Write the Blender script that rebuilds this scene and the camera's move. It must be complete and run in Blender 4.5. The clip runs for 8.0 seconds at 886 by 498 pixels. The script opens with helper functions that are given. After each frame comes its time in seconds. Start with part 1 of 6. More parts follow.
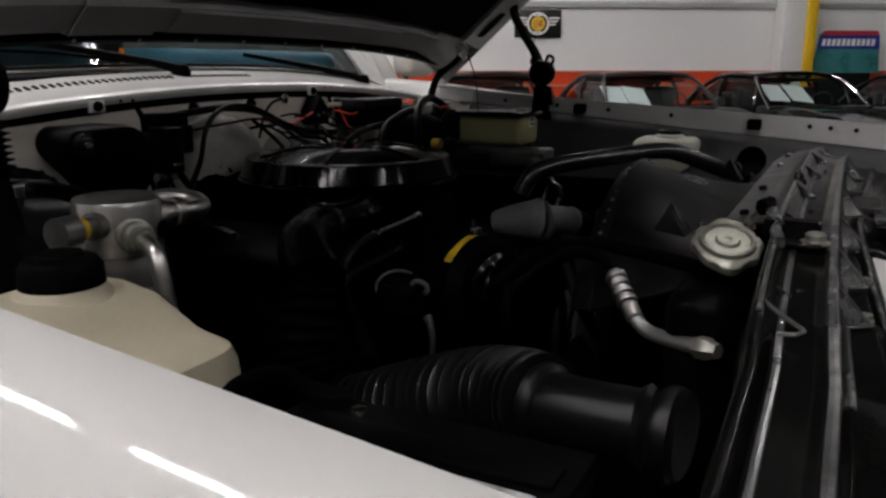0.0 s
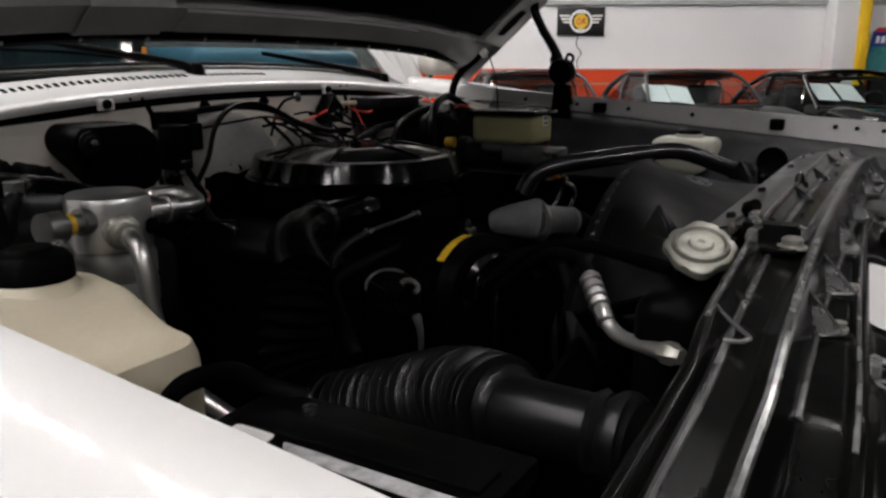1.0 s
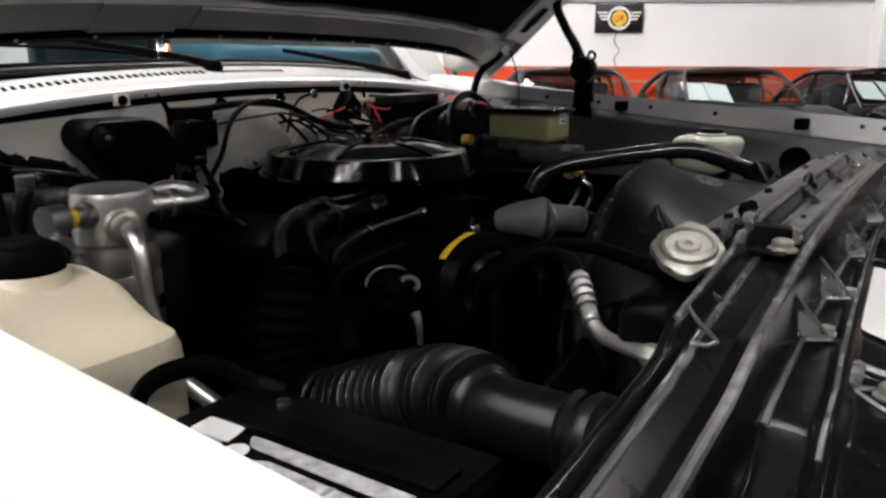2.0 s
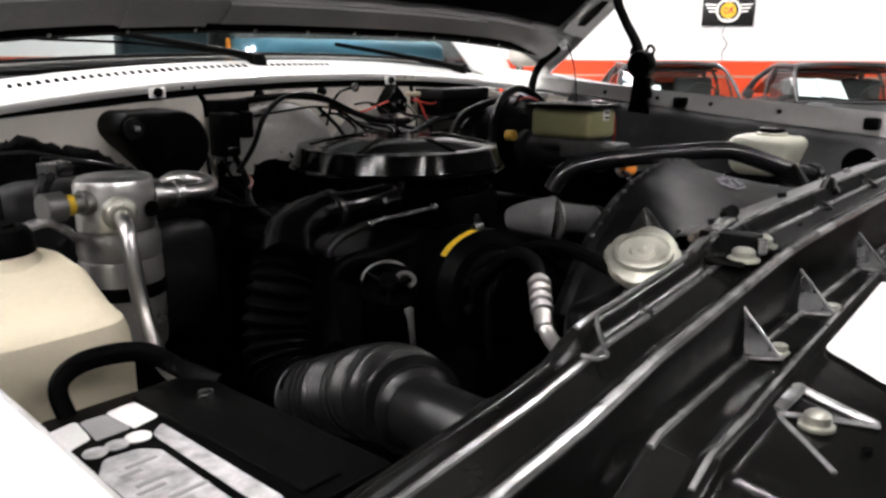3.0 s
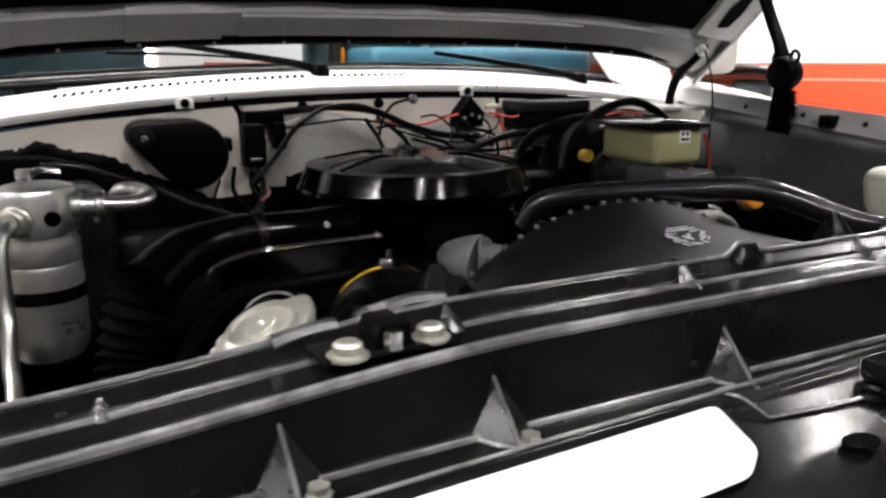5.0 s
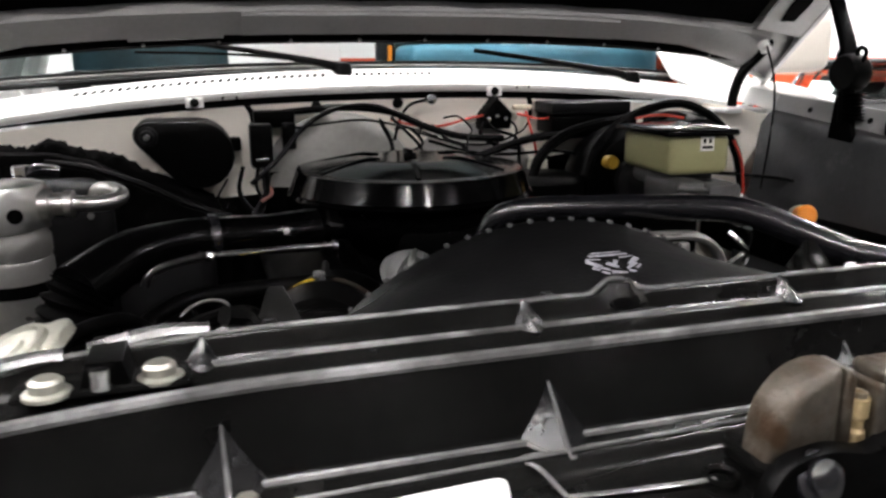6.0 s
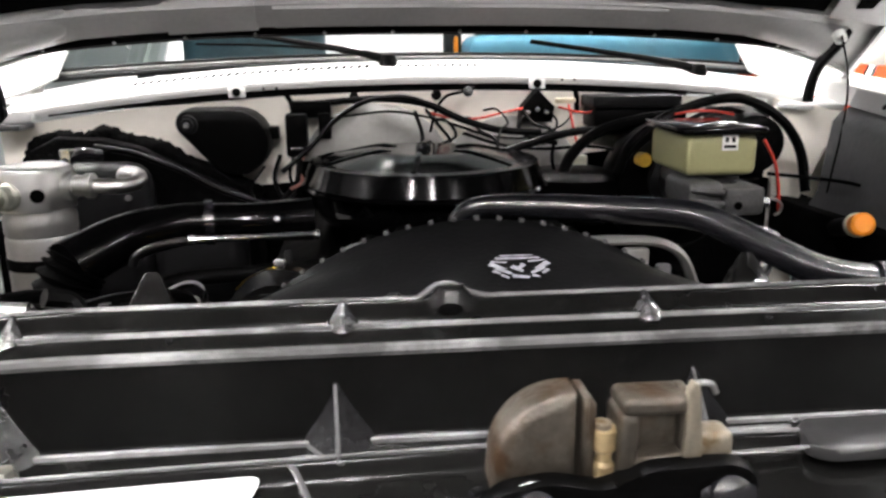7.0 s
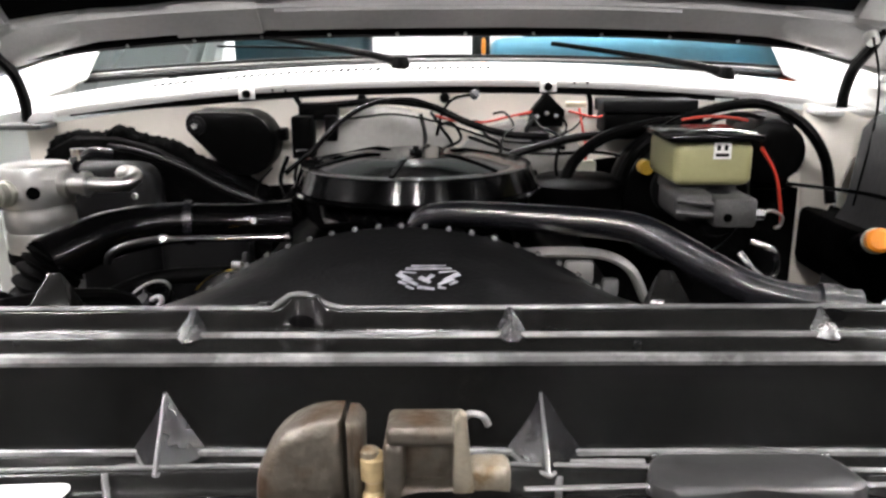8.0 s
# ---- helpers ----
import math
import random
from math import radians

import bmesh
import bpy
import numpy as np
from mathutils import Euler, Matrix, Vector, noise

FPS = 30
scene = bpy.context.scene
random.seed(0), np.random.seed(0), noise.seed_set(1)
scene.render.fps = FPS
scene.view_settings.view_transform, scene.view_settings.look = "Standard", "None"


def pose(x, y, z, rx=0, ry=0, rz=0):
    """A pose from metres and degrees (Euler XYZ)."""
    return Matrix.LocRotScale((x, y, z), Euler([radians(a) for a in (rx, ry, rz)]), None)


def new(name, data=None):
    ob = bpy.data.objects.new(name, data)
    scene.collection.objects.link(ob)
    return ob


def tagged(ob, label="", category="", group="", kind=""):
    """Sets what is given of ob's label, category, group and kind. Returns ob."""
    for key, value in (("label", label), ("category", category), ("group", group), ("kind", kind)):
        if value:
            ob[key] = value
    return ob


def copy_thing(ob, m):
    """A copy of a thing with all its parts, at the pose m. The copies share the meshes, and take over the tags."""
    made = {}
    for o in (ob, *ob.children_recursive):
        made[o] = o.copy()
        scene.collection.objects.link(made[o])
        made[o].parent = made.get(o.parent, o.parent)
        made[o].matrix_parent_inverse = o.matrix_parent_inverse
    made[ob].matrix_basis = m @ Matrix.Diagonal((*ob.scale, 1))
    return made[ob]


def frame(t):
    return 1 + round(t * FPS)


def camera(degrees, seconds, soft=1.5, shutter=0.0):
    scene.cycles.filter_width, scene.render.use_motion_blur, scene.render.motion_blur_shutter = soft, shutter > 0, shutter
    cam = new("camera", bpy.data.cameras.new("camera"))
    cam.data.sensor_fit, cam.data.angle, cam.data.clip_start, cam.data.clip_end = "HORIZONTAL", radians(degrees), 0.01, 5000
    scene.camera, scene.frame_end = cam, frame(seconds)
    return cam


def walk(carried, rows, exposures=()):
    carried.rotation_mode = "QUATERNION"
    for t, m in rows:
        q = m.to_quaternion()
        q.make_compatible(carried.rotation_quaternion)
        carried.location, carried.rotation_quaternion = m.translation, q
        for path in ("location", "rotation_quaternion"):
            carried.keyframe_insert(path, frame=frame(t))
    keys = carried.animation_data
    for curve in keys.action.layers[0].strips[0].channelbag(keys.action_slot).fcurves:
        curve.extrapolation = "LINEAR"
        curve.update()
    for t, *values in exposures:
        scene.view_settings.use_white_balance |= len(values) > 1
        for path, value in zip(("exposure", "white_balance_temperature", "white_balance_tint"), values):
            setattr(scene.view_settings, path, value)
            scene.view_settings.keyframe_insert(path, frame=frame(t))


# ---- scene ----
cam = camera(58.8, 8.0, soft=2.6, shutter=0.35)
METRES, EYE, TILT, LEAN, TURN = 1.45, 1.30, -13.0, 0.0, -63.0
ROWS = [
    (0.0, 0.0, 0.0, 0.0, 0.0, 0.0, -0.0),
    (0.5, 0.0359, 0.0013, 0.001, 2.08, -0.14, -0.49),
    (1.0, 0.0498, 0.0025, 0.0015, 3.2, -0.16, -0.74),
    (1.5, 0.0596, 0.0032, 0.0017, 3.88, -0.19, -0.89),
    (3.0, 0.179, 0.0293, 0.0096, 13.34, -1.18, -3.32),
    (3.5, 0.2472, 0.0617, 0.0174, 17.84, -1.35, -4.08),
    (4.0, 0.3265, 0.114, 0.0315, 23.16, -1.29, -5.1),
    (5.5, 0.5123, 0.3383, 0.0922, 40.78, -4.04, -8.33),
    (6.0, 0.5541, 0.4053, 0.1089, 45.51, -4.84, -9.05),
    (6.5, 0.6074, 0.476, 0.1256, 52.18, -6.56, -10.04),
    (7.0, 0.6445, 0.5297, 0.1392, 56.62, -7.45, -10.52),
    (7.5, 0.6732, 0.5908, 0.1539, 60.92, -8.34, -10.99),
    (7.75, 0.6825, 0.6185, 0.1606, 62.52, -8.53, -11.15),
    (7.9, 0.6852, 0.6272, 0.1627, 63.02, -8.6, -11.2),
    (8.0, 0.6855, 0.6282, 0.1629, 63.07, -8.6, -11.2),
]
STOPS = [(0.0, -2.35), (0.25, -2.3), (0.6, -2.0), (0.9, -1.75), (1.5, -1.4), (3.0, -0.45), (3.5, -0.15), (4.0, 0.3), (4.75, 0.1), (5.5, -0.13), (6.0, 0.17), (6.5, 0.53), (8.0, 0.95)]
walk(cam, [(t, pose(-1.27, 0, EYE, TILT, LEAN, TURN) @ pose(METRES * x, METRES * y, METRES * z, 90 + pitch, roll, yaw)) for t, x, y, z, yaw, pitch, roll in ROWS], STOPS)

# ---- light ----
world = bpy.data.worlds.new("world")
scene.world = world
world.use_nodes = True
world.node_tree.nodes["Background"].inputs[0].default_value = (0.8, 0.9, 1.0, 1)
world.node_tree.nodes["Background"].inputs[1].default_value = 0.05
LAMP_GLOW = 520.0   # of the ceiling tubes

# ---- mesh helpers ----
def part(name, bm, material, parent=None, label="", smooth=35):
    me = bpy.data.meshes.new(name)
    bmesh.ops.recalc_face_normals(bm, faces=bm.faces[:])
    cut = math.cos(radians(smooth))
    for f in bm.faces:
        f.smooth = smooth > 0
    for e in bm.edges:
        if len(e.link_faces) == 2 and e.link_faces[0].normal.dot(e.link_faces[1].normal) < cut:
            e.smooth = False
    bm.to_mesh(me)
    bm.free()
    me.materials.append(material)
    ob = new(name, me)
    if parent is not None:
        ob.parent = parent
        ob.matrix_parent_inverse = parent.matrix_world.inverted() if parent.type == "EMPTY" else Matrix.Identity(4)
        if parent.type == "EMPTY":
            ob.matrix_parent_inverse = Matrix.Translation(parent.location).inverted()
    if label:
        ob["label"] = label
    return ob


def thing(name, at, label, category, group="", kind=""):
    ob = new(name)
    ob.location = at
    ob.empty_display_size = 0.05
    return tagged(ob, label, category, group, kind)


def box(x0, x1, y0, y1, z0, z1, r=0.0, seg=2, bm=None, m=None):
    out = bm or bmesh.new()
    made = bmesh.ops.create_cube(out, size=1.0)["verts"]
    for v in made:
        v.co = Vector((x0 + (v.co.x + 0.5) * (x1 - x0), y0 + (v.co.y + 0.5) * (y1 - y0), z0 + (v.co.z + 0.5) * (z1 - z0)))
    if r > 0:
        edges = list({e for v in made for e in v.link_edges})
        res = bmesh.ops.bevel(out, geom=edges, offset=r, segments=seg, profile=0.5, affect="EDGES")
        made = list({v for v in made if v.is_valid} | set(res["verts"]))
    if m is not None:
        bmesh.ops.transform(out, matrix=m, verts=[v for v in made if v.is_valid])
    return out


def lathe(profile, m=None, segs=28, bm=None, caps=True):
    """A turned form: profile rows of (radius, height) about local z."""
    out = bm or bmesh.new()
    m = m or Matrix.Identity(4)
    rings = []
    for r, h in profile:
        if r < 1e-6:
            rings.append([out.verts.new(m @ Vector((0, 0, h)))])
        else:
            rings.append([out.verts.new(m @ Vector((r * math.cos(a), r * math.sin(a), h))) for a in [2 * math.pi * k / segs for k in range(segs)]])
    for a, b in zip(rings, rings[1:]):
        for k in range(segs):
            j = (k + 1) % segs
            ring = [a[k % len(a)], a[j % len(a)], b[j % len(b)], b[k % len(b)]]
            ring = list(dict.fromkeys(ring))
            if len(ring) >= 3:
                out.faces.new(ring)
    for ring in (rings[0], rings[-1]):
        if caps and len(ring) > 2:
            out.faces.new(ring)
    return out


def spline(pts, n=8):
    p = [Vector(a) for a in pts]
    p = [2 * p[0] - p[1]] + p + [2 * p[-1] - p[-2]]
    out = []
    for i in range(1, len(p) - 2):
        for k in range(n):
            t = k / n
            a, b, c, d = p[i - 1], p[i], p[i + 1], p[i + 2]
            out.append(0.5 * ((2 * b) + (c - a) * t + (2 * a - 5 * b + 4 * c - d) * t * t + (3 * b - a - 3 * c + d) * t ** 3))
    out.append(p[-2])
    return out


def tube(pts, r, segs=12, n=8, rings=None, bm=None, flat=1.0):
    """A swept pipe through pts; r a number or one radius a point; rings = (count, depth) makes bellows."""
    out = bm or bmesh.new()
    radii = r if isinstance(r, (list, tuple)) else [r] * len(pts)
    if rings:
        n = max(n, int(rings[0] * 8 / (len(pts) - 1)))
    path = spline(pts, n)
    up = Vector((0, 0, 1))
    loops = []
    total = len(path) - 1
    d0 = (path[1] - path[0]).normalized()
    side = d0.cross(up)
    side = side.normalized() if side.length > 0.1 else Vector((1, 0, 0))
    for i, p in enumerate(path):
        d = (path[min(i + 1, total)] - path[max(i - 1, 0)]).normalized()
        side = (side - d * side.dot(d)).normalized()
        nrm = d.cross(side)
        u = i / n
        k = min(int(u), len(radii) - 2)
        rad = radii[k] + (radii[k + 1] - radii[k]) * (u - k)
        if rings:
            rad += rings[1] * math.cos(2 * math.pi * rings[0] * i / total)
        loops.append([out.verts.new(p + side * rad * math.cos(a) + nrm * rad * flat * math.sin(a)) for a in [2 * math.pi * s / segs for s in range(segs)]])
    for a, b in zip(loops, loops[1:]):
        for k in range(segs):
            j = (k + 1) % segs
            out.faces.new((a[k], a[j], b[j], b[k]))
    out.faces.new(loops[0]), out.faces.new(loops[-1])
    return out


def sheet(rows, thick=0.0, bm=None):
    """A skin over rows of points, with thickness."""
    out = bm or bmesh.new()
    grid = [[out.verts.new(Vector(p)) for p in row] for row in rows]
    faces = []
    for a, b in zip(grid, grid[1:]):
        for k in range(len(a) - 1):
            faces.append(out.faces.new((a[k], a[k + 1], b[k + 1], b[k])))
    if thick:
        bmesh.ops.recalc_face_normals(out, faces=faces)
        bmesh.ops.solidify(out, geom=faces, thickness=thick)
    return out


def prism(outline, depth, m=None, r=0.0, bm=None):
    """A flat outline of (x, y) raised along z by depth, then placed by m."""
    out = bm or bmesh.new()
    vs = [out.verts.new((x, y, 0)) for x, y in outline]
    f = out.faces.new(vs)
    res = bmesh.ops.extrude_face_region(out, geom=[f])
    top = [g for g in res["geom"] if isinstance(g, bmesh.types.BMVert)]
    for v in top:
        v.co.z += depth
    made = vs + top
    if r > 0:
        tops = set(top)
        edges = [e for e in out.edges if e.verts[0] in tops and e.verts[1] in tops]
        res = bmesh.ops.bevel(out, geom=edges, offset=r, segments=2, profile=0.5, affect="EDGES")
        made = [v for v in set(made) | set(res["verts"]) if v.is_valid]
    if m is not None:
        bmesh.ops.transform(out, matrix=m, verts=made)
    return out


def fillet(pts, r, n=4):
    """A bent line of (y, z) with its corners rounded."""
    out = [pts[0]]
    for a, b, c in zip(pts, pts[1:], pts[2:]):
        p, q, w = Vector(a), Vector(b), Vector(c)
        d = min(r, (p - q).length * 0.45, (w - q).length * 0.45)
        s, e = q + (p - q).normalized() * d, q + (w - q).normalized() * d
        for k in range(n + 1):
            t = k / n
            out.append(tuple((1 - t) ** 2 * s + 2 * t * (1 - t) * q + t * t * e))
    return out + [pts[-1]]


def aim(p, q):
    """A pose at p whose local z points to q."""
    return Matrix.Translation(p) @ (Vector(q) - Vector(p)).to_track_quat("Z", "Y").to_matrix().to_4x4()


def bolt(p, d, r, h, segs=6, bm=None):
    return lathe([(r, 0), (r, h * 0.7), (r * 0.8, h), (0, h)], aim(p, Vector(p) + Vector(d)), segs, bm)


# ---- materials ----
def mat(name, col, rough=0.5, metal=0.0, vary=0.12, scale=9.0, fine=160.0, bump=0.15, coat=0.0, spread=0.15, stain=None, emit=0.0, spec=0.5, ior=1.45):
    m = bpy.data.materials.new(name)
    m.use_nodes = True
    nt = m.node_tree
    n, l = nt.nodes, nt.links
    b = n["Principled BSDF"]
    b.inputs["Metallic"].default_value, b.inputs["Specular IOR Level"].default_value, b.inputs["IOR"].default_value = metal, spec, ior
    b.inputs["Coat Weight"].default_value, b.inputs["Coat Roughness"].default_value = coat, 0.06
    tc = n.new("ShaderNodeTexCoord")
    big, small = n.new("ShaderNodeTexNoise"), n.new("ShaderNodeTexNoise")
    big.inputs["Scale"].default_value, big.inputs["Detail"].default_value = scale, 5.0
    small.inputs["Scale"].default_value, small.inputs["Detail"].default_value = fine, 3.0
    l.new(tc.outputs["Object"], big.inputs["Vector"]), l.new(tc.outputs["Object"], small.inputs["Vector"])
    add = n.new("ShaderNodeMath")
    add.operation = "MULTIPLY_ADD"
    add.inputs[1].default_value = 0.35
    l.new(small.outputs["Fac"], add.inputs[0]), l.new(big.outputs["Fac"], add.inputs[2])
    ramp = n.new("ShaderNodeValToRGB")
    ramp.color_ramp.elements[0].position, ramp.color_ramp.elements[1].position = 0.4, 0.95
    lo = [max(0.0, c * (1 - vary)) for c in col]
    hi = [min(1.0, c * (1 + vary)) for c in col]
    ramp.color_ramp.elements[0].color, ramp.color_ramp.elements[1].color = (*lo, 1), (*hi, 1)
    l.new(add.outputs[0], ramp.inputs[0])
    out = ramp.outputs[0]
    if stain:
        st = n.new("ShaderNodeTexNoise")
        st.inputs["Scale"].default_value, st.inputs["Detail"].default_value, st.inputs["Roughness"].default_value = stain[1], 8.0, 0.65
        l.new(tc.outputs["Object"], st.inputs["Vector"])
        sr = n.new("ShaderNodeValToRGB")
        sr.color_ramp.elements[0].position, sr.color_ramp.elements[1].position = stain[2], stain[2] + 0.14
        l.new(st.outputs["Fac"], sr.inputs[0])
        mx = n.new("ShaderNodeMix")
        mx.data_type = "RGBA"
        l.new(sr.outputs[0], mx.inputs[0]), l.new(out, mx.inputs[6])
        mx.inputs[7].default_value = (*stain[0], 1)
        out = mx.outputs[2]
    l.new(out, b.inputs["Base Color"])
    rr = n.new("ShaderNodeMapRange")
    rr.inputs["To Min"].default_value, rr.inputs["To Max"].default_value = max(0.02, rough - spread), min(1.0, rough + spread)
    l.new(big.outputs["Fac"], rr.inputs["Value"]), l.new(rr.outputs[0], b.inputs["Roughness"])
    if bump:
        bp = n.new("ShaderNodeBump")
        bp.inputs["Strength"].default_value, bp.inputs["Distance"].default_value = bump, 0.002
        l.new(small.outputs["Fac"], bp.inputs["Height"]), l.new(bp.outputs[0], b.inputs["Normal"])
    if emit:
        b.inputs["Emission Color"].default_value, b.inputs["Emission Strength"].default_value = (*col, 1), emit
    return m


WHITE = mat("white_paint", (0.78, 0.78, 0.76), 0.32, 0, 0.02, 4, 240, 0.015, coat=0.9, spread=0.03, spec=0.3)
FIREWALL = mat("firewall_paint", (0.84, 0.80, 0.72), 0.38, 0, 0.05, 5, 90, 0.12, stain=((0.68, 0.64, 0.56), 6, 0.64))
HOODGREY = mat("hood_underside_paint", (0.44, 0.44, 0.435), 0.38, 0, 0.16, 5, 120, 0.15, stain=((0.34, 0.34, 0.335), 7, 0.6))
FLANGE = mat("flange_paint", (0.47, 0.47, 0.465), 0.32, 0, 0.12, 7, 150, 0.15, stain=((0.38, 0.38, 0.375), 14, 0.66))
INNER = mat("inner_fender_paint", (0.044, 0.045, 0.047), 0.40, 0, 0.3, 8, 90, 0.3, spec=0.45, stain=((0.10, 0.098, 0.096), 12, 0.62))
SUPPORT = mat("support_black_paint", (0.0046, 0.0046, 0.0044), 0.18, 0, 0.45, 14, 70, 0.09, spec=0.13, spread=0.10, stain=((0.0115, 0.0113, 0.0108), 18, 0.60))
# scuffed support black, lightened for the light its gusset flanks reflect
LITBLACK = mat("lit_scuffed_black", (0.010, 0.010, 0.0107), 0.24, 0, 0.6, 40, 140, 0.3, spec=0.4, spread=0.12, stain=((0.05, 0.05, 0.052), 60, 0.6))
# pale worn edges; the bright lamp lines are put into this colour
EDGE = mat("worn_edge_highlight", (0.16, 0.16, 0.16), 0.22, 0.5, 0.5, 12, 90, 0.2, spec=0.8, spread=0.1, stain=((0.42, 0.42, 0.42), 9, 0.5))
SHROUD = mat("shroud_plastic", (0.0040, 0.0040, 0.0043), 0.40, 0, 0.25, 12, 220, 0.2, spec=0.20, stain=((0.008, 0.008, 0.008), 22, 0.66))
BLACK = mat("black_plastic", (0.0018, 0.0018, 0.0018), 0.36, 0, 0.3, 15, 220, 0.1, spec=0.035)
# undercoat and pads; also painted dark for slots and the shaded rear hose
DEEP = mat("undercoat_and_shade_black", (0.001, 0.001, 0.001), 0.8, 0, 0.4, 9, 60, 0.5, spec=0.03)
GLOSS = mat("black_gloss_enamel", (0.0012, 0.0012, 0.0013), 0.12, 0, 0.2, 12, 180, 0.0, spec=0.22, spread=0.04)
SATIN = mat("satin_black_pipe", (0.007, 0.007, 0.0086), 0.25, 0, 0.25, 14, 260, 0.05, spec=0.8, spread=0.06)
# support black made lighter, with the shelf's sheen in the colour
SHELF = mat("lit_shelf_black", (0.022, 0.022, 0.0222), 0.34, 0, 0.4, 18, 120, 0.12, spec=0.9, spread=0.12, stain=((0.040, 0.0398, 0.039), 24, 0.58))
SNORKEL = mat("polished_black_hose", (0.0014, 0.0014, 0.0015), 0.2, 0, 0.2, 14, 220, 0.03, spec=0.13, spread=0.05)
RUBBER = mat("black_rubber", (0.0016, 0.0016, 0.0016), 0.5, 0, 0.3, 14, 260, 0.15, spec=0.03)
# hose black lifted so the front rings read as lit
BELLOWS = mat("lifted_hose_rubber", (0.0045, 0.0045, 0.0048), 0.30, 0, 0.12, 90, 400, 0.03, spec=0.32, spread=0.03)
HOSE = mat("hose_rubber", (0.0014, 0.0014, 0.0014), 0.3, 0, 0.3, 14, 300, 0.08, spec=0.05, spread=0.08)
ALU = mat("satin_aluminium", (0.78, 0.77, 0.75), 0.31, 1.0, 0.05, 25, 400, 0.04, spread=0.05)
CAST = mat("cast_aluminium", (0.085, 0.085, 0.084), 0.5, 0.5, 0.4, 30, 300, 0.6)
CANISTER = mat("pale_satin_canister", (0.36, 0.355, 0.34), 0.33, 0.72, 0.14, 12, 200, 0.06)
STEEL = mat("bright_steel", (0.66, 0.66, 0.66), 0.22, 1.0, 0.15, 30, 300, 0.1)
ZINC = mat("zinc_cap", (0.44, 0.44, 0.38), 0.36, 0.8, 0.18, 25, 260, 0.25, stain=((0.26, 0.25, 0.19), 40, 0.6))
BRASS = mat("yellow_brass", (0.42, 0.32, 0.17), 0.45, 0.4, 0.35, 60, 200, 0.4, stain=((0.5, 0.43, 0.3), 80, 0.55))
LATCHMAT = mat("worn_zinc_latch", (0.086, 0.075, 0.060), 0.38, 0.45, 0.55, 22, 160, 0.6, stain=((0.05, 0.028, 0.014), 30, 0.48))
WORN = mat("worn_cream_zinc", (0.25, 0.22, 0.17), 0.4, 0.4, 0.3, 60, 300, 0.4, stain=((0.16, 0.11, 0.055), 60, 0.52))
CREAM = mat("cream_polythene", (0.66, 0.60, 0.45), 0.45, 0, 0.08, 8, 160, 0.08, stain=((0.50, 0.43, 0.28), 9, 0.66))
MILK = mat("milky_polythene", (0.72, 0.72, 0.60), 0.42, 0, 0.06, 9, 160, 0.08)
OLIVE = mat("aged_reservoir_plastic", (0.34, 0.33, 0.17), 0.4, 0, 0.12, 9, 150, 0.1, stain=((0.24, 0.23, 0.12), 14, 0.6))
PAPER = mat("label_paper", (0.82, 0.82, 0.80), 0.5, 0, 0.03, 20, 300, 0.05)
PINKWIRE = mat("pink_wire", (0.30, 0.13, 0.10), 0.5, 0, 0.1, 30, 300, 0.05)
GREYPRINT = mat("grey_print", (0.30, 0.30, 0.30), 0.5, 0, 0.1, 30, 300, 0.05)
DECAL = mat("faded_decal", (0.30, 0.30, 0.33), 0.5, 0, 0.5, 90, 300, 0.05)
SMUDGE = mat("smudged_print", (0.46, 0.46, 0.46), 0.5, 0, 0.5, 60, 220, 0.05)
YELLOW = mat("yellow_sticker", (0.75, 0.47, 0.03), 0.5, 0, 0.12, 30, 300, 0.1)
ORANGE = mat("orange_plastic", (0.85, 0.28, 0.02), 0.4, 0, 0.1, 20, 300, 0.05)
REDWIRE = mat("red_wire", (0.55, 0.05, 0.03), 0.45, 0, 0.1, 30, 300, 0.05)
GREYDUCT = mat("grey_hose", (0.13, 0.13, 0.13), 0.5, 0, 0.25, 30, 200, 0.3, spec=0.3)
GREYPIPE = mat("dull_steel", (0.30, 0.30, 0.29), 0.35, 0.9, 0.25, 30, 200, 0.2)
BLUEPAD = mat("blue_vinyl", (0.045, 0.14, 0.20), 0.5, 0, 0.35, 5, 60, 0.4)
TEALPAD = mat("teal_vinyl", (0.014, 0.045, 0.06), 0.5, 0, 0.5, 7, 60, 0.4)
DARKGREY = mat("dark_grey_plastic", (0.008, 0.008, 0.0085), 0.45, 0, 0.2, 12, 200, 0.15, spec=0.1)
BULGE = mat("sound_deadener", (0.29, 0.285, 0.27), 0.65, 0, 0.25, 8, 90, 0.4, stain=((0.16, 0.155, 0.145), 12, 0.60))
FOAM = mat("foam_seal", (0.002, 0.002, 0.002), 0.9, 0, 0.4, 40, 120, 0.9, spec=0.03)
WALLWHITE = mat("white_wall_paint", (0.80, 0.80, 0.79), 0.6, 0, 0.03, 0.6, 40, 0.1)
WALLDARK = mat("charcoal_wall_paint", (0.05, 0.05, 0.052), 0.6, 0, 0.1, 0.6, 40, 0.1)
WALLRED = mat("red_wall_paint", (0.66, 0.055, 0.008), 0.5, 0, 0.08, 0.8, 40, 0.1)
STRIPE = mat("dull_stripe_paint", (0.45, 0.22, 0.16), 0.5, 0, 0.1, 2, 40, 0.1)
TRIMGREY = mat("grey_trim_paint", (0.42, 0.43, 0.43), 0.5, 0, 0.08, 2, 60, 0.1)
POSTYEL = mat("yellow_post_paint", (0.78, 0.48, 0.015), 0.45, 0, 0.1, 3, 60, 0.1)
FLOORMAT = mat("polished_concrete", (0.13, 0.13, 0.128), 0.25, 0, 0.15, 0.8, 30, 0.1)
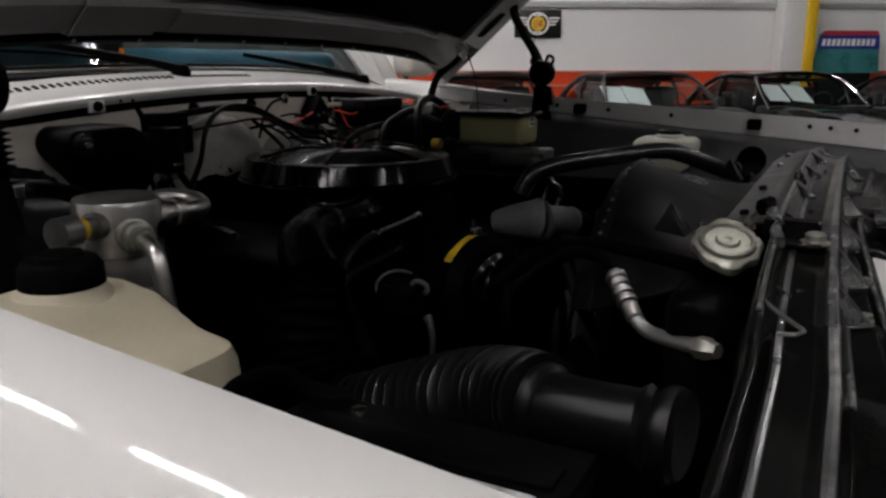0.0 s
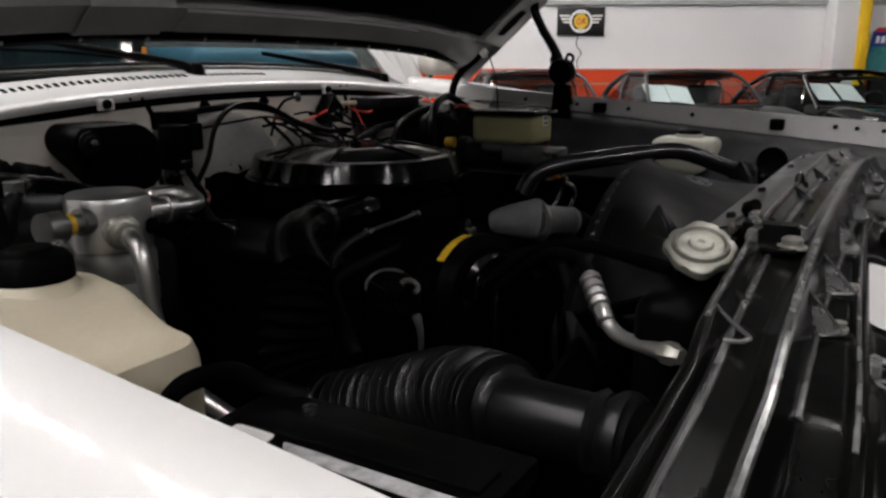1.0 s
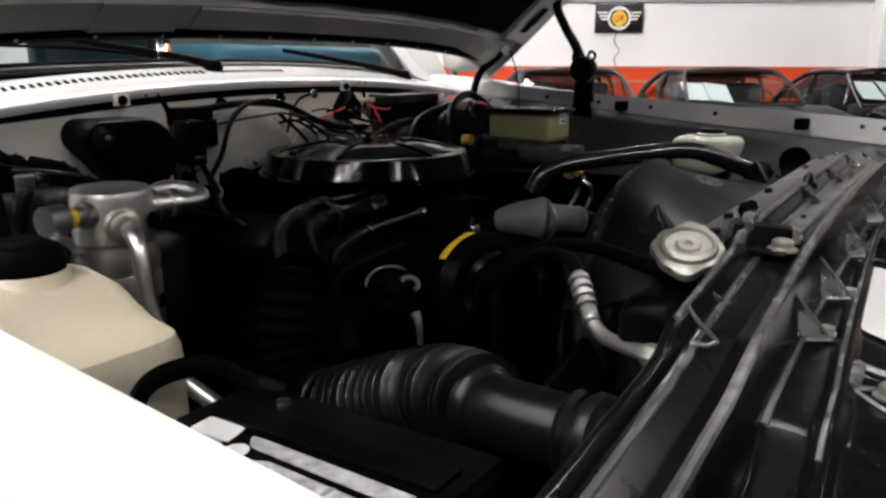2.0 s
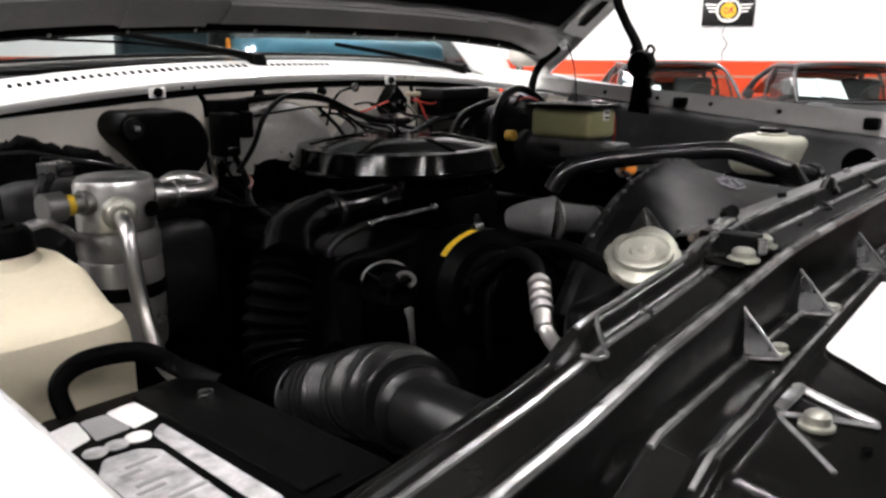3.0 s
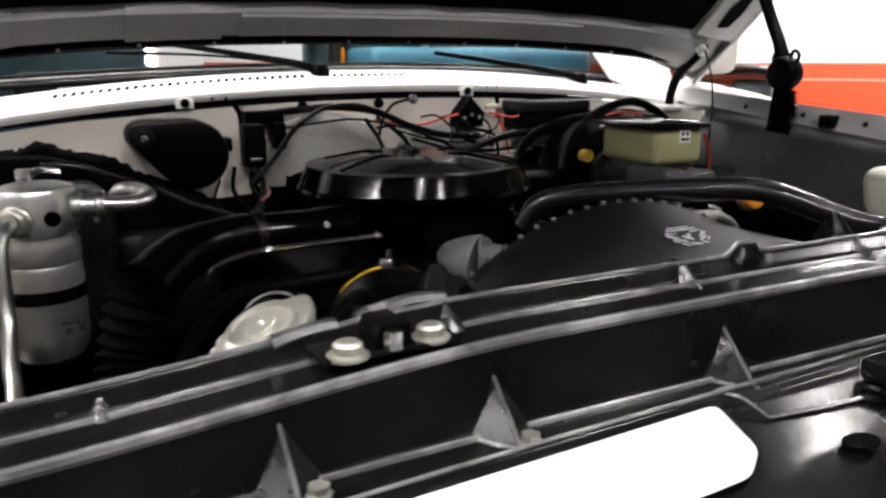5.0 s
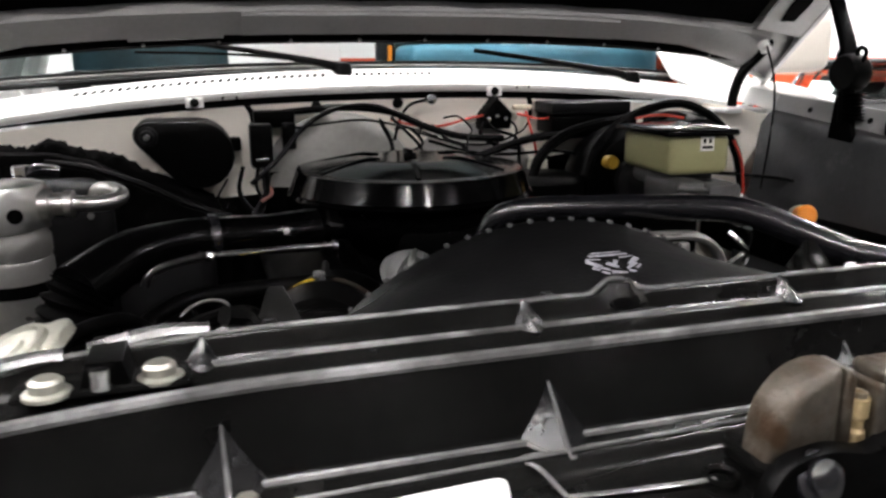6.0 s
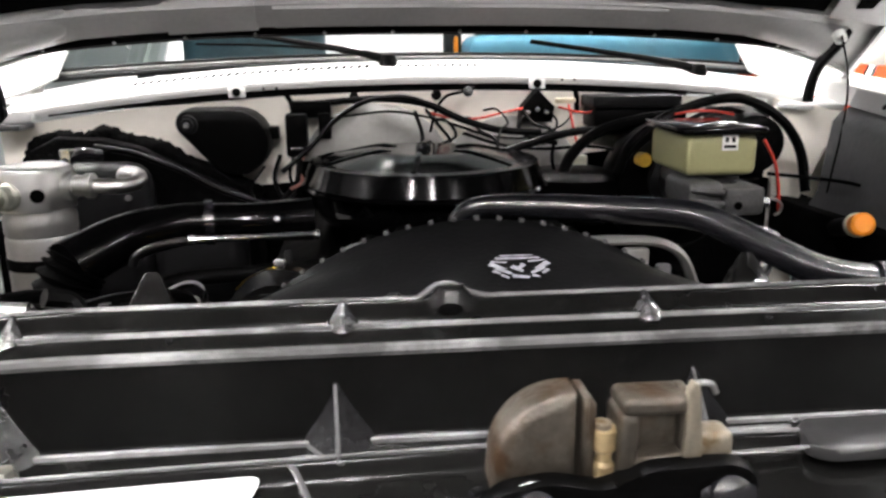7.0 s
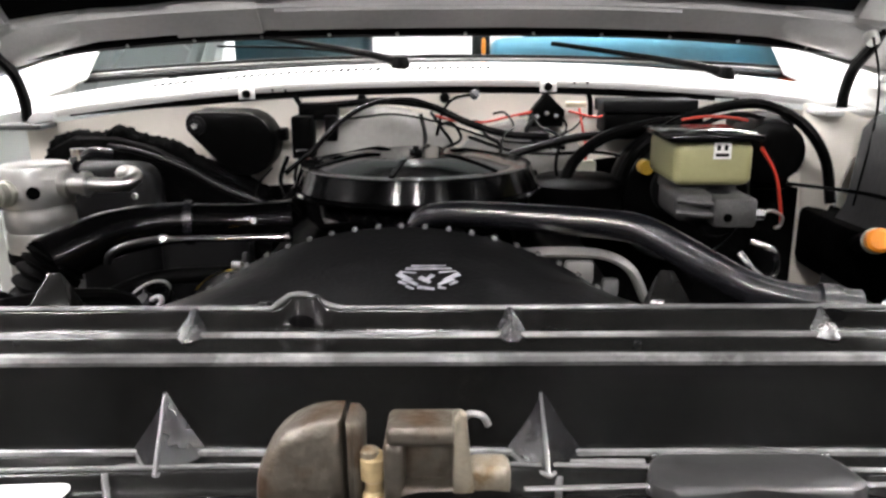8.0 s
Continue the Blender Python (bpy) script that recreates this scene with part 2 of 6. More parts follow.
OCHRE = mat("ochre_plastic", (0.42, 0.26, 0.03), 0.45, 0, 0.15, 20, 200, 0.1)
CEILMAT = mat("ceiling_panel", (0.03, 0.03, 0.031), 0.7, 0, 0.05, 1, 40, 0.2)
CARBLACK = mat("black_car_paint", (0.003, 0.003, 0.003), 0.16, 0, 0.1, 2, 100, 0.02, coat=0.8, spread=0.04)
CARGREY = mat("dark_metallic_car_paint", (0.035, 0.036, 0.037), 0.38, 0.0, 0.08, 2, 300, 0.03, coat=0.2, spec=0.4, spread=0.05)
CHROME = mat("chrome", (0.80, 0.80, 0.80), 0.1, 1.0, 0.05, 8, 100, 0.02, spread=0.05)
SIGNBLACK = mat("sign_black", (0.003, 0.003, 0.003), 0.4, 0, 0.1, 6, 100, 0.02)
SIGNBLUE = mat("sign_blue", (0.02, 0.035, 0.22), 0.4, 0, 0.1, 6, 100, 0.02)
SIGNTEAL = mat("sign_teal", (0.05, 0.21, 0.21), 0.3, 0, 0.15, 4, 100, 0.02)
SIGNRED = mat("sign_red", (0.45, 0.03, 0.05), 0.4, 0, 0.1, 6, 100, 0.02)
SEATMAT = mat("seat_leather", (0.03, 0.028, 0.026), 0.5, 0, 0.2, 9, 120, 0.3)
LAMPMAT = mat("tube_glow", (1.0, 0.955, 0.952), 0.5, 0, 0.0, 5, 50, 0.0, emit=LAMP_GLOW)


def glass(name, tint, rough=0.0):
    m = bpy.data.materials.new(name)
    m.use_nodes = True
    nt = m.node_tree
    n, l = nt.nodes, nt.links
    n.remove(n["Principled BSDF"])
    tr, gl, mx, lw, pw = n.new("ShaderNodeBsdfTransparent"), n.new("ShaderNodeBsdfGlossy"), n.new("ShaderNodeMixShader"), n.new("ShaderNodeLayerWeight"), n.new("ShaderNodeMath")
    tr.inputs[0].default_value = (*tint, 1)
    gl.inputs["Roughness"].default_value = 0.02
    lw.inputs[0].default_value = 0.5
    pw.operation, pw.inputs[1].default_value = "POWER", 3.5
    ad = n.new("ShaderNodeMath")
    ad.operation, ad.inputs[1].default_value, ad.inputs[2].default_value = "MULTIPLY_ADD", 0.4, 0.025
    l.new(lw.outputs["Facing"], pw.inputs[0]), l.new(pw.outputs[0], ad.inputs[0]), l.new(ad.outputs[0], mx.inputs[0])
    l.new(tr.outputs[0], mx.inputs[1]), l.new(gl.outputs[0], mx.inputs[2])
    l.new(mx.outputs[0], n["Material Output"].inputs[0])
    return m


GLASS = glass("window_glass", (0.80, 0.88, 0.88))
DARKGLASS = glass("shaded_glass", (0.10, 0.11, 0.11))

# ---- showroom ----
ROOM = pose(-1.27, 0, 0, 0, 0, -60)   # x along the sign wall, y towards it
U0, U1, V0, V1, TOP = -13.0, 12.0, -9.0, 12.0, 6.4


def setting(name, bm, material, label, category):
    return tagged(part(name, bm, material), label, category, kind="structure")


setting("floor", box(U0, U1, V0, V1, -0.2, 0.0, m=ROOM), FLOORMAT, "polished grey concrete showroom floor", "floor")
# unseen ceiling, made near black so less light bounces into the bay
setting("ceiling", box(U0, U1, V0, V1, TOP, TOP + 0.15, m=ROOM), CEILMAT, "unseen ceiling, kept dark to cut bounce light", "ceiling")
setting("wall_sign_side", box(U0, U1, V1, V1 + 0.2, 0, 2.85, m=ROOM), WALLWHITE, "white painted showroom wall behind the parked coupes", "wall")
# unseen upper and camera-side walls, darkened to deepen reflections and contrast
setting("wall_upper", box(U0, U1, V1, V1 + 0.2, 2.85, TOP, m=ROOM), WALLDARK, "unseen upper wall, kept charcoal to cut bounce light", "wall")
setting("wall_behind_camera", box(U0, U1, V0 - 0.2, V0, 0, TOP, m=ROOM), WALLDARK, "unseen wall behind the camera, kept dark for the reflections", "wall")
setting("wall_behind_truck", box(U0 - 0.2, U0, V0, V1, 0, TOP, m=ROOM), WALLWHITE, "plain white showroom wall behind the truck", "wall")
setting("wall_far_end", box(U1, U1 + 0.2, V0, V1, 0, TOP, m=ROOM), WALLDARK, "plain charcoal showroom end wall", "wall")
setting("wall_band", box(U0, U1, V1 - 0.012, V1, 0.0, 1.255, m=ROOM), WALLRED, "orange-red painted lower band of the white wall", "wall band")
setting("wall_stripe", box(U0, U1, V1 - 0.02, V1 - 0.012, 1.02, 1.05, m=ROOM), STRIPE, "thin pale stripe along the red wall band", "stripe")
setting("wall_rail", box(U0, U1, V1 - 0.05, V1, 2.16, 2.24, 0.008, m=ROOM), TRIMGREY, "grey metal rail along the white wall", "rail")
setting("wall_stripe_top", box(U0, U1, V1 - 0.02, V1 - 0.012, 1.235, 1.247, m=ROOM), STRIPE, "thin dark line at the top of the red band", "stripe")
setting("wall_soffit", box(U0, U1, V1 - 0.3, V1, 2.75, 2.95, 0.01, m=ROOM), TRIMGREY, "grey boxed soffit high on the wall", "trim")
post = setting("post", box(5.60, 5.93, V1 - 0.35, V1 - 0.03, 0, TOP, 0.01, m=ROOM), WALLWHITE, "white square steel post beside the wall", "post")
setting("post_guard", box(5.93, 6.09, V1 - 0.38, V1 - 0.1, 0, 2.6, 0.02, m=ROOM), POSTYEL, "yellow painted guard on the post", "post guard")


def ceiling_light(m):
    t = thing("ceiling_light", (0, 0, 0), "white fluorescent ceiling light with two tubes", "ceiling light", "ceiling lights")
    part("housing", box(-0.54, 0.54, -0.09, 0.09, -0.05, 0.0, 0.006), WALLWHITE, t)
    for s in (-0.045, 0.045):
        part("tube", lathe([(0.016, -0.49), (0.019, -0.48), (0.019, 0.48), (0.016, 0.49)], pose(0, s, -0.075, 0, 90, 0), 8), LAMPMAT, t, "glowing white tube")
    t.matrix_basis = m
    return t


# rows of lamps run along the truck
first = None
for x, k0, n in ((-6.0, 0, 5), (-2.84, 0, 5), (-0.34, 0, 6), (3.56, 0, 6), (6.76, 2, 5), (9.3, 2, 5)):
    for k in range(k0, n):
        m = pose(x, -0.01 + 1.66 * k, TOP, 0, 0, 90)
        if first is None:
            first = ceiling_light(m)
        else:
            copy_thing(first, m)
# extra unseen lamps, added to light the firewall and widen the lid's streaks
for x, y in ((-2.84, -6.47), (0.36, -6.47), (3.56, -6.47), (0.36, -8.13), (-2.84, -8.13), (-8.6, -1.49), (-8.6, 0.17), (-8.6, -3.15), (8.4, -3.15)):
    copy_thing(first, pose(x, y, TOP, 0, 0, 90))

# wall sign with wings
sign = thing("wall_sign", ROOM @ Vector((2.03, V1, 1.93)), "black rectangular wall sign with a winged yellow roundel", "sign")
SG = ROOM @ pose(2.03, V1 - 0.022, 1.93, 90, 0, 0)   # local x right, y up, z to the viewer
part("board", prism([(-0.345, -0.2), (0.345, -0.2), (0.345, 0.2), (-0.345, 0.2)], 0.02, SG, 0.003), SIGNBLACK, sign)
SG2 = ROOM @ pose(2.03, V1 - 0.042, 1.93, 90, 0, 0)
part("rim", lathe([(0.165, 0), (0.165, 0.008), (0.15, 0.01), (0.135, 0.008), (0.135, 0), (0.165, 0)], SG2, 36, caps=False), PAPER, sign, "white ring")
part("roundel", lathe([(0.134, 0.0), (0.134, 0.006), (0.0, 0.006)], SG2, 36), SIGNBLACK, sign)
part("disc", lathe([(0.105, 0.006), (0.105, 0.011), (0.0, 0.011)], SG2, 32), YELLOW, sign, "yellow disc")
for s in (-1, 1):
    for k, (a, y) in enumerate(((0.31, 0.075), (0.285, 0.03), (0.255, -0.015))):
        part("feather", prism([(s * 0.16, y - 0.012), (s * a, y - 0.008), (s * (a + 0.012), y + 0.016), (s * 0.16, y + 0.012)][::s], 0.007, SG2), PAPER, sign)
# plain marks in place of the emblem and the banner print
part("emblem_mark", lathe([(0.042, 0), (0.042, 0.003), (0.027, 0.003), (0.027, 0)], SG2 @ pose(-0.035, -0.004, 0.0112) @ Matrix.Diagonal((0.8, 1.1, 1, 1)), 20, caps=False), SIGNRED, sign, "dark red emblem mark")
for x0, y0, x1, y1 in ((0.018, -0.04, 0.03, 0.045), (0.03, 0.0, 0.062, 0.042), (0.03, 0.004, 0.066, -0.036)):
    q = Vector((y0 - y1, x1 - x0)).normalized() * 0.008
    part("emblem_mark", prism([(x0 - q.x, y0 - q.y), (x1 - q.x, y1 - q.y), (x1 + q.x, y1 + q.y), (x0 + q.x, y0 + q.y)], 0.003, SG2 @ pose(0, 0, 0.0112)), SIGNRED, sign)
for y in (0.118, -0.118):
    part("lettering_bar", prism([(-0.06, y - 0.008), (0.06, y - 0.008), (0.06, y + 0.008), (-0.06, y + 0.008)], 0.002, SG2 @ pose(0, 0, 0.0062)), PAPER, sign)
cord = part("cord", tube([ROOM @ Vector(p) for p in ((2.0, V1 - 0.03, 1.74), (1.98, V1 - 0.02, 1.6), (2.05, V1 - 0.02, 1.48), (1.99, V1 - 0.02, 1.36), (2.01, V1 - 0.02, 1.26))], 0.006, 6), DARKGREY, sign, "thin hanging cord")

# leaning glass banner panel
banner = thing("banner_panel", ROOM @ Vector((6.7, V1 - 0.2, 1.3)), "curved glass panel with a blue and teal printed banner", "banner")
BM = ROOM @ pose(6.68, V1 - 0.18, 1.28, 90, 0, 0)
part("panel", prism([(-0.52, -0.06), (0.52, -0.06), (0.47, 0.5), (0.43, 0.55), (-0.38, 0.55), (-0.44, 0.5)], 0.02, BM, 0.004), SIGNTEAL, banner)
part("top_edge", prism([(-0.44, 0.49), (0.47, 0.49), (0.43, 0.555), (-0.38, 0.555)], 0.008, BM @ pose(0, 0, 0.021)), SIGNRED, banner)
part("print", prism([(-0.475, 0.29), (0.49, 0.29), (0.47, 0.487), (-0.44, 0.487)], 0.004, BM @ pose(0, 0, 0.021)), SIGNBLUE, banner)
for k in range(11):
    x = -0.41 + 0.0755 * k
    part("print_bar", prism([(x, 0.335), (x + 0.052, 0.335), (x + 0.066, 0.435), (x + 0.014, 0.435)], 0.002, BM @ pose(0, 0, 0.0252)), PAPER, banner)
part("stand", box(-0.4, 0.4, -0.02, 0.1, -1.28, -0.05, 0.01, m=ROOM @ pose(6.68, V1 - 0.18, 1.28)), DARKGREY, banner)


def coupe(m, paint, label, papers, chrome):
    """A low classic coupe, nose towards local -y."""
    t = thing("coupe", (0, 0, 0), label, "car", "parked coupes")
    rows = []
    st = [(-2.08, 0.55, 0.42, 0.60), (-1.9, 0.70, 0.30, 0.70), (-1.4, 0.79, 0.2, 0.78), (-0.6, 0.80, 0.18, 0.86), (0.2, 0.80, 0.18, 0.87),
          (0.9, 0.82, 0.18, 0.88), (1.5, 0.80, 0.22, 0.84), (1.9, 0.70, 0.32, 0.72), (2.08, 0.5, 0.42, 0.6)]
    for y, w, z0, z1 in st:
        pts = []
        for k in range(13):
            a = math.pi * k / 12
            c, s = math.cos(a), math.sin(a)
            x = -w * math.copysign(abs(c) ** 0.45, c)
            z = z0 + (z1 - z0) * (s ** 0.55 if s > 0 else 0)
            pts.append((x, y, z))
        rows.append(pts)
    b = sheet(rows)
    for row in (0, -1):
        vs = [v for v in b.verts if abs(v.co.y - st[row][0]) < 1e-5]
        vs.sort(key=lambda v: (v.co.x))
        b.faces.new(vs)
    part("body", b, paint, t)
    W, R = 0.64, 0.5
    for s in (-1, 1):
        part("headlight", lathe([(0.11, 0), (0.115, 0.06), (0.09, 0.1), (0.0, 0.115)], pose(s * 0.56, -1.83, 0.66, 80, 0, 0), 20), CHROME, t)
        part("fender_crown", lathe([(0.0, -0.62), (0.1, -0.56), (0.15, -0.2), (0.14, 0.3), (0.0, 0.62)], pose(s * 0.6, -1.35, 0.72, 97, 0, 0), 16), paint, t)
        part("windshield_pillar", tube([(s * 0.68, -0.62, 0.86), (s * 0.645, -0.4, 1.04), (s * 0.59, -0.2, 1.185), (s * 0.53, -0.08, 1.245)], 0.022, 8), chrome, t)
        part("door_pillar", tube([(s * 0.69, 0.42, 0.86), (s * 0.65, 0.45, 1.08), (s * 0.55, 0.48, 1.245)], 0.02, 8), paint, t)
        part("rear_pillar", tube([(s * 0.68, 1.2, 0.86), (s * 0.63, 0.98, 1.06), (s * 0.54, 0.66, 1.235)], [0.05, 0.035, 0.03], 8), paint, t)
        part("quarter_frame", tube([(s * 0.675, -0.28, 0.87), (s * 0.645, -0.26, 0.98), (s * 0.60, -0.22, 1.12)], 0.012, 6), chrome, t)
        part("side_glass", sheet([[(s * 0.685, -0.55, 0.87), (s * 0.68, 1.15, 0.87)], [(s * 0.645, -0.36, 1.06), (s * 0.63, 0.95, 1.06)], [(s * 0.55, -0.1, 1.235), (s * 0.55, 0.62, 1.235)]]), GLASS, t)
        part("seat", box(s * 0.34 - 0.23, s * 0.34 + 0.23, 0.22, 0.36, 0.5, 1.10, 0.06, 2), SEATMAT, t)
        for y in (-1.28, 1.05):
            w = part("wheel", lathe([(0.19, -0.1), (0.3, -0.095), (0.315, -0.06), (0.315, 0.06), (0.3, 0.095), (0.19, 0.1)], pose(s * 0.7, y, 0.315, 0, 90, 0), 24), RUBBER, t, "black tyre")
            part("rim", lathe([(0.0, -0.06), (0.185, -0.085), (0.195, 0.085), (0.0, 0.07)], pose(s * 0.7, y, 0.315, 0, 90, 0), 20), CHROME, w)
    roof = [[(x * 0.575, y, 1.215 + 0.065 * (1 - x ** 4) + dz) for x in (-1, -0.9, -0.5, 0, 0.5, 0.9, 1)] for y, dz in ((-0.09, 0.0), (0.1, 0.012), (0.4, 0.012), (0.66, 0.0), (0.95, -0.09))]
    part("roof", sheet(roof, 0.025), paint, t)
    for s in (-1, 1):
        part("roof_rail", tube([(s * 0.545, -0.1, 1.235), (s * 0.565, 0.15, 1.252), (s * 0.565, 0.42, 1.25), (s * 0.545, 0.68, 1.225)], 0.03, 8, 4), paint, t)
    part("windshield_header", tube([(-0.53, -0.085, 1.245), (-0.27, -0.125, 1.268), (0, -0.135, 1.275), (0.27, -0.125, 1.268), (0.53, -0.085, 1.245)], 0.026, 8, 4), paint, t)
    part("windshield", sheet([[(x * 0.66, -0.62 - 0.08 * (1 - x * x), 0.86) for x in (-1, -0.5, 0, 0.5, 1)], [(x * 0.56, -0.08 - 0.05 * (1 - x * x), 1.235) for x in (-1, -0.5, 0, 0.5, 1)]]), GLASS, t)
    part("windshield_frame", tube([(-0.66, -0.62, 0.875), (-0.33, -0.69, 0.875), (0, -0.71, 0.875), (0.33, -0.69, 0.875), (0.66, -0.62, 0.875)], 0.016, 8), chrome, t)
    part("rear_glass", sheet([[(x * 0.6, 1.25, 0.88) for x in (-1, 0, 1)], [(x * 0.5, 0.68, 1.215) for x in (-1, 0, 1)]]), DARKGLASS, t)
    part("headliner", box(-0.55, 0.55, -0.02, 0.66, 1.165, 1.2, 0.02), SEATMAT, t)
    part("rear_seat", box(-0.5, 0.5, 0.75, 0.9, 0.5, 1.02, 0.05), SEATMAT, t)
    part("dashboard", box(-0.62, 0.62, -0.52, -0.25, 0.72, 0.89, 0.04), SEATMAT, t)
    part("steering_wheel", tube([(0.34 + 0.18 * math.cos(a), -0.14 - 0.06 * math.sin(a), 0.88 + 0.16 * math.sin(a)) for a in [2 * math.pi * k / 12 for k in range(13)]], 0.012, 6, 2), SEATMAT, t)
    for s in (-1, 1):
        part("wiper", tube([(s * 0.1 - 0.1, -0.7, 0.87), (s * 0.1 + 0.12, -0.66, 0.9), (s * 0.1 + 0.4, -0.6, 0.905)], 0.008, 6, 3), BLACK, t)
    part("door_mirror", lathe([(0.0, -0.06), (0.055, -0.03), (0.06, 0.03), (0.0, 0.04)], pose(0.8, -0.42, 0.93, 90, 0, 0), 12), paint, t)
    for k, (x, z0, w, h) in enumerate(papers):
        p = [(x, z0), (x + w, z0 - 0.015 - 0.02 * k), (x + w + 0.01, z0 + h - 0.015 - 0.02 * k), (x + 0.01, z0 + h)]
        part("paper_sheet", sheet([[(q, -0.615 + (z - 0.86) / 0.375 * 0.56 + 0.03, z) for q, z in p[:2]], [(q, -0.615 + (z - 0.86) / 0.375 * 0.56 + 0.03, z) for q, z in (p[3], p[2])]], 0.002), PAPER, t, "white printed price sheet")
    t.matrix_basis = m @ Matrix.Diagonal((1, 1, 0.968, 1))
    return t


coupe(ROOM @ pose(2.98, 9.75, 0, 0, 0, 7), CARGREY, "grey classic coupe with price sheets behind the windscreen", ((-0.65, 0.93, 0.26, 0.19), (-0.38, 0.93, 0.26, 0.19)), CARGREY)
coupe(ROOM @ pose(4.8, 9.7, 0, 0, 0, 10), CARBLACK, "black classic coupe with two white sheets behind the windscreen", ((-0.56, 0.95, 0.26, 0.19), (-0.26, 0.95, 0.26, 0.19)), CHROME)
coupe(ROOM @ pose(1.13, 9.95, 0, 0, 0, 6), CARGREY, "grey classic coupe parked by the red wall band", ((-0.60, 0.90, 0.42, 0.13),), CARGREY)
coupe(ROOM @ pose(-1.75, 10.0, 0, 0, 0, 4), CARGREY, "dark grey classic coupe beside the white wall", ((-0.5, 0.9, 0.26, 0.16),), CARGREY)
coupe(ROOM @ pose(6.9, 9.6, 0, 0, 0, 10), CARBLACK, "black classic coupe parked at the end of the row", (), CARBLACK)

# ---- the truck ----
CX = -0.02
truck = thing("pickup_truck", (CX, 1.4, 0), "white classic pickup truck with its hood raised", "truck")


def edge_z(y):
    return 1.176 + 0.064 * y


# cowl and firewall
def cowl_z(x):
    return 1.252 - 0.05 * (abs(x - 0.02) / 0.75) ** 2.2


xs = [CX + 0.8 * k / 16 for k in range(-16, 17)]
fw = part("firewall", sheet([[(x, 1.10, 0.62) for x in xs], [(x, 1.10, 1.0) for x in xs], [(x, 1.10, cowl_z(x) - 0.012) for x in xs]], 0.006), FIREWALL, truck, "off-white painted firewall")
sealx = [-0.73 + 1.305 * k / 40 for k in range(41)]
part("cowl_seal", sheet([[(x, 1.094, cowl_z(x) - 0.004 - 0.011 * min(1, (x + 0.73) / 0.25, (0.575 - x) / 0.2)) for x in sealx], [(x, 1.090, cowl_z(x) - 0.004 - 0.006 * min(1, (x + 0.73) / 0.25, (0.575 - x) / 0.2)) for x in sealx], [(x, 1.096, cowl_z(x) - 0.002) for x in sealx]], 0.003), RUBBER, fw, "black rubber cowl seal")
lip = [[(x, y, cowl_z(x) + dz) for x in xs] for y, dz in ((1.087, -0.001), (1.084, 0.003), (1.082, 0.009), (1.083, 0.0135), (1.087, 0.0165), (1.095, 0.018), (1.115, 0.020), (1.15, 0.0265), (1.19, 0.036), (1.215, 0.041))]
cowl = part("cowl_panel", sheet(lip, 0.004), WHITE, truck, "glossy white cowl panel")
for k in range(31):
    x = -0.585 + k * 0.0152
    z = cowl_z(x) + 0.0322
    part("vent_slot", box(-0.0036, 0.0036, -0.0095, 0.0095, -0.004, 0.0008, 0.001, 1, m=pose(x, 1.170, z, 13.5, 0, -14)), DEEP, cowl)
for k in range(12):
    x = -0.075 + k * 0.0152
    part("vent_slot", box(-0.0034, 0.0034, -0.008, 0.008, -0.004, 0.0008, 0.001, 1, m=pose(x, 1.170, cowl_z(x) + 0.0322, 13.5, 0, -12)), DEEP, cowl)
for x in (-0.377, 0.204):
    zc = cowl_z(x)
    part("rubber_bumper", lathe([(0.0085, 0), (0.008, 0.008), (0.005, 0.011), (0, 0.011)], aim((x, 1.083, zc - 0.001), (x, 0.9, zc + 0.02)), 12), RUBBER, cowl, "black rubber bumper")
    part("bumper_plate", box(x - 0.016, x + 0.016, 1.080, 1.0845, zc - 0.011, zc + 0.008, 0.002), WHITE, cowl)
    for dx in (0.05, 0.075):
        part("stud", lathe([(0.003, 0), (0.002, 0.003), (0, 0.003)], aim((x + dx, 1.0835, zc + 0.006), (x + dx, 0.9, zc + 0.01)), 8), DARKGREY, cowl)
for x, dx in ((-0.288, 0.012), (0.283, 0.005)):
    part("seam_strip", tube([(x, 1.095, cowl_z(x) - 0.008), (x + dx * 0.5, 1.094, cowl_z(x) - 0.018), (x + dx, 1.094, cowl_z(x) - 0.03), (x + dx * 1.2, 1.094, 1.19)], 0.0055, 8, 4), RUBBER, fw, "black seam sealer strip")
# arched bulge in the firewall
rows = []
for k in range(9):
    u = k / 8
    r = math.cos(u * math.pi / 2) ** 0.7
    rows.append([(-0.115 + 0.15 * r * math.cos(a), 1.097 - 0.055 * math.sin(u * math.pi / 2) ** 0.8, 1.08 + 0.135 * r * math.sin(a)) for a in [math.pi * j / 20 for j in range(21)]])
part("firewall_bulge", sheet(rows), BULGE, fw, "rounded grey firewall bulge")
rows = [[(p[0] + 0.27, p[1] + 0.015, p[2] - 0.025) for p in row] for row in rows]
part("firewall_bulge", sheet(rows), BULGE, fw)

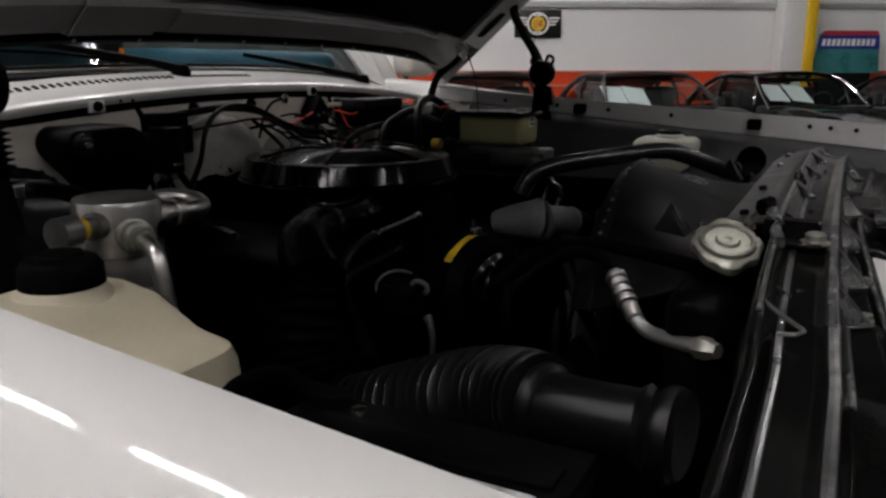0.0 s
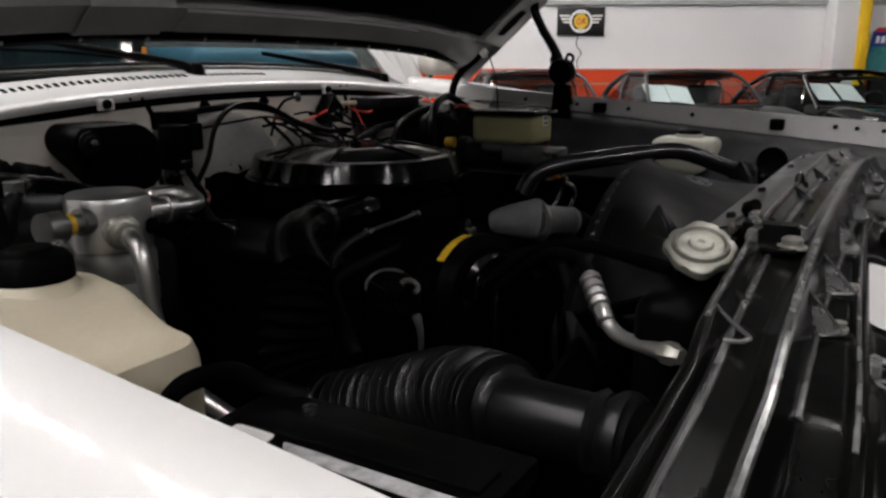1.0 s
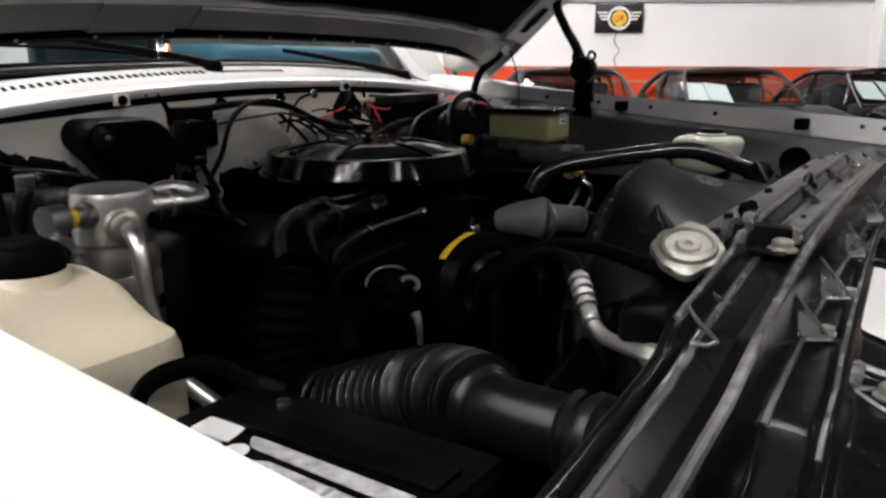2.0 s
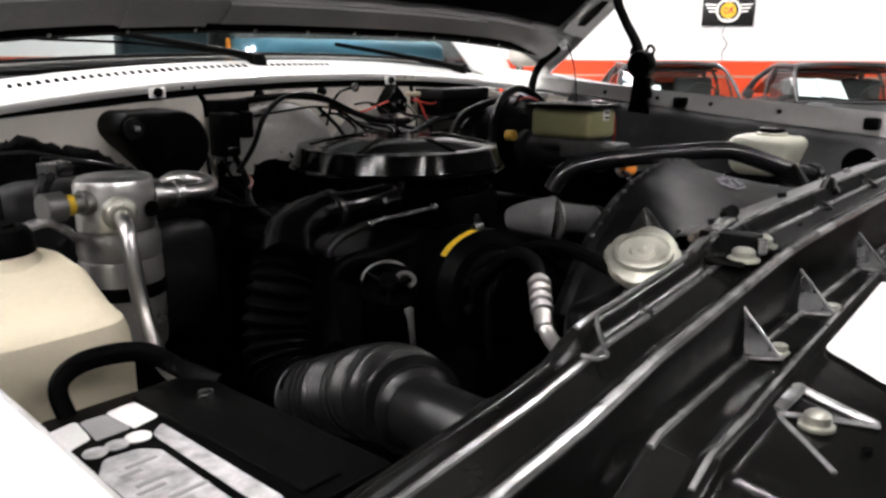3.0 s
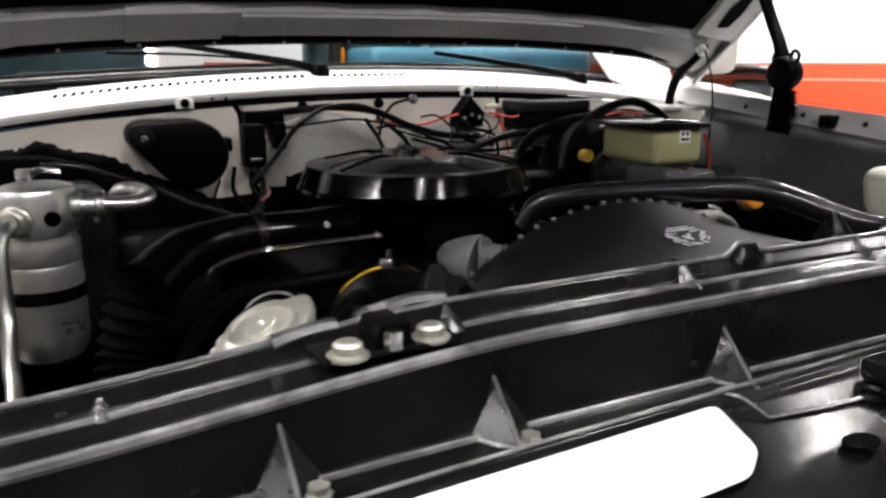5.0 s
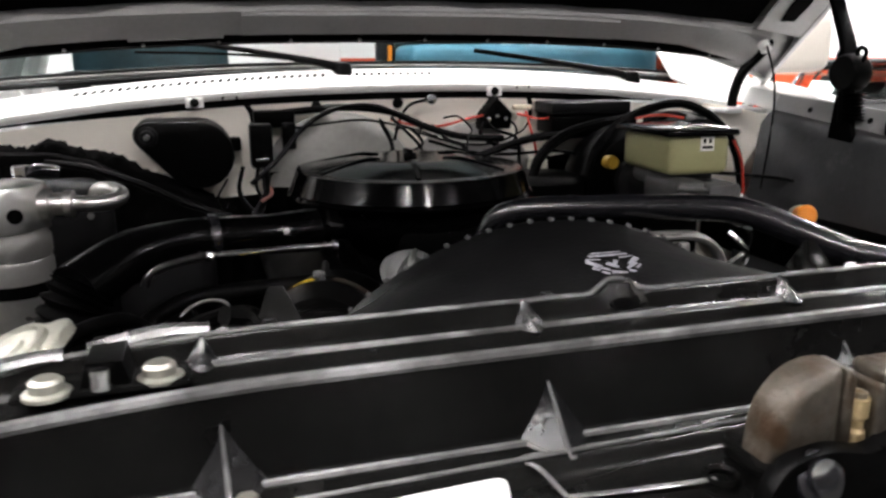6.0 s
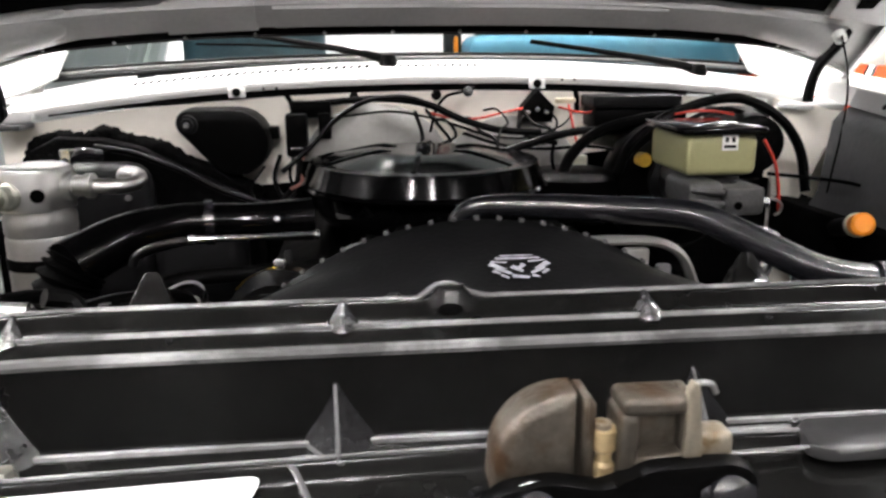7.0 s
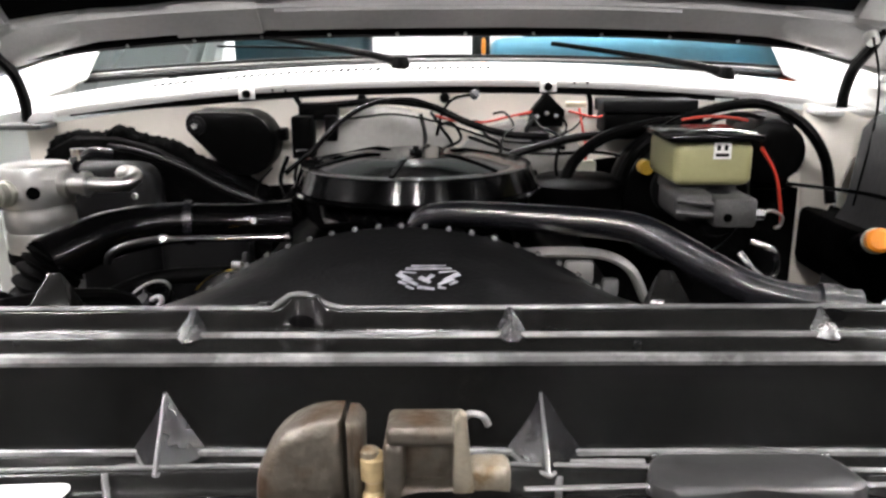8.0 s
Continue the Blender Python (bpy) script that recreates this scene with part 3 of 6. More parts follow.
rnd = random.Random(4)
for cx, cz in ((-0.115, 1.125), (0.155, 1.10)):
    rag = bmesh.new()
    for k in range(110):
        x = cx + rnd.uniform(-0.148, 0.14)
        z = cz - 0.055 * rnd.random() ** 0.6 - 0.02 * abs(x - cx) / 0.15
        r = rnd.uniform(0.0012, 0.005) * (1 + (cz - z) * 14)
        d = 0.055 * math.sqrt(max(0.0, 1 - ((x - cx) / 0.152) ** 2)) * 0.98
        lathe([(r, 0), (r * 0.6, 0.003), (0, 0.004)], aim((x, 1.098 - d, z), (x, 0.5, z + 0.1)) @ Matrix.Diagonal((1, rnd.uniform(0.4, 1.6), 1, 1)), 7, rag)
    low_ = []
    for k in range(41):
        x = cx - 0.149 + 0.298 * k / 40
        d = 0.055 * math.sqrt(max(0.0, 1 - ((x - cx) / 0.152) ** 2))
        top = cz - 0.022 + rnd.uniform(-0.0012, 0.0015) + 0.004 * math.sin(k * 0.6)
        low_.append([(x, 1.0935 - d, 1.02), (x, 1.0935 - d, 1.07), (x, 1.0945 - d, top)])
    part("tar_coat", sheet(low_, 0.002), DEEP, fw, "ragged black underseal")
    tagged(part("tar_specks", rag, DEEP, fw, "ragged black tar specks"), kind="stuff")
# added black sheet, keeps pale firewall from showing between the engine parts
part("firewall_cover", sheet([[(x, 1.086, 0.62) for x in (-0.85, -0.34, -0.1, 0.1, 0.4, 0.7)], [(x, 1.086, 0.9) for x in (-0.85, -0.34, -0.1, 0.1, 0.4, 0.7)], [(x, 1.086, z) for x, z in ((-0.85, 1.0), (-0.34, 1.06), (-0.1, 1.075), (0.1, 1.085), (0.4, 1.12), (0.7, 1.05))]], 0.008), FOAM, fw, "added black sheet over the lower firewall")

# windshield, dash and plain cab
glassrows = [[(CX + x * 0.76, 1.222 + 0.06 * abs(x) ** 2.5, 1.287 - 0.03 * x * x) for x in (-1, -0.8, -0.5, -0.2, 0.2, 0.5, 0.8, 1)], [(CX + x * 0.66, 1.66 + 0.05 * abs(x) ** 2.5, 1.80) for x in (-1, -0.8, -0.5, -0.2, 0.2, 0.5, 0.8, 1)]]
part("windshield", sheet(glassrows), GLASS, truck, "clear windshield")
for dz, dy, r, m_, lab in ((0.002, -0.004, 0.0055, DARKGREY, "dark windshield gasket"), (0.012, 0.004, 0.0036, GREYPIPE, "thin bright gasket trim"), (0.019, 0.010, 0.0036, DARKGREY, "dark windshield gasket")):
    part("windshield_trim", tube([(p[0], p[1] + dy, p[2] + dz) for p in glassrows[0]], r, 8, 4), m_, truck, lab)
cab = part("cab_shell", sheet([[(CX + s * 1.0, 1.28, 0.45), (CX + s * 1.02, 1.28, 1.0), (CX + s * 0.99, 1.28, 1.19), ] for s in (-1,)] + [[(CX + s * 1.0, 2.75, 0.45), (CX + s * 1.02, 2.75, 1.0), (CX + s * 0.99, 2.75, 1.22)] for s in (-1,)], 0.03), WHITE, truck, "white door panel")
part("cab_shell", sheet([[(CX + 1.0, 1.28, 0.45), (CX + 1.02, 1.28, 1.0), (CX + 0.99, 1.28, 1.19)], [(CX + 1.0, 2.75, 0.45), (CX + 1.02, 2.75, 1.0), (CX + 0.99, 2.75, 1.22)]], 0.03), WHITE, truck, "white door panel")
part("cab_rear", sheet([[(CX - 0.98, 2.78, 0.45), (CX + 0.98, 2.78, 0.45)], [(CX - 0.96, 2.78, 1.25), (CX + 0.96, 2.78, 1.25)]], 0.03), WHITE, truck)
part("cab_floor", box(CX - 0.96, CX + 0.96, 1.12, 2.76, 0.45, 0.5), DARKGREY, truck)
part("roof", sheet([[(CX + x * 0.72, y, 1.80 + 0.05 * (1 - x * x) + dz) for x in (-1, -0.9, -0.5, 0, 0.5, 0.9, 1)] for y, dz in ((1.64, 0), (1.8, 0.02), (2.3, 0.025), (2.7, 0.0), (2.78, -0.04))], 0.04), WHITE, truck, "white cab roof")
for s in (-1, 1):
    part("pillar_base", sheet([[(CX + s * 0.785, 1.225, 1.238), (CX + s * 0.83, 1.235, 1.225), (CX + s * 0.90, 1.25, 1.215), (CX + s * 1.0, 1.28, 1.19)], [(CX + s * 0.745, 1.262, 1.262), (CX + s * 0.805, 1.265, 1.275), (CX + s * 0.90, 1.275, 1.27), (CX + s * 1.0, 1.30, 1.24)], [(CX + s * 0.72, 1.335, 1.36), (CX + s * 0.81, 1.335, 1.37), (CX + s * 0.90, 1.33, 1.36), (CX + s * 1.005, 1.345, 1.31)], [(CX + s * 0.715, 1.425, 1.50), (CX + s * 0.79, 1.425, 1.51), (CX + s * 0.86, 1.42, 1.51), (CX + s * 0.93, 1.43, 1.49)]], 0.006), WHITE, truck, "white pillar base beside the windshield", smooth=60)
    part("pillar", tube([(CX + s * 0.82, 1.25, 1.2), (CX + s * 0.78, 1.42, 1.5), (CX + s * 0.71, 1.68, 1.81)], 0.032, 10), WHITE, truck)
    part("rear_pillar", tube([(CX + s * 0.94, 2.7, 1.2), (CX + s * 0.84, 2.7, 1.5), (CX + s * 0.72, 2.68, 1.81)], 0.05, 10), WHITE, truck)
    part("door_glass", sheet([[(CX + s * 0.95, 1.36, 1.21), (CX + s * 0.95, 2.7, 1.23)], [(CX + s * 0.73, 1.7, 1.79), (CX + s * 0.73, 2.66, 1.79)]]), DARKGLASS, truck, "tinted door glass")
part("dash_pad", box(0.115, 0.78, 1.40, 1.62, 1.22, 1.345, 0.03, 3), BLUEPAD, truck, "pale blue dash pad")
part("dash_pad", box(-0.66, 0.10, 1.44, 1.62, 1.22, 1.290, 0.02), DARKGREY, truck, "dark grey dash pad")
part("dash_post", box(0.07, 0.115, 1.56, 1.61, 1.22, 1.38, 0.012), DARKGREY, truck, "dark dash post")
part("dash_top", box(-0.58, 0.58, 1.24, 1.41, 1.2, 1.262, 0.01), DARKGREY, truck, "dark dash top")
for k, (y, z) in enumerate(((1.26, 1.266), (1.285, 1.270), (1.32, 1.274))):
    part("defroster_lip", box(-0.57 + 0.03 * k, 0.57 - 0.04 * k, y, y + 0.008, z - 0.01, z, 0.002), (GREYPIPE, DARKGREY, FLANGE)[k], truck)
part("sticker", box(0.093, 0.103, 1.55, 1.556, 1.25, 1.345, 0.006, 3), ORANGE, truck, "orange edge sticker")
part("seat_back", box(-0.76, -0.265, 2.40, 2.52, 0.6, 1.46, 0.05, 3), TEALPAD, truck, "dark teal vinyl seat back")
part("seat_back", box(0.272, 0.74, 2.40, 2.52, 0.6, 1.46, 0.05, 3), TEALPAD, truck, "dark teal vinyl seat back")


# wipers
for px, tx in ((-0.085, -0.34), (0.575, 0.27)):
    p = Vector((px, 1.185, cowl_z(px) + 0.042))
    w = part("wiper", tube([p, p + Vector((-0.05, 0.012, 0.014)), p + Vector((-0.16, 0.05, 0.034)), p + Vector((-0.34, 0.115, 0.062))], [0.011, 0.008, 0.006, 0.005], 8, 5), BLACK, truck, "black wiper arm")
    part("wiper_pivot", lathe([(0.02, -0.03), (0.019, 0.0), (0.014, 0.012), (0, 0.015)], Matrix.Translation(p), 14), BLACK, w)
    part("wiper_blade", tube([p + Vector((0.0, 0.05, 0.008)), p + Vector((-0.2, 0.075, 0.03)), p + Vector((-0.40, 0.10, 0.036))], 0.003, 6, 4), RUBBER, w)

# fenders
def fender(s, xin, xout, front_in):
    name = "fender"
    deep = lambda y: 1.3 - 0.6 * y if s > 0 else 1.0   # the driver's flange tapers to the rear
    ys = [-0.16, -0.1, 0.0, 0.15, 0.35, 0.55, 0.75, 0.95, 1.1, 1.26]
    rows = []
    for y in ys:
        z = edge_z(y) if s > 0 else 1.098 + 0.11 * y
        fall = 0.006 if s < 0 else 0.006 * min(1.0, max(0.0, (1.0 - y) / 0.25))
        xi = xin + (front_in - xin) * max(0, 1 - max(y, 0) / 0.5) ** 1.3
        drop = 0.03 * max(0, -y / 0.16) ** 2
        z += (0.006 * min(1.0, max(0.0, (y - 0.85) / 0.3)) if s > 0 else 0.0) - drop
        rows.append([(s * xi, y, z - 0.036), (s * xi, y, z - 0.006), (s * (xi + 0.004), y, z), (s * (xi + 0.03), y, z + 0.004 - fall * 1.4), (s * (xi + 0.07), y, z + 0.006 - fall * 4.2),
                     (s * (xout - 0.07), y, z + 0.001 - fall * 6.2), (s * (xout - 0.03), y, z - 0.015 - fall * 5.6), (s * (xout - 0.008), y, z - 0.05 - fall * 4.0), (s * xout, y, z - 0.12), (s * (xout + 0.01), y, 0.85), (s * xout, y, 0.62)])
    f = part(name, sheet(rows, 0.003), WHITE, truck, "glossy white front fender")
    fl = [[(s * (xin + (front_in - xin) * max(0, 1 - max(y, 0) / 0.5) ** 1.3 - 0.004 - (0.45 * dz * deep(y) if s > 0 else 0)), y, (edge_z(y) if s > 0 else 1.098 + 0.11 * y) - dz * deep(y)) for y in ys[1:-2]] for dz in ((0.001, 0.02, 0.038, 0.042) if s > 0 else (0.012, 0.02, 0.038, 0.042))]
    part("flange", sheet(fl, 0.003), FLANGE, f, "grey fender flange")
    wl = [[(s * (xin + (front_in - xin) * max(0, 1 - max(y, 0) / 0.5) ** 1.3 - dx - (0.019 * deep(y) if s > 0 else 0)), y, (edge_z(y) if s > 0 else 1.098 + 0.11 * y) - dz + 0.042 * (1 - deep(y))) for y in ys[1:-2]] for dz, dx in ((0.042, 0.003), (0.05, 0.02), (0.07, 0.035), (0.2, 0.05), (0.24, 0.07), (0.45, 0.09))]
    part("inner_fender", sheet(wl, 0.004), INNER, f, "dark grey inner fender panel")
    for y in (0.2, 0.634) if s > 0 else ():
        part("clip", box(s * (xin - 0.022) - 0.014, s * (xin - 0.022) + 0.014, y - 0.016, y + 0.016, edge_z(y) - 0.036, edge_z(y) - 0.009, 0.005), RUBBER, f, "black rubber clip")
    for y in (-0.02, 0.035, 0.08, 0.4, 0.56, 0.7, 0.85) if s > 0 else ():
        xi = xin + (front_in - xin) * max(0, 1 - max(y, 0) / 0.5) ** 1.3
        part("fender_bolt", bolt((s * (xi - 0.0135), y, edge_z(y) - 0.02), (-s, 0, 0.45), 0.006, 0.005), DARKGREY, f)
    return f


fl_ = fender(1, 0.795, 1.0, 0.847)
fr_ = fender(-1, 0.965, 1.14, 0.965)
# raised stamping on the driver's inner panel
part("apron", box(0.70, 0.78, 0.0, 1.08, 0.9, 1.02, 0.02), DEEP, fl_)
part("corner_bracket", sheet([[(0.70, 1.088, 1.215), (0.74, 1.0, 1.205), (0.778, 0.93, 1.188)], [(0.705, 1.088, 1.12), (0.728, 1.02, 1.12), (0.748, 0.97, 1.12)], [(0.715, 1.088, 1.01), (0.722, 1.04, 1.01), (0.73, 1.01, 1.02)]], 0.004), FIREWALL, fl_, "off-white corner bracket")
part("corner_panel", box(0.788, 0.796, 0.93, 1.10, 0.75, 1.195, 0.002), FIREWALL, fl_, "off-white inner corner panel")
part("corner_plate", box(0.70, 0.80, 1.0, 1.09, 1.196, 1.206, 0.003), FLANGE, fl_)
part("corner_plate", box(-0.84, -0.755, 1.02, 1.09, 1.178, 1.188, 0.003), INNER, fr_)
part("corner_plate", prism([(0, 0), (0.05, 0.004), (0.055, 0.018), (0.02, 0.024)], 0.012, pose(-0.80, 1.06, 1.186, 80, 0, 10), 0.002), FLANGE, fr_)
for s, xo in ((-1, -1.06), (1, 0.93)):
    w = part("wheel", lathe([(0.2, -0.12), (0.36, -0.115), (0.38, -0.08), (0.38, 0.08), (0.36, 0.115), (0.2, 0.12)], pose(xo - s * 0.08, 0.42, 0.38, 0, 90, 0), 32), RUBBER, truck, "black tyre")
    part("rim", lathe([(0.0, -0.05), (0.19, -0.1), (0.205, 0.1), (0.0, 0.05)], pose(xo - s * 0.08, 0.42, 0.38, 0, 90, 0), 24), CHROME, w)
    w = part("wheel", lathe([(0.2, -0.12), (0.36, -0.115), (0.38, -0.08), (0.38, 0.08), (0.36, 0.115), (0.2, 0.12)], pose(CX + s * 0.85, 2.3, 0.38, 0, 90, 0), 32), RUBBER, truck, "black tyre")

# radiator support: a stepped black stamping
def sag(x):
    u = min(1.0, max(0.0, (abs(x - CX) - 0.3) / 0.38))
    return -0.021 * u * u * (3 - 2 * u) - 0.10 * max(0.0, abs(x - CX) - 0.64)


def inset(x, y):
    """The lower ridge bows towards the engine at mid-width."""
    return 0.020 * max(0.0, 1 - abs(x) / 0.62) if y < -0.03 else 0.0


def low(x):
    """The lower shelf stays level, then turns down at its end."""
    return -0.55 * max(0.0, -0.69 - x) ** 1.15


PROF = fillet([(0.064, 1.03), (0.062, 1.118), (0.0585, 1.1505), (0.050, 1.1525), (0.040, 1.1385), (0.014, 1.1345), (0.007, 1.1375), (0.0, 1.1365),
               (-0.011, 1.078), (-0.041, 1.0755), (-0.046, 1.0805), (-0.053, 1.0795), (-0.060, 1.0705), (-0.12, 1.061), (-0.17, 1.048), (-0.186, 1.03), (-0.19, 0.9)], 0.006)


def tab(x):
    """The crest rises over a slotted tab."""
    return 0.0095 * min(1.0, max(0.0, (0.0135 - abs(x + 0.082)) / 0.006 + 0.5))


sx = [-0.945 + 1.745 * k / 290 for k in range(291)]
rows = []
for x in sx:
    crest = 0.009 * min(1.0, max(0.0, (-0.685 - x) / 0.03))
    rows.append([(x, y + inset(x, y) - 0.012 * min(1.0, abs(x) / 0.75) ** 3, z + (sag(x) if z > 1.1 else 0.1 * sag(x) + low(x)) - (crest if z > 1.143 else 0) + (tab(x) if z > 1.147 else 0)) for y, z in PROF])
sup = part("radiator_support", sheet(rows, 0.003), SUPPORT, truck, "glossy black stepped radiator support")

def along(y, z, x0, x1, n=120):
    """A line along the support, following its sag and bow."""
    out = []
    for k in range(n + 1):
        x = x0 + (x1 - x0) * k / n
        out.append((x, y + inset(x, y) - 0.012 * min(1.0, abs(x) / 0.75) ** 3, z + (sag(x) if z > 1.1 else 0.1 * sag(x) + low(x)) + (tab(x) if z > 1.147 else 0)))
    return out


# thin pale tubes laid on the bends as their highlight lines
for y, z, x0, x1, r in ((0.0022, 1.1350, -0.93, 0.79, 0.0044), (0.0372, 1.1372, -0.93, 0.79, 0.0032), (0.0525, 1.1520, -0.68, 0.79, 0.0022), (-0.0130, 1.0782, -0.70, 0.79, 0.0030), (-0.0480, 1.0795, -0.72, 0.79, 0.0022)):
    part("edge_highlight", tube(along(y, z, x0, x1), r, 8, 2), EDGE, sup, "worn pressed edge with its highlight painted pale")


def dart(x, y0, zt, d, h, w, zs, lean=0.0):
    """A pressed gusset: two hollow-curved flanks meeting in a flat ridge strip."""
    o = bmesh.new()
    e = 0.0022
    steps = 7
    left, right, rl, rr = [], [], [], []
    for k in range(steps + 1):
        u = k / steps
        y, z = y0 - d * u, zt - h * u + zs
        flare = e + (w - e) * (u ** 1.25)
        back = y0 - d * 0.25 * u + 0.002
        rl.append(o.verts.new((x - e * (0.5 + 0.5 * u) + lean * (1 - u), y, z)))
        rr.append(o.verts.new((x + e * (0.5 + 0.5 * u) + lean * (1 - u), y, z)))
        left.append(o.verts.new((x - flare, back, z)))
        right.append(o.verts.new((x + flare, back, z)))
    for k in range(steps):
        o.faces.new((rl[k], rr[k], rr[k + 1], rl[k + 1]))
        o.faces.new((left[k], rl[k], rl[k + 1], left[k + 1]))
        o.faces.new((rr[k], right[k], right[k + 1], rr[k + 1]))
        o.faces.new((right[k], left[k], left[k + 1], right[k + 1]))
    o.faces.new((rl[0], left[0], right[0], rr[0]))
    o.faces.new((left[-1], rl[-1], rr[-1], right[-1]))
    return o


for x in (-0.6, -0.375, -0.157, 0.058, 0.268, 0.48, 0.65):
    part("gusset", dart(x, 0.0495, 1.153, 0.024, 0.0155, 0.018, sag(x)), LITBLACK, sup)
for x in (-0.508, -0.365, -0.16, 0.076, 0.36, 0.55):
    g = part("gusset", dart(x, -0.004, 1.116, 0.033, 0.039, 0.027, 0.1 * sag(x), -0.002), LITBLACK, sup, smooth=25)
    zr = 0.1 * sag(x)
    # pale tubes draw the lit bevels of ridge and foot
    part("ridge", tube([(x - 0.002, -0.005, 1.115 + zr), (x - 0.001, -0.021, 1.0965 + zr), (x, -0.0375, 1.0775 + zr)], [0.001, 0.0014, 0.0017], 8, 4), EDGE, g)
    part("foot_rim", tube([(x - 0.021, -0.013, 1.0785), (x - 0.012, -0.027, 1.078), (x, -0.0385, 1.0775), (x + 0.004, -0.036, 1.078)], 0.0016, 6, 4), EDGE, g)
for x, y, z in ((0.14, 0.024, 1.1375), (-0.27, 0.028, 1.1375), (-0.62, 0.02, 1.131), (0.2, -0.03, 1.0775), (0.145, -0.021, 1.0775), (0.33, -0.06, 1.072)):
    part("support_bolt", lathe([(0.003, 0), (0.0026, 0.0014), (0, 0.002)], Matrix.Translation((x, y, z - 0.0006)), 10), LITBLACK, sup)
for x, y in ((-0.500, -0.026), (-0.36, -0.028)):
    part("foot_bolt", lathe([(0.0085, 0), (0.0085, 0.002), (0.0065, 0.003), (0.0065, 0.0075), (0, 0.0085)], Matrix.Translation((x + 0.004, y - 0.006, 1.0765)), 6), ZINC, sup, "pale zinc bolt")
shelf = [(0.0600, 1.1405), (0.066, 1.1425), (0.085, 1.139), (0.108, 1.1345), (0.114, 1.130), (0.115, 1.11)]
part("rear_shelf", sheet([[(x, y, z + 0.8 * sag(x)) for y, z in shelf] for x in [-0.385 + 0.985 * k / 40 for k in range(41)]], 0.002), SHELF, sup, "flat black shelf behind the crest, lightened for its sheen")
for x in (-0.33, -0.12, 0.17, 0.34, 0.52):
    part("shelf_bolt", bolt((x, 0.094, 1.137 + 0.8 * sag(x)), (0, 0.15, 1), 0.0055, 0.006), STEEL if x > 0 else DARKGREY, sup)
# raised tab with its slot, and holes
part("slot", lathe([(0.006, 0), (0.006, 0.002), (0, 0.002)], aim((-0.083, 0.0445, 1.1455), (-0.083, -0.4, 1.30)) @ Matrix.Diagonal((1.5, 0.7, 1, 1)), 14), DEEP, sup)
part("slot", lathe([(0.007, 0), (0.007, 0.0015), (0, 0.0015)], aim((0.275, 0.047, 1.1475), (0.275, -0.2, 1.3)) @ Matrix.Diagonal((1.4, 0.7, 1, 1)), 14), DEEP, sup)


def ground(y):
    """Height of the lower panel."""
    for (y0, z0), (y1, z1) in zip(PROF, PROF[1:]):
        if y1 <= y <= y0 and z0 < 1.09:
            return z0 + (z1 - z0) * (y - y0) / (y1 - y0 - 1e-9)
    return 1.06


def rib(pts, r, flat=0.55):
    return tube([(x, y, ground(y)) for x, y in pts], r, 8, 5, flat=flat)


# triangular stamping, its bolt and the rib that runs from it
tri_b = bmesh.new()
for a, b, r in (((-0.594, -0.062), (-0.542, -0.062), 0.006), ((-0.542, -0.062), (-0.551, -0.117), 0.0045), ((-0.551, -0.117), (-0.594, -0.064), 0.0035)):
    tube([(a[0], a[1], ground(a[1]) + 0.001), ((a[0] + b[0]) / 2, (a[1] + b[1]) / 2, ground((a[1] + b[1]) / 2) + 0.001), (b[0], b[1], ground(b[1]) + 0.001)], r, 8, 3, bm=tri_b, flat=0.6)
# the bright ridges of this stamping come from the pale edge colour
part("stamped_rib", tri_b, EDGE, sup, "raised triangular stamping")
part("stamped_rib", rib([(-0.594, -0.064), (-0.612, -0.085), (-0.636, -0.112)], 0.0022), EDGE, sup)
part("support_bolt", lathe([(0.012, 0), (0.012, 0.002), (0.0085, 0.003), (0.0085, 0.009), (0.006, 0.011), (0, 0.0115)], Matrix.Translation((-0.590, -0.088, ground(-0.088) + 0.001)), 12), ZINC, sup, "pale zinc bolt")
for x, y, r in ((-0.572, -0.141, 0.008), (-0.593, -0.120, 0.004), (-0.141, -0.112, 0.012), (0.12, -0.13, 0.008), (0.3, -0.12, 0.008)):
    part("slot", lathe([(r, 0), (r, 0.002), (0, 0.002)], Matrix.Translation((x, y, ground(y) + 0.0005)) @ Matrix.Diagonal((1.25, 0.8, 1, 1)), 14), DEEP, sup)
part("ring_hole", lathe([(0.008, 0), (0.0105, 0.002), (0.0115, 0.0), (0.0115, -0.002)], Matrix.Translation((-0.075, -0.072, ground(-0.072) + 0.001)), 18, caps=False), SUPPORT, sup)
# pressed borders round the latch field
# pale ribs carry the highlights of the pressed border
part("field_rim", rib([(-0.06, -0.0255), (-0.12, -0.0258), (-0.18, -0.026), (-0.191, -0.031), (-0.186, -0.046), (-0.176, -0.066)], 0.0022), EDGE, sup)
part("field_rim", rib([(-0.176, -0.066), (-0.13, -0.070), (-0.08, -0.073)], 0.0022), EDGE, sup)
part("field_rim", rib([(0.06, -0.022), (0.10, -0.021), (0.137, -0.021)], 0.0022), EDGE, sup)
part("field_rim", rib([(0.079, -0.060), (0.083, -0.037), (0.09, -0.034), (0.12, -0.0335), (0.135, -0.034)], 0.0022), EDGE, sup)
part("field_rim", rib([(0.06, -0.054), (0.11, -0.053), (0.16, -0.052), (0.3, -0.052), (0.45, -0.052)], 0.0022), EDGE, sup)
plateau = prism(fillet([(0.19, -0.064), (0.140, -0.064), (0.130, -0.056), (0.137, -0.028), (0.146, -0.020), (0.243, -0.020), (0.251, -0.028), (0.258, -0.056), (0.248, -0.064), (0.1901, -0.064)], 0.010, 4), 0.009, Matrix.Translation((0, 0, 1.0745)), 0.005)
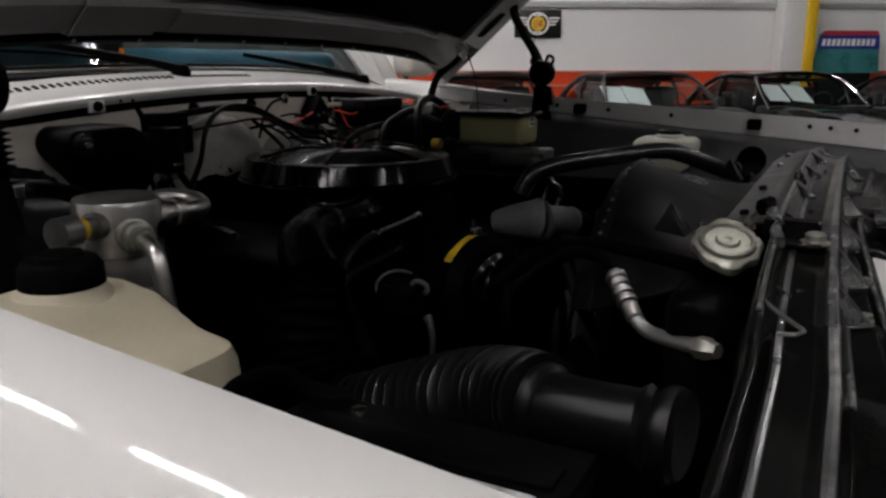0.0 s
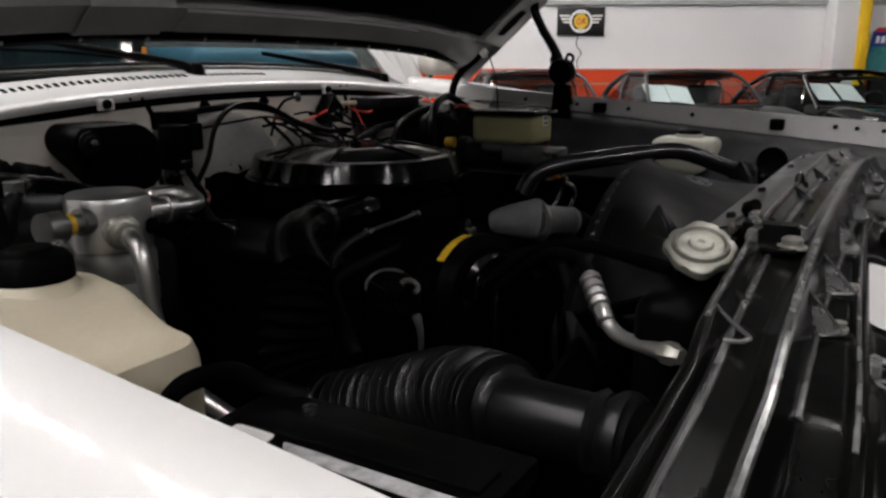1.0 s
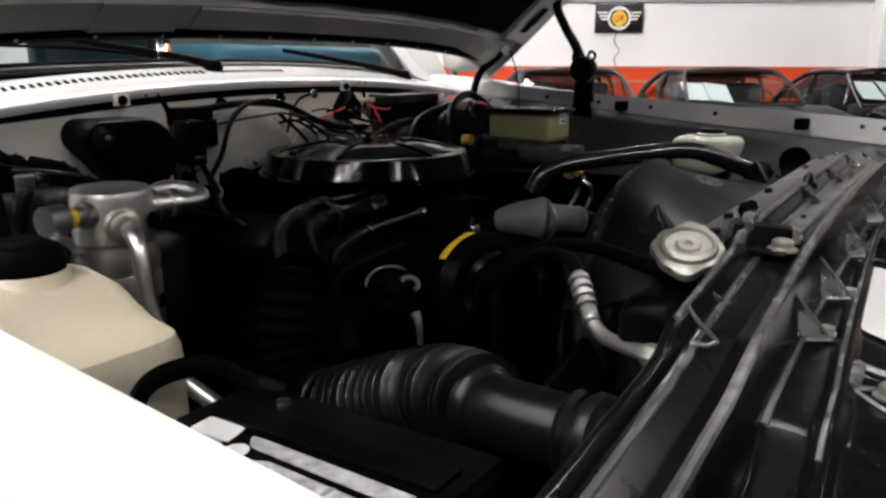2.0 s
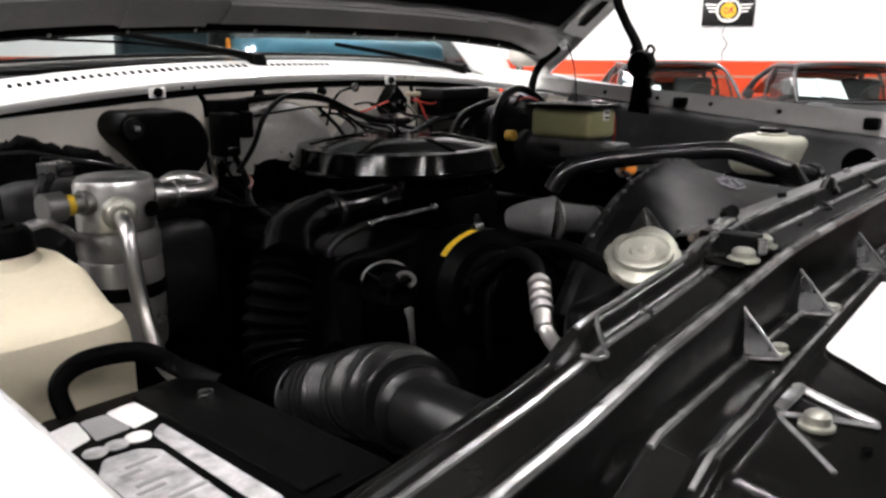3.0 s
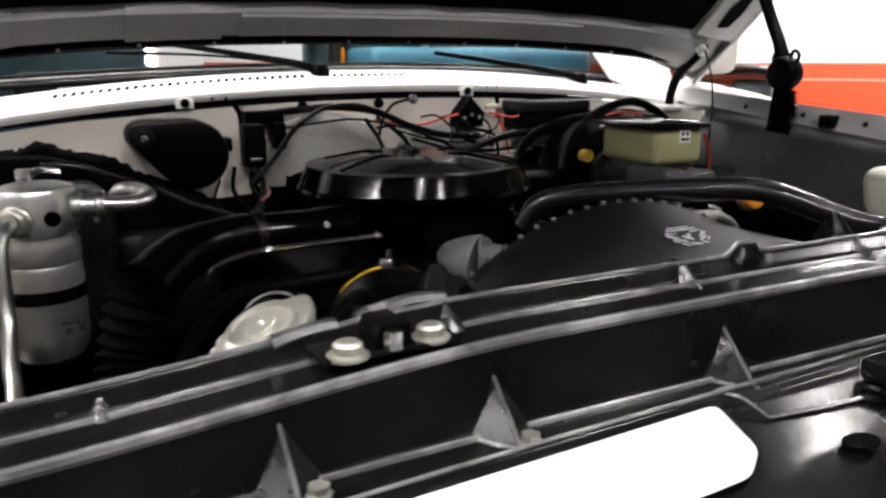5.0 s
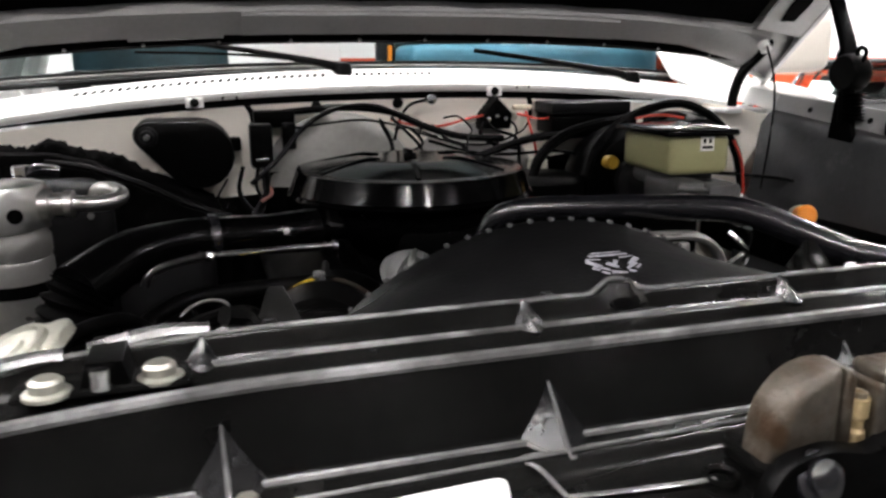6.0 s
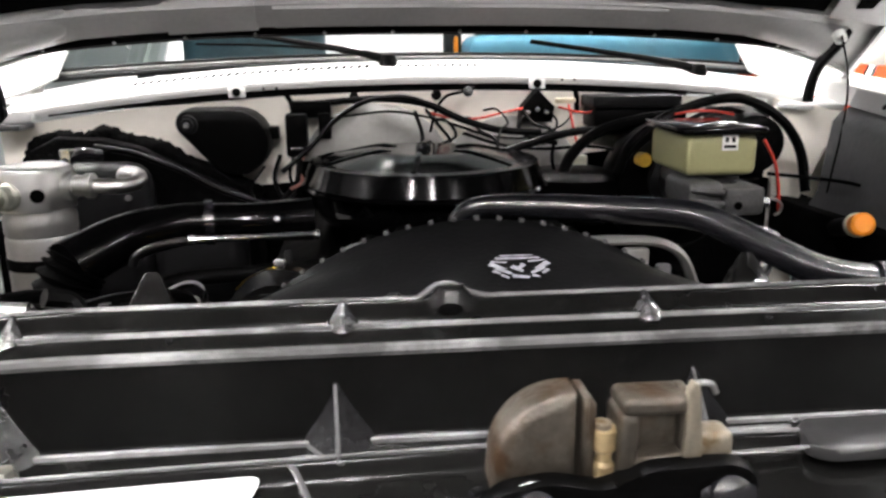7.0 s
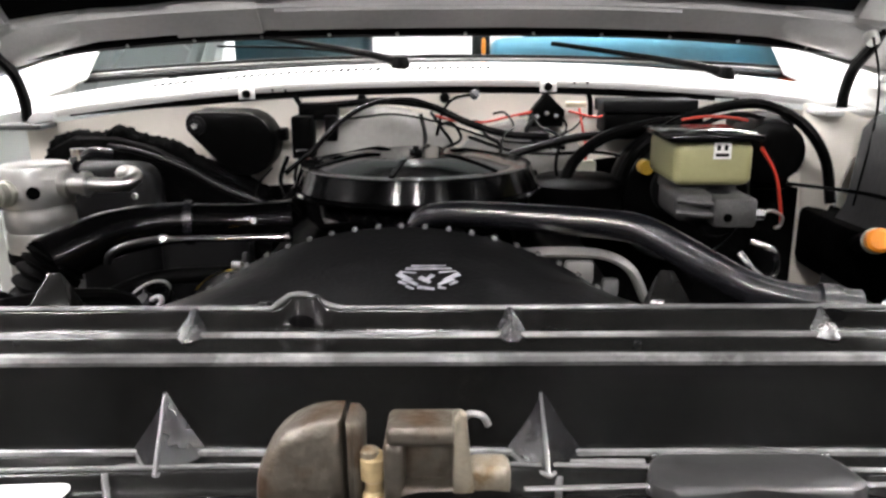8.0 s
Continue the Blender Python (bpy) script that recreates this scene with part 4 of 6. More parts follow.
part("plateau", plateau, SHELF, sup, "low pressed plateau")
for x in (0.144, 0.250):
    part("plateau_bolt", lathe([(0.0035, 0), (0.0035, 0.0015), (0.0025, 0.003), (0, 0.0035)], Matrix.Translation((x, -0.0150, 1.0765)), 10), STEEL, sup)
# blank label lying on the lower panel
lo = [(-0.490, -0.128), (-0.453, -0.054), (-0.205, -0.043), (-0.218, -0.094), (-0.245, -0.113)]
rounded = fillet([((lo[0][0] + lo[4][0]) / 2, (lo[0][1] + lo[4][1]) / 2)] + lo + [((lo[0][0] + lo[4][0]) / 2 + 0.001, (lo[0][1] + lo[4][1]) / 2)], 0.009, 4)
lab_b = prism(rounded, 0.0008)
for v in lab_b.verts:
    v.co.z += 1.0738 + 0.15 * (v.co.y + 0.05)
lab = tagged(part("label_sticker", lab_b, PAPER), "blank white paper label on the radiator support", "label")
# bracket hanging below the end of the support
eb = part("end_bracket", sheet([[(-0.69, 0.0, 1.062), (-0.72, 0.004, 1.062), (-0.78, 0.006, 1.06)], [(-0.69, -0.02, 1.06), (-0.72, -0.018, 1.06), (-0.78, -0.016, 1.055)], [(-0.69, -0.034, 1.03), (-0.72, -0.032, 1.03), (-0.78, -0.03, 1.025)]], 0.003), LATCHMAT, sup, "rust-brown end bracket")
part("bracket_bolt", lathe([(0.009, 0), (0.009, 0.003), (0.006, 0.004), (0.006, 0.016), (0, 0.017)], Matrix.Translation((-0.778, 0.006, 1.055)), 6), STEEL, eb)
part("grille", box(-0.85, 0.85, -0.24, -0.19, 0.62, 1.0, 0.02), DARKGREY, truck, "dark grille")
part("bumper", box(-1.0, 0.98, -0.36, -0.24, 0.45, 0.62, 0.03, 3), CHROME, truck, "chrome front bumper")

# hood, raised
TILT_H = 41.0
HS, HN = Vector((0, -math.cos(radians(TILT_H)), math.sin(radians(TILT_H)))), Vector((0, -math.sin(radians(TILT_H)), -math.cos(radians(TILT_H))))
H0 = Vector((CX, 1.035, 1.364))


def hp(x, s, d):
    """A point under the hood: across, up the slope from its rear edge, and down out of its underside."""
    bow = 0.045 * (abs(x) / 0.8) ** 2.6
    return H0 + Vector((x, 0, 0)) + HS * s + HN * d + Vector((0, 0, -bow))


hx = [-0.86 + 1.72 * k / 36 for k in range(37)]
rows = []
for s, d in ((-0.055, 0.012), (-0.05, 0.004), (-0.03, -0.012), (0.05, -0.02), (0.3, -0.03), (0.6, -0.035), (0.9, -0.03), (1.1, -0.01), (1.16, 0.03)):
    rows.append([hp(x, s if s > 0 else s * 0.2 - (s < -0.029) * 0.05 * max(0.0, (abs(x) - 0.6) / 0.26) ** 1.4, d) for x in hx])
hood = part("hood", sheet(rows, 0.003), WHITE, truck, "raised white hood")
sides = []
for sg in (-1, 1):
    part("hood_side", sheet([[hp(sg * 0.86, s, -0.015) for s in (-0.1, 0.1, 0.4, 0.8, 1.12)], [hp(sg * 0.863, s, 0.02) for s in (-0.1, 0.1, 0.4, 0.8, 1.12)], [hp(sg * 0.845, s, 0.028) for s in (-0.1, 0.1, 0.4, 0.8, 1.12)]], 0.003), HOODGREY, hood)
# rear channel with raised end blocks
def band(x0, x1, s0, s1, d0, d1, n=16, r=0.012):
    pts = [(s0, d0), (s0 + 0.004, d1 - r), (s0 + r, d1), (s1 - r, d1), (s1 - 0.002, d1 - r), (s1 + 0.01, d0)]
    return sheet([[hp(x0 + (x1 - x0) * k / n, s, d) for s, d in pts] for k in range(n + 1)], 0.002)


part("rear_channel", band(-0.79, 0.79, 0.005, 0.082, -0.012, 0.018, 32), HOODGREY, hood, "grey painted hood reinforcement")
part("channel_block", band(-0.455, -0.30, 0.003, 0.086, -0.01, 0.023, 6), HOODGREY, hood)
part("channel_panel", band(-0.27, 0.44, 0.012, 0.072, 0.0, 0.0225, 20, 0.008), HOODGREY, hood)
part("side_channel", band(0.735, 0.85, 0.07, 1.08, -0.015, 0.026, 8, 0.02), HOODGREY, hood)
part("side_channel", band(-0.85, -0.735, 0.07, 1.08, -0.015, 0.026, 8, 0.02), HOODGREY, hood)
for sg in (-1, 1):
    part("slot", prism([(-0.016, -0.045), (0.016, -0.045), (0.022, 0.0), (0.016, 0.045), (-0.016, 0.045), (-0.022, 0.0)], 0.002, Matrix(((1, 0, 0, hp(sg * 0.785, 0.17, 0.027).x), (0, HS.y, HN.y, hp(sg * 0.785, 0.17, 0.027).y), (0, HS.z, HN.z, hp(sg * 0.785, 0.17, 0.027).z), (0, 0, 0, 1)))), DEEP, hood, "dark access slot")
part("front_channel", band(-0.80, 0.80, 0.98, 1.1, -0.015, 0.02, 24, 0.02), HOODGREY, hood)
part("insulation_pad", sheet([[hp(-0.73 + 1.46 * k / 20, s, 0.006 + 0.002 * math.sin(k * 2.1 + s * 14)) for k in range(21)] for s in (0.092, 0.2, 0.4, 0.6, 0.8, 0.975)], 0.01), DEEP, hood, "black hood insulation pad")
seal_pts = [hp(-0.77 + 1.54 * k / 12, -0.006, 0.006) for k in range(13)]
part("rear_seal", tube(seal_pts, 0.013, 10, 3), RUBBER, hood, "black rubber hood seal")
for k in range(12):
    x = -0.68 + k * 0.124
    part("seal_clip", bolt(hp(x, -0.004, 0.014), HN, 0.004, 0.005, 8), GREYPIPE, hood)
for sg in (-1, 1):
    rows = []
    for k in range(15):
        u = k / 14
        low_s = -0.012 - 0.052 * u ** 1.4
        dome = math.sin(math.pi * min(1.0, 0.12 + 0.95 * u)) ** 0.6
        rows.append([hp(sg * (0.615 + 0.245 * u), low_s + (0.105 - 0.03 * u - low_s) * w, -0.012 + (0.018 + 0.018 * dome) * math.sin(math.pi * (0.04 + 0.92 * w)) ** 0.55) for w in [j / 10 for j in range(11)]])
    o = sheet(rows, 0.003)
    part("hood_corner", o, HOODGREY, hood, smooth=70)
    part("rubber_stop", lathe([(0.012, 0), (0.011, 0.018), (0, 0.02)], aim(hp(sg * 0.77, 0.06, 0.03), hp(sg * 0.77, 0.06, 0.2)), 12), PAPER, hood, "white nylon stop")


def hinge(s):
    x = s * 0.76 if s > 0 else -0.80
    h = part("hood_hinge", prism([(0.69, 1.06), (0.755, 1.06), (0.765, 1.16), (0.76, 1.2), (0.752, 1.27), (0.725, 1.27), (0.715, 1.2), (0.70, 1.15)], 0.012, Matrix(((0, 0, s, x - s * 0.012), (1, 0, 0, 0), (0, 1, 0, 0), (0, 0, 0, 1))), 0.002), BLACK, truck, "black steel hood hinge")
    part("hinge_pivot", lathe([(0.0, -0.02), (0.03, -0.02), (0.034, -0.012), (0.034, 0.012), (0.03, 0.02), (0.012, 0.022), (0.012, 0.03), (0.0, 0.03)], pose(x, 0.739, 1.285, 0, 90 * s, 0), 20), BLACK, h)
    part("hinge_arm", tube([(x, 0.739, 1.285), (x + s * 0.01, 0.765, 1.34), (x + s * 0.025, 0.81, 1.40), (x + s * 0.03, 0.835, 1.46), (x + s * 0.02, 0.80, 1.55)], [0.02, 0.016, 0.015, 0.015, 0.012], 8, 6, flat=0.6), BLACK, h)
    part("hinge_link", tube([(x, 0.755, 1.30), (x, 0.765, 1.315), (x, 0.76, 1.325)], 0.009, 8), BLACK, h)
    part("hinge_loop", tube([(x, 0.716, 1.30), (x, 0.708, 1.322), (x, 0.722, 1.33), (x, 0.73, 1.312)], 0.004, 8), BLACK, h)
    part("hinge_spring", tube([(x, 0.725, 1.2), (x, 0.73, 1.25)], 0.02, 10, rings=(8, 0.004)), BLACK, h)
    part("prop_arm", tube([hp(s * 0.79, 0.06, 0.02), (s * 0.79 + CX, 1.0, 1.32), (s * 0.787 + CX, 1.05, 1.28), (s * 0.785 + CX, 1.072, 1.233), (s * 0.785 + CX, 1.075, 1.19)], 0.011, 8), BLACK, h, "black hinge strap")


hinge(1)
hinge(-1)
# thin stay wire and door mirror
part("stay_wire", tube([(0.745, 0.95, 1.335), (0.752, 0.93, 1.27), (0.75, 0.92, 1.19), (0.72, 0.9, 1.05)], 0.002, 6), BLACK, truck)
mir = part("door_mirror", box(1.03, 1.23, 1.29, 1.37, 1.27, 1.43, 0.035, 4), FIREWALL, truck, "cream white door mirror shell")
part("mirror_arm", tube([(1.0, 1.36, 1.17), (1.05, 1.34, 1.22), (1.08, 1.33, 1.3)], 0.012, 8), CHROME, mir)

# ---- engine bay ----
engine = thing("engine", (CX, 0.75, 0.5), "black V8 engine below the air cleaner", "engine")
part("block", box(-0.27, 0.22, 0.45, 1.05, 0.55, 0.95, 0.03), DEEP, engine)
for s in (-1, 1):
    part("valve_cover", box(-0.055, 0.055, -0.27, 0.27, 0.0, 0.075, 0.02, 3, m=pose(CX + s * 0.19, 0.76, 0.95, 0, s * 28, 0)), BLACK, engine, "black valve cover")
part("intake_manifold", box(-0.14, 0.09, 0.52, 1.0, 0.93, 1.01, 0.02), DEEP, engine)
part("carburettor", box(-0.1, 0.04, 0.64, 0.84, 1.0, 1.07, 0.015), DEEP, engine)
fan = part("fan_clutch", lathe([(0.02, -0.05), (0.07, -0.04), (0.075, 0.0), (0.05, 0.03), (0.0, 0.035)], pose(CX, 0.36, 0.86, 90, 0, 0), 20), CAST, engine)
for k in range(7):
    part("fan_blade", box(-0.035, 0.035, -0.008, 0.008, 0.06, 0.21, 0.004, 1, m=pose(CX, 0.34, 0.86, 0, 360 / 7 * k, 0) @ pose(0, 0, 0, 0, 0, 28)), DARKGREY, engine)
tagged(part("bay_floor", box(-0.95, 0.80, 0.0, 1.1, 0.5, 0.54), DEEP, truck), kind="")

# air cleaner
AC = Vector((-0.04, 0.824, 1.078))
ac = thing("air_cleaner", AC, "round glossy black air cleaner with a domed lid", "air cleaner")
part("base", lathe([(0.0, -0.03), (0.168, -0.03), (0.178, -0.02), (0.182, 0.0), (0.184, 0.018), (0.200, 0.022), (0.2035, 0.026), (0.200, 0.030), (0.18, 0.031)], Matrix.Translation(AC), 64), GLOSS, ac)
lid = part("lid", lathe([(0.194, 0.029), (0.199, 0.032), (0.1885, 0.059), (0.187, 0.064), (0.179, 0.0655), (0.168, 0.0645), (0.163, 0.0655), (0.13, 0.073), (0.10, 0.0785), (0.085, 0.0805), (0.072, 0.080), (0.0, 0.080)], Matrix.Translation(AC), 72), GLOSS, ac, "domed black enamel lid")
part("wing_nut", lathe([(0.012, 0.0795), (0.010, 0.0865), (0.005, 0.0875), (0.005, 0.0915), (0, 0.0915)], Matrix.Translation(AC), 12), GLOSS, ac)
for k in range(6):
    a = k * math.pi / 3 + 0.35
    part("lid_rib", tube([AC + Vector((r * math.cos(a), r * math.sin(a), z)) for r, z in ((0.06, 0.0805), (0.085, 0.081), (0.122, 0.0745), (0.164, 0.0655))], [0.003, 0.006, 0.0055, 0.004], 8, 3, flat=0.6), GLOSS, lid)

# cold air duct from the support to the air cleaner
duct = thing("intake_duct", (-0.6, 0.3, 0.95), "black corrugated intake hose with a moulded front elbow", "intake hose")
part("front_elbow", tube([(-0.674, 0.10, 1.016), (-0.673, 0.14, 1.016), (-0.667, 0.18, 1.014), (-0.652, 0.218, 1.009)], [0.031, 0.031, 0.031, 0.032], 26, 8), BELLOWS, duct, "smooth black elbow")
part("elbow_collar", tube([(-0.676, 0.088, 1.016), (-0.675, 0.096, 1.016), (-0.675, 0.104, 1.016), (-0.674, 0.112, 1.016)], [0.034, 0.039, 0.039, 0.033], 26, 4), BELLOWS, duct)
part("elbow_collar", tube([(-0.674, 0.114, 1.016), (-0.674, 0.120, 1.016), (-0.674, 0.126, 1.016)], [0.034, 0.037, 0.033], 26, 4), BELLOWS, duct)
part("cuff", tube([(-0.659, 0.203, 1.011), (-0.657, 0.208, 1.0105), (-0.655, 0.212, 1.010), (-0.653, 0.217, 1.009)], [0.032, 0.0375, 0.0385, 0.036], 26, 4), BELLOWS, duct, "thick rubber cuff")
part("bellows", tube([(-0.654, 0.214, 1.012), (-0.638, 0.242, 1.005), (-0.615, 0.285, 0.990), (-0.588, 0.345, 0.963), (-0.568, 0.41, 0.934), (-0.560, 0.47, 0.908)], [0.036, 0.0385, 0.041, 0.041, 0.040, 0.039], 30, rings=(18, 0.0078)), BELLOWS, duct, "corrugated hose")
# same hose further back; the bay's shade is put into its near-black colour
part("rear_hose", tube([(-0.560, 0.465, 0.910), (-0.556, 0.52, 0.92), (-0.546, 0.55, 0.965), (-0.530, 0.556, 1.025), (-0.515, 0.565, 1.052)], 0.0375, 22, rings=(14, 0.0045)), DEEP, duct, "corrugated rear hose, blackened as if in shade")
part("snorkel_hose", tube([(-0.525, 0.55, 1.048), (-0.47, 0.61, 1.07), (-0.41, 0.645, 1.078), (-0.36, 0.655, 1.08)], [0.036, 0.034, 0.031, 0.029], 24, 6), SNORKEL, duct, "glossy black snorkel hose")
part("clamp", tube([(-0.368, 0.654, 1.08), (-0.362, 0.655, 1.08), (-0.357, 0.656, 1.08)], 0.0325, 20, 4), SATIN, duct, "dark steel hose clamp")
part("snorkel", tube([(-0.36, 0.655, 1.08), (-0.29, 0.662, 1.078), (-0.22, 0.68, 1.076)], [0.028, 0.028, 0.032], 20, 6), GLOSS, duct, "glossy black snorkel")
part("snorkel_bolt", bolt((-0.265, 0.64, 1.085), (0, -1, 0.3), 0.006, 0.006), STEEL, duct)
hh = thing("heater_hose", (-0.4, 0.55, 1.0), "thin black hose looping past the snorkel", "hose")
part("hose", tube([(-0.50, 0.49, 0.95), (-0.46, 0.55, 0.99), (-0.4, 0.60, 1.01), (-0.30, 0.61, 1.015), (-0.19, 0.61, 1.02)], 0.012, 14, 8), BLACK, hh)
stick = thing("bypass_pipe", (-0.3, 0.57, 1.0), "bent silver steel pipe ahead of the air cleaner", "pipe")
part("pipe", tube([(-0.448, 0.562, 1.044), (-0.443, 0.562, 1.056), (-0.425, 0.562, 1.067), (-0.40, 0.562, 1.073), (-0.369, 0.563, 1.077)], 0.0055, 12), BELLOWS, stick, "dull bent pipe")
part("sleeve", tube([(-0.369, 0.563, 1.077), (-0.29, 0.575, 1.0755), (-0.208, 0.587, 1.074)], 0.0042, 12), CHROME, stick, "bright steel rod")
part("nut", lathe([(0.006, -0.005), (0.007, -0.003), (0.007, 0.004), (0.005, 0.006)], aim((-0.369, 0.563, 1.077), (-0.208, 0.587, 1.074)), 8), STEEL, stick)
part("tip", lathe([(0.004, 0), (0.007, 0.003), (0.007, 0.008), (0, 0.011)], aim((-0.212, 0.586, 1.074), (-0.15, 0.595, 1.073)), 10), STEEL, stick)

# thermostat hose, grey, and the alternator pulley
th = thing("thermostat_hose", (-0.14, 0.38, 1.05), "grey rubber coolant hose with a clamp", "hose")
part("neck", tube([(-0.152, 0.478, 1.062), (-0.151, 0.465, 1.065), (-0.149, 0.438, 1.069), (-0.147, 0.412, 1.072), (-0.145, 0.406, 1.072)], [0.017, 0.021, 0.027, 0.0315, 0.0315], 24), GREYDUCT, th, "tapered grey neck")
part("hose", tube([(-0.147, 0.407, 1.072), (-0.125, 0.395, 1.070), (-0.100, 0.382, 1.066), (-0.084, 0.373, 1.062)], [0.024, 0.022, 0.0215, 0.0215], 22), GREYDUCT, th, "grey rubber hose")
part("lower_hose", tube([(-0.088, 0.375, 1.063), (-0.070, 0.362, 1.055), (-0.062, 0.345, 1.03), (-0.062, 0.335, 0.98)], 0.0195, 18), RUBBER, th, "black lower hose")
part("clamp", tube([(-0.1465, 0.4068, 1.072), (-0.1445, 0.4058, 1.072), (-0.1425, 0.4047, 1.072)], [0.0315, 0.0335, 0.0318], 26, 3), GREYPIPE, th, "thin wire clamp")
part("clamp", tube([(-0.0905, 0.3768, 1.0635), (-0.088, 0.3755, 1.063), (-0.0855, 0.3742, 1.0625)], [0.0215, 0.0232, 0.0215], 22, 3), GREYPIPE, th)
alt = thing("alternator", (-0.28, 0.47, 1.0), "black alternator with a yellow warning sticker", "alternator")
AL = aim((-0.225, 0.495, 0.975), (-0.305, 0.305, 0.995))
part("case", lathe([(0.0, -0.06), (0.066, -0.055), (0.083, -0.03), (0.083, 0.05), (0.066, 0.065), (0.0, 0.068)], AL, 28), BLACK, alt)
part("pulley", lathe([(0.012, 0.07), (0.055, 0.072), (0.058, 0.078), (0.04, 0.088), (0.04, 0.092), (0.058, 0.102), (0.055, 0.107), (0.0, 0.108)], AL, 28), GLOSS, alt)


def rim_arc(a0, a1, h0, h1, r=0.0842):
    """A strip wrapped round the alternator case."""
    return sheet([[AL @ Vector((r * math.cos(radians(a)), r * math.sin(radians(a)), h)) for a in range(a0, a1 + 1, 4)] for h in (h0, h1)])


o = rim_arc(98, 142, 0.033, 0.0505)
part("rim_strip", rim_arc(40, 84, 0.03, 0.048), LATCHMAT, alt, "brown-stained case rim")
part("top_clip", box(-0.006, 0.006, -0.003, 0.012, -0.008, 0.010, 0.002, m=AL @ pose(0, 0, 0, 0, 0, 92) @ pose(0.084, 0, 0.04, 0, 90, 0)), STEEL, alt, "steel clip")
part("top_stud", lathe([(0.005, 0), (0.005, 0.014), (0.003, 0.018), (0, 0.018)], AL @ pose(0, 0, 0, 0, 0, 92) @ pose(0.086, 0, 0.03, 0, 90, 0), 10), DARKGREY, alt)
part("warning_sticker", o, YELLOW, alt, "yellow sticker")
comp = thing("compressor", (-0.40, 0.47, 0.92), "black compressor with a partly pale clutch ring", "compressor")
CP = aim((-0.366, 0.533, 0.965), (-0.366 - 0.35, 0.533 - 0.45, 0.965 + 0.82))
part("case", lathe([(0.0, -0.10), (0.03, -0.10), (0.034, -0.08), (0.034, 0.03), (0.0, 0.035)], CP, 28), DEEP, comp)
part("clutch_ring", lathe([(0.036, 0.04), (0.0385, 0.039), (0.040, 0.044), (0.038, 0.048), (0.036, 0.046), (0.036, 0.04)], CP, 32, caps=False), BLACK, comp, "dark clutch ring")
part("pale_rim", tube([CP @ Vector((0.0385 * math.cos(a), 0.0385 * math.sin(a), 0.0475)) for a in [0.9 + 0.26 * k for k in range(9)]], [0.0008] + [0.0022] * 7 + [0.0008], 8, 3), GREYPIPE, comp, "pale upper arc of the clutch rim")
part("clutch_hub", lathe([(0.0, 0.03), (0.014, 0.035), (0.015, 0.05), (0.011, 0.056), (0.0, 0.056)], CP, 20), BLACK, comp)
part("clutch_arc", tube([CP @ Vector((0.022 + 0.012 * math.cos(a), 0.002 + 0.012 * math.sin(a), 0.05)) for a in (-1.2, -0.5, 0.2, 0.9, 1.6, 2.3, 3.0)], 0.0035, 8, 4), GREYPIPE, comp)
for a in (0.4, 2.5, 4.6):
    part("spoke", tube([CP @ Vector((r * math.cos(a), r * math.sin(a), 0.045)) for r in (0.012, 0.025, 0.037)], 0.003, 8, 3), BLACK, comp)
part("coil_fitting", tube([(-0.384, 0.475, 0.975), (-0.388, 0.468, 0.965), (-0.388, 0.465, 0.945), (-0.38, 0.47, 0.92)], [0.007, 0.005, 0.004, 0.004], 10), CAST, comp)
belt = thing("drive_belt", (-0.3, 0.42, 0.9), "black rubber drive belt round the pulleys", "belt")
part("belt", tube([(-0.305, 0.388, 1.030), (-0.26, 0.381, 1.047), (-0.195, 0.381, 1.025), (-0.12, 0.375, 0.94), (-0.14, 0.37, 0.8), (-0.3, 0.38, 0.88), (-0.325, 0.386, 0.98), (-0.305, 0.388, 1.030)], 0.007, 8, 6), RUBBER, belt)

# fan shroud
shroud = thing("fan_shroud", (CX, 0.2, 0.9), "matt black plastic fan shroud with a pale bird decal", "fan shroud")
SC, SR = Vector((-0.030, 0.285, 0.830)), 0.326
angs = [radians(90 + a) for a in range(-60, 61, 4)]
front = []
for a in angs:
    x = SC.x + (SR + 0.11) * math.cos(a) * 1.25
    front.append((x, 0.11, 1.096))
mid = [(SC.x + SR * 0.985 * math.cos(a), 0.276, SC.z + SR * 0.985 * math.sin(a)) for a in angs]
rim = [(SC.x + SR * math.cos(a), 0.285, SC.z + SR * math.sin(a)) for a in angs]
back = [(SC.x + SR * 0.975 * math.cos(a), 0.300, SC.z + SR * 0.975 * math.sin(a)) for a in angs]
lerp = [[tuple(Vector(f).lerp(Vector(m_), k)) for f, m_ in zip(front, mid)] for k in (0.0, 0.25, 0.5, 0.75)]
part("shroud_body", sheet(lerp + [mid, rim, back, [(p[0] * 0.9, 0.318, p[2] - 0.045) for p in back]], 0.004), SHROUD, shroud, "matt black plastic")
for a in range(-44, 45, 4):
    t = radians(90 + a)
    # teeth take the pale edge colour as painted glints on black plastic
    part("rim_tooth", box(-0.0025, 0.0025, -0.003, 0.003, -0.001, 0.0028, 0.001, 2, m=Matrix.Translation((SC.x + SR * math.cos(t), 0.285, SC.z + SR * math.sin(t))) @ pose(0, 0, 0, 0, -a, 0)), EDGE, shroud)
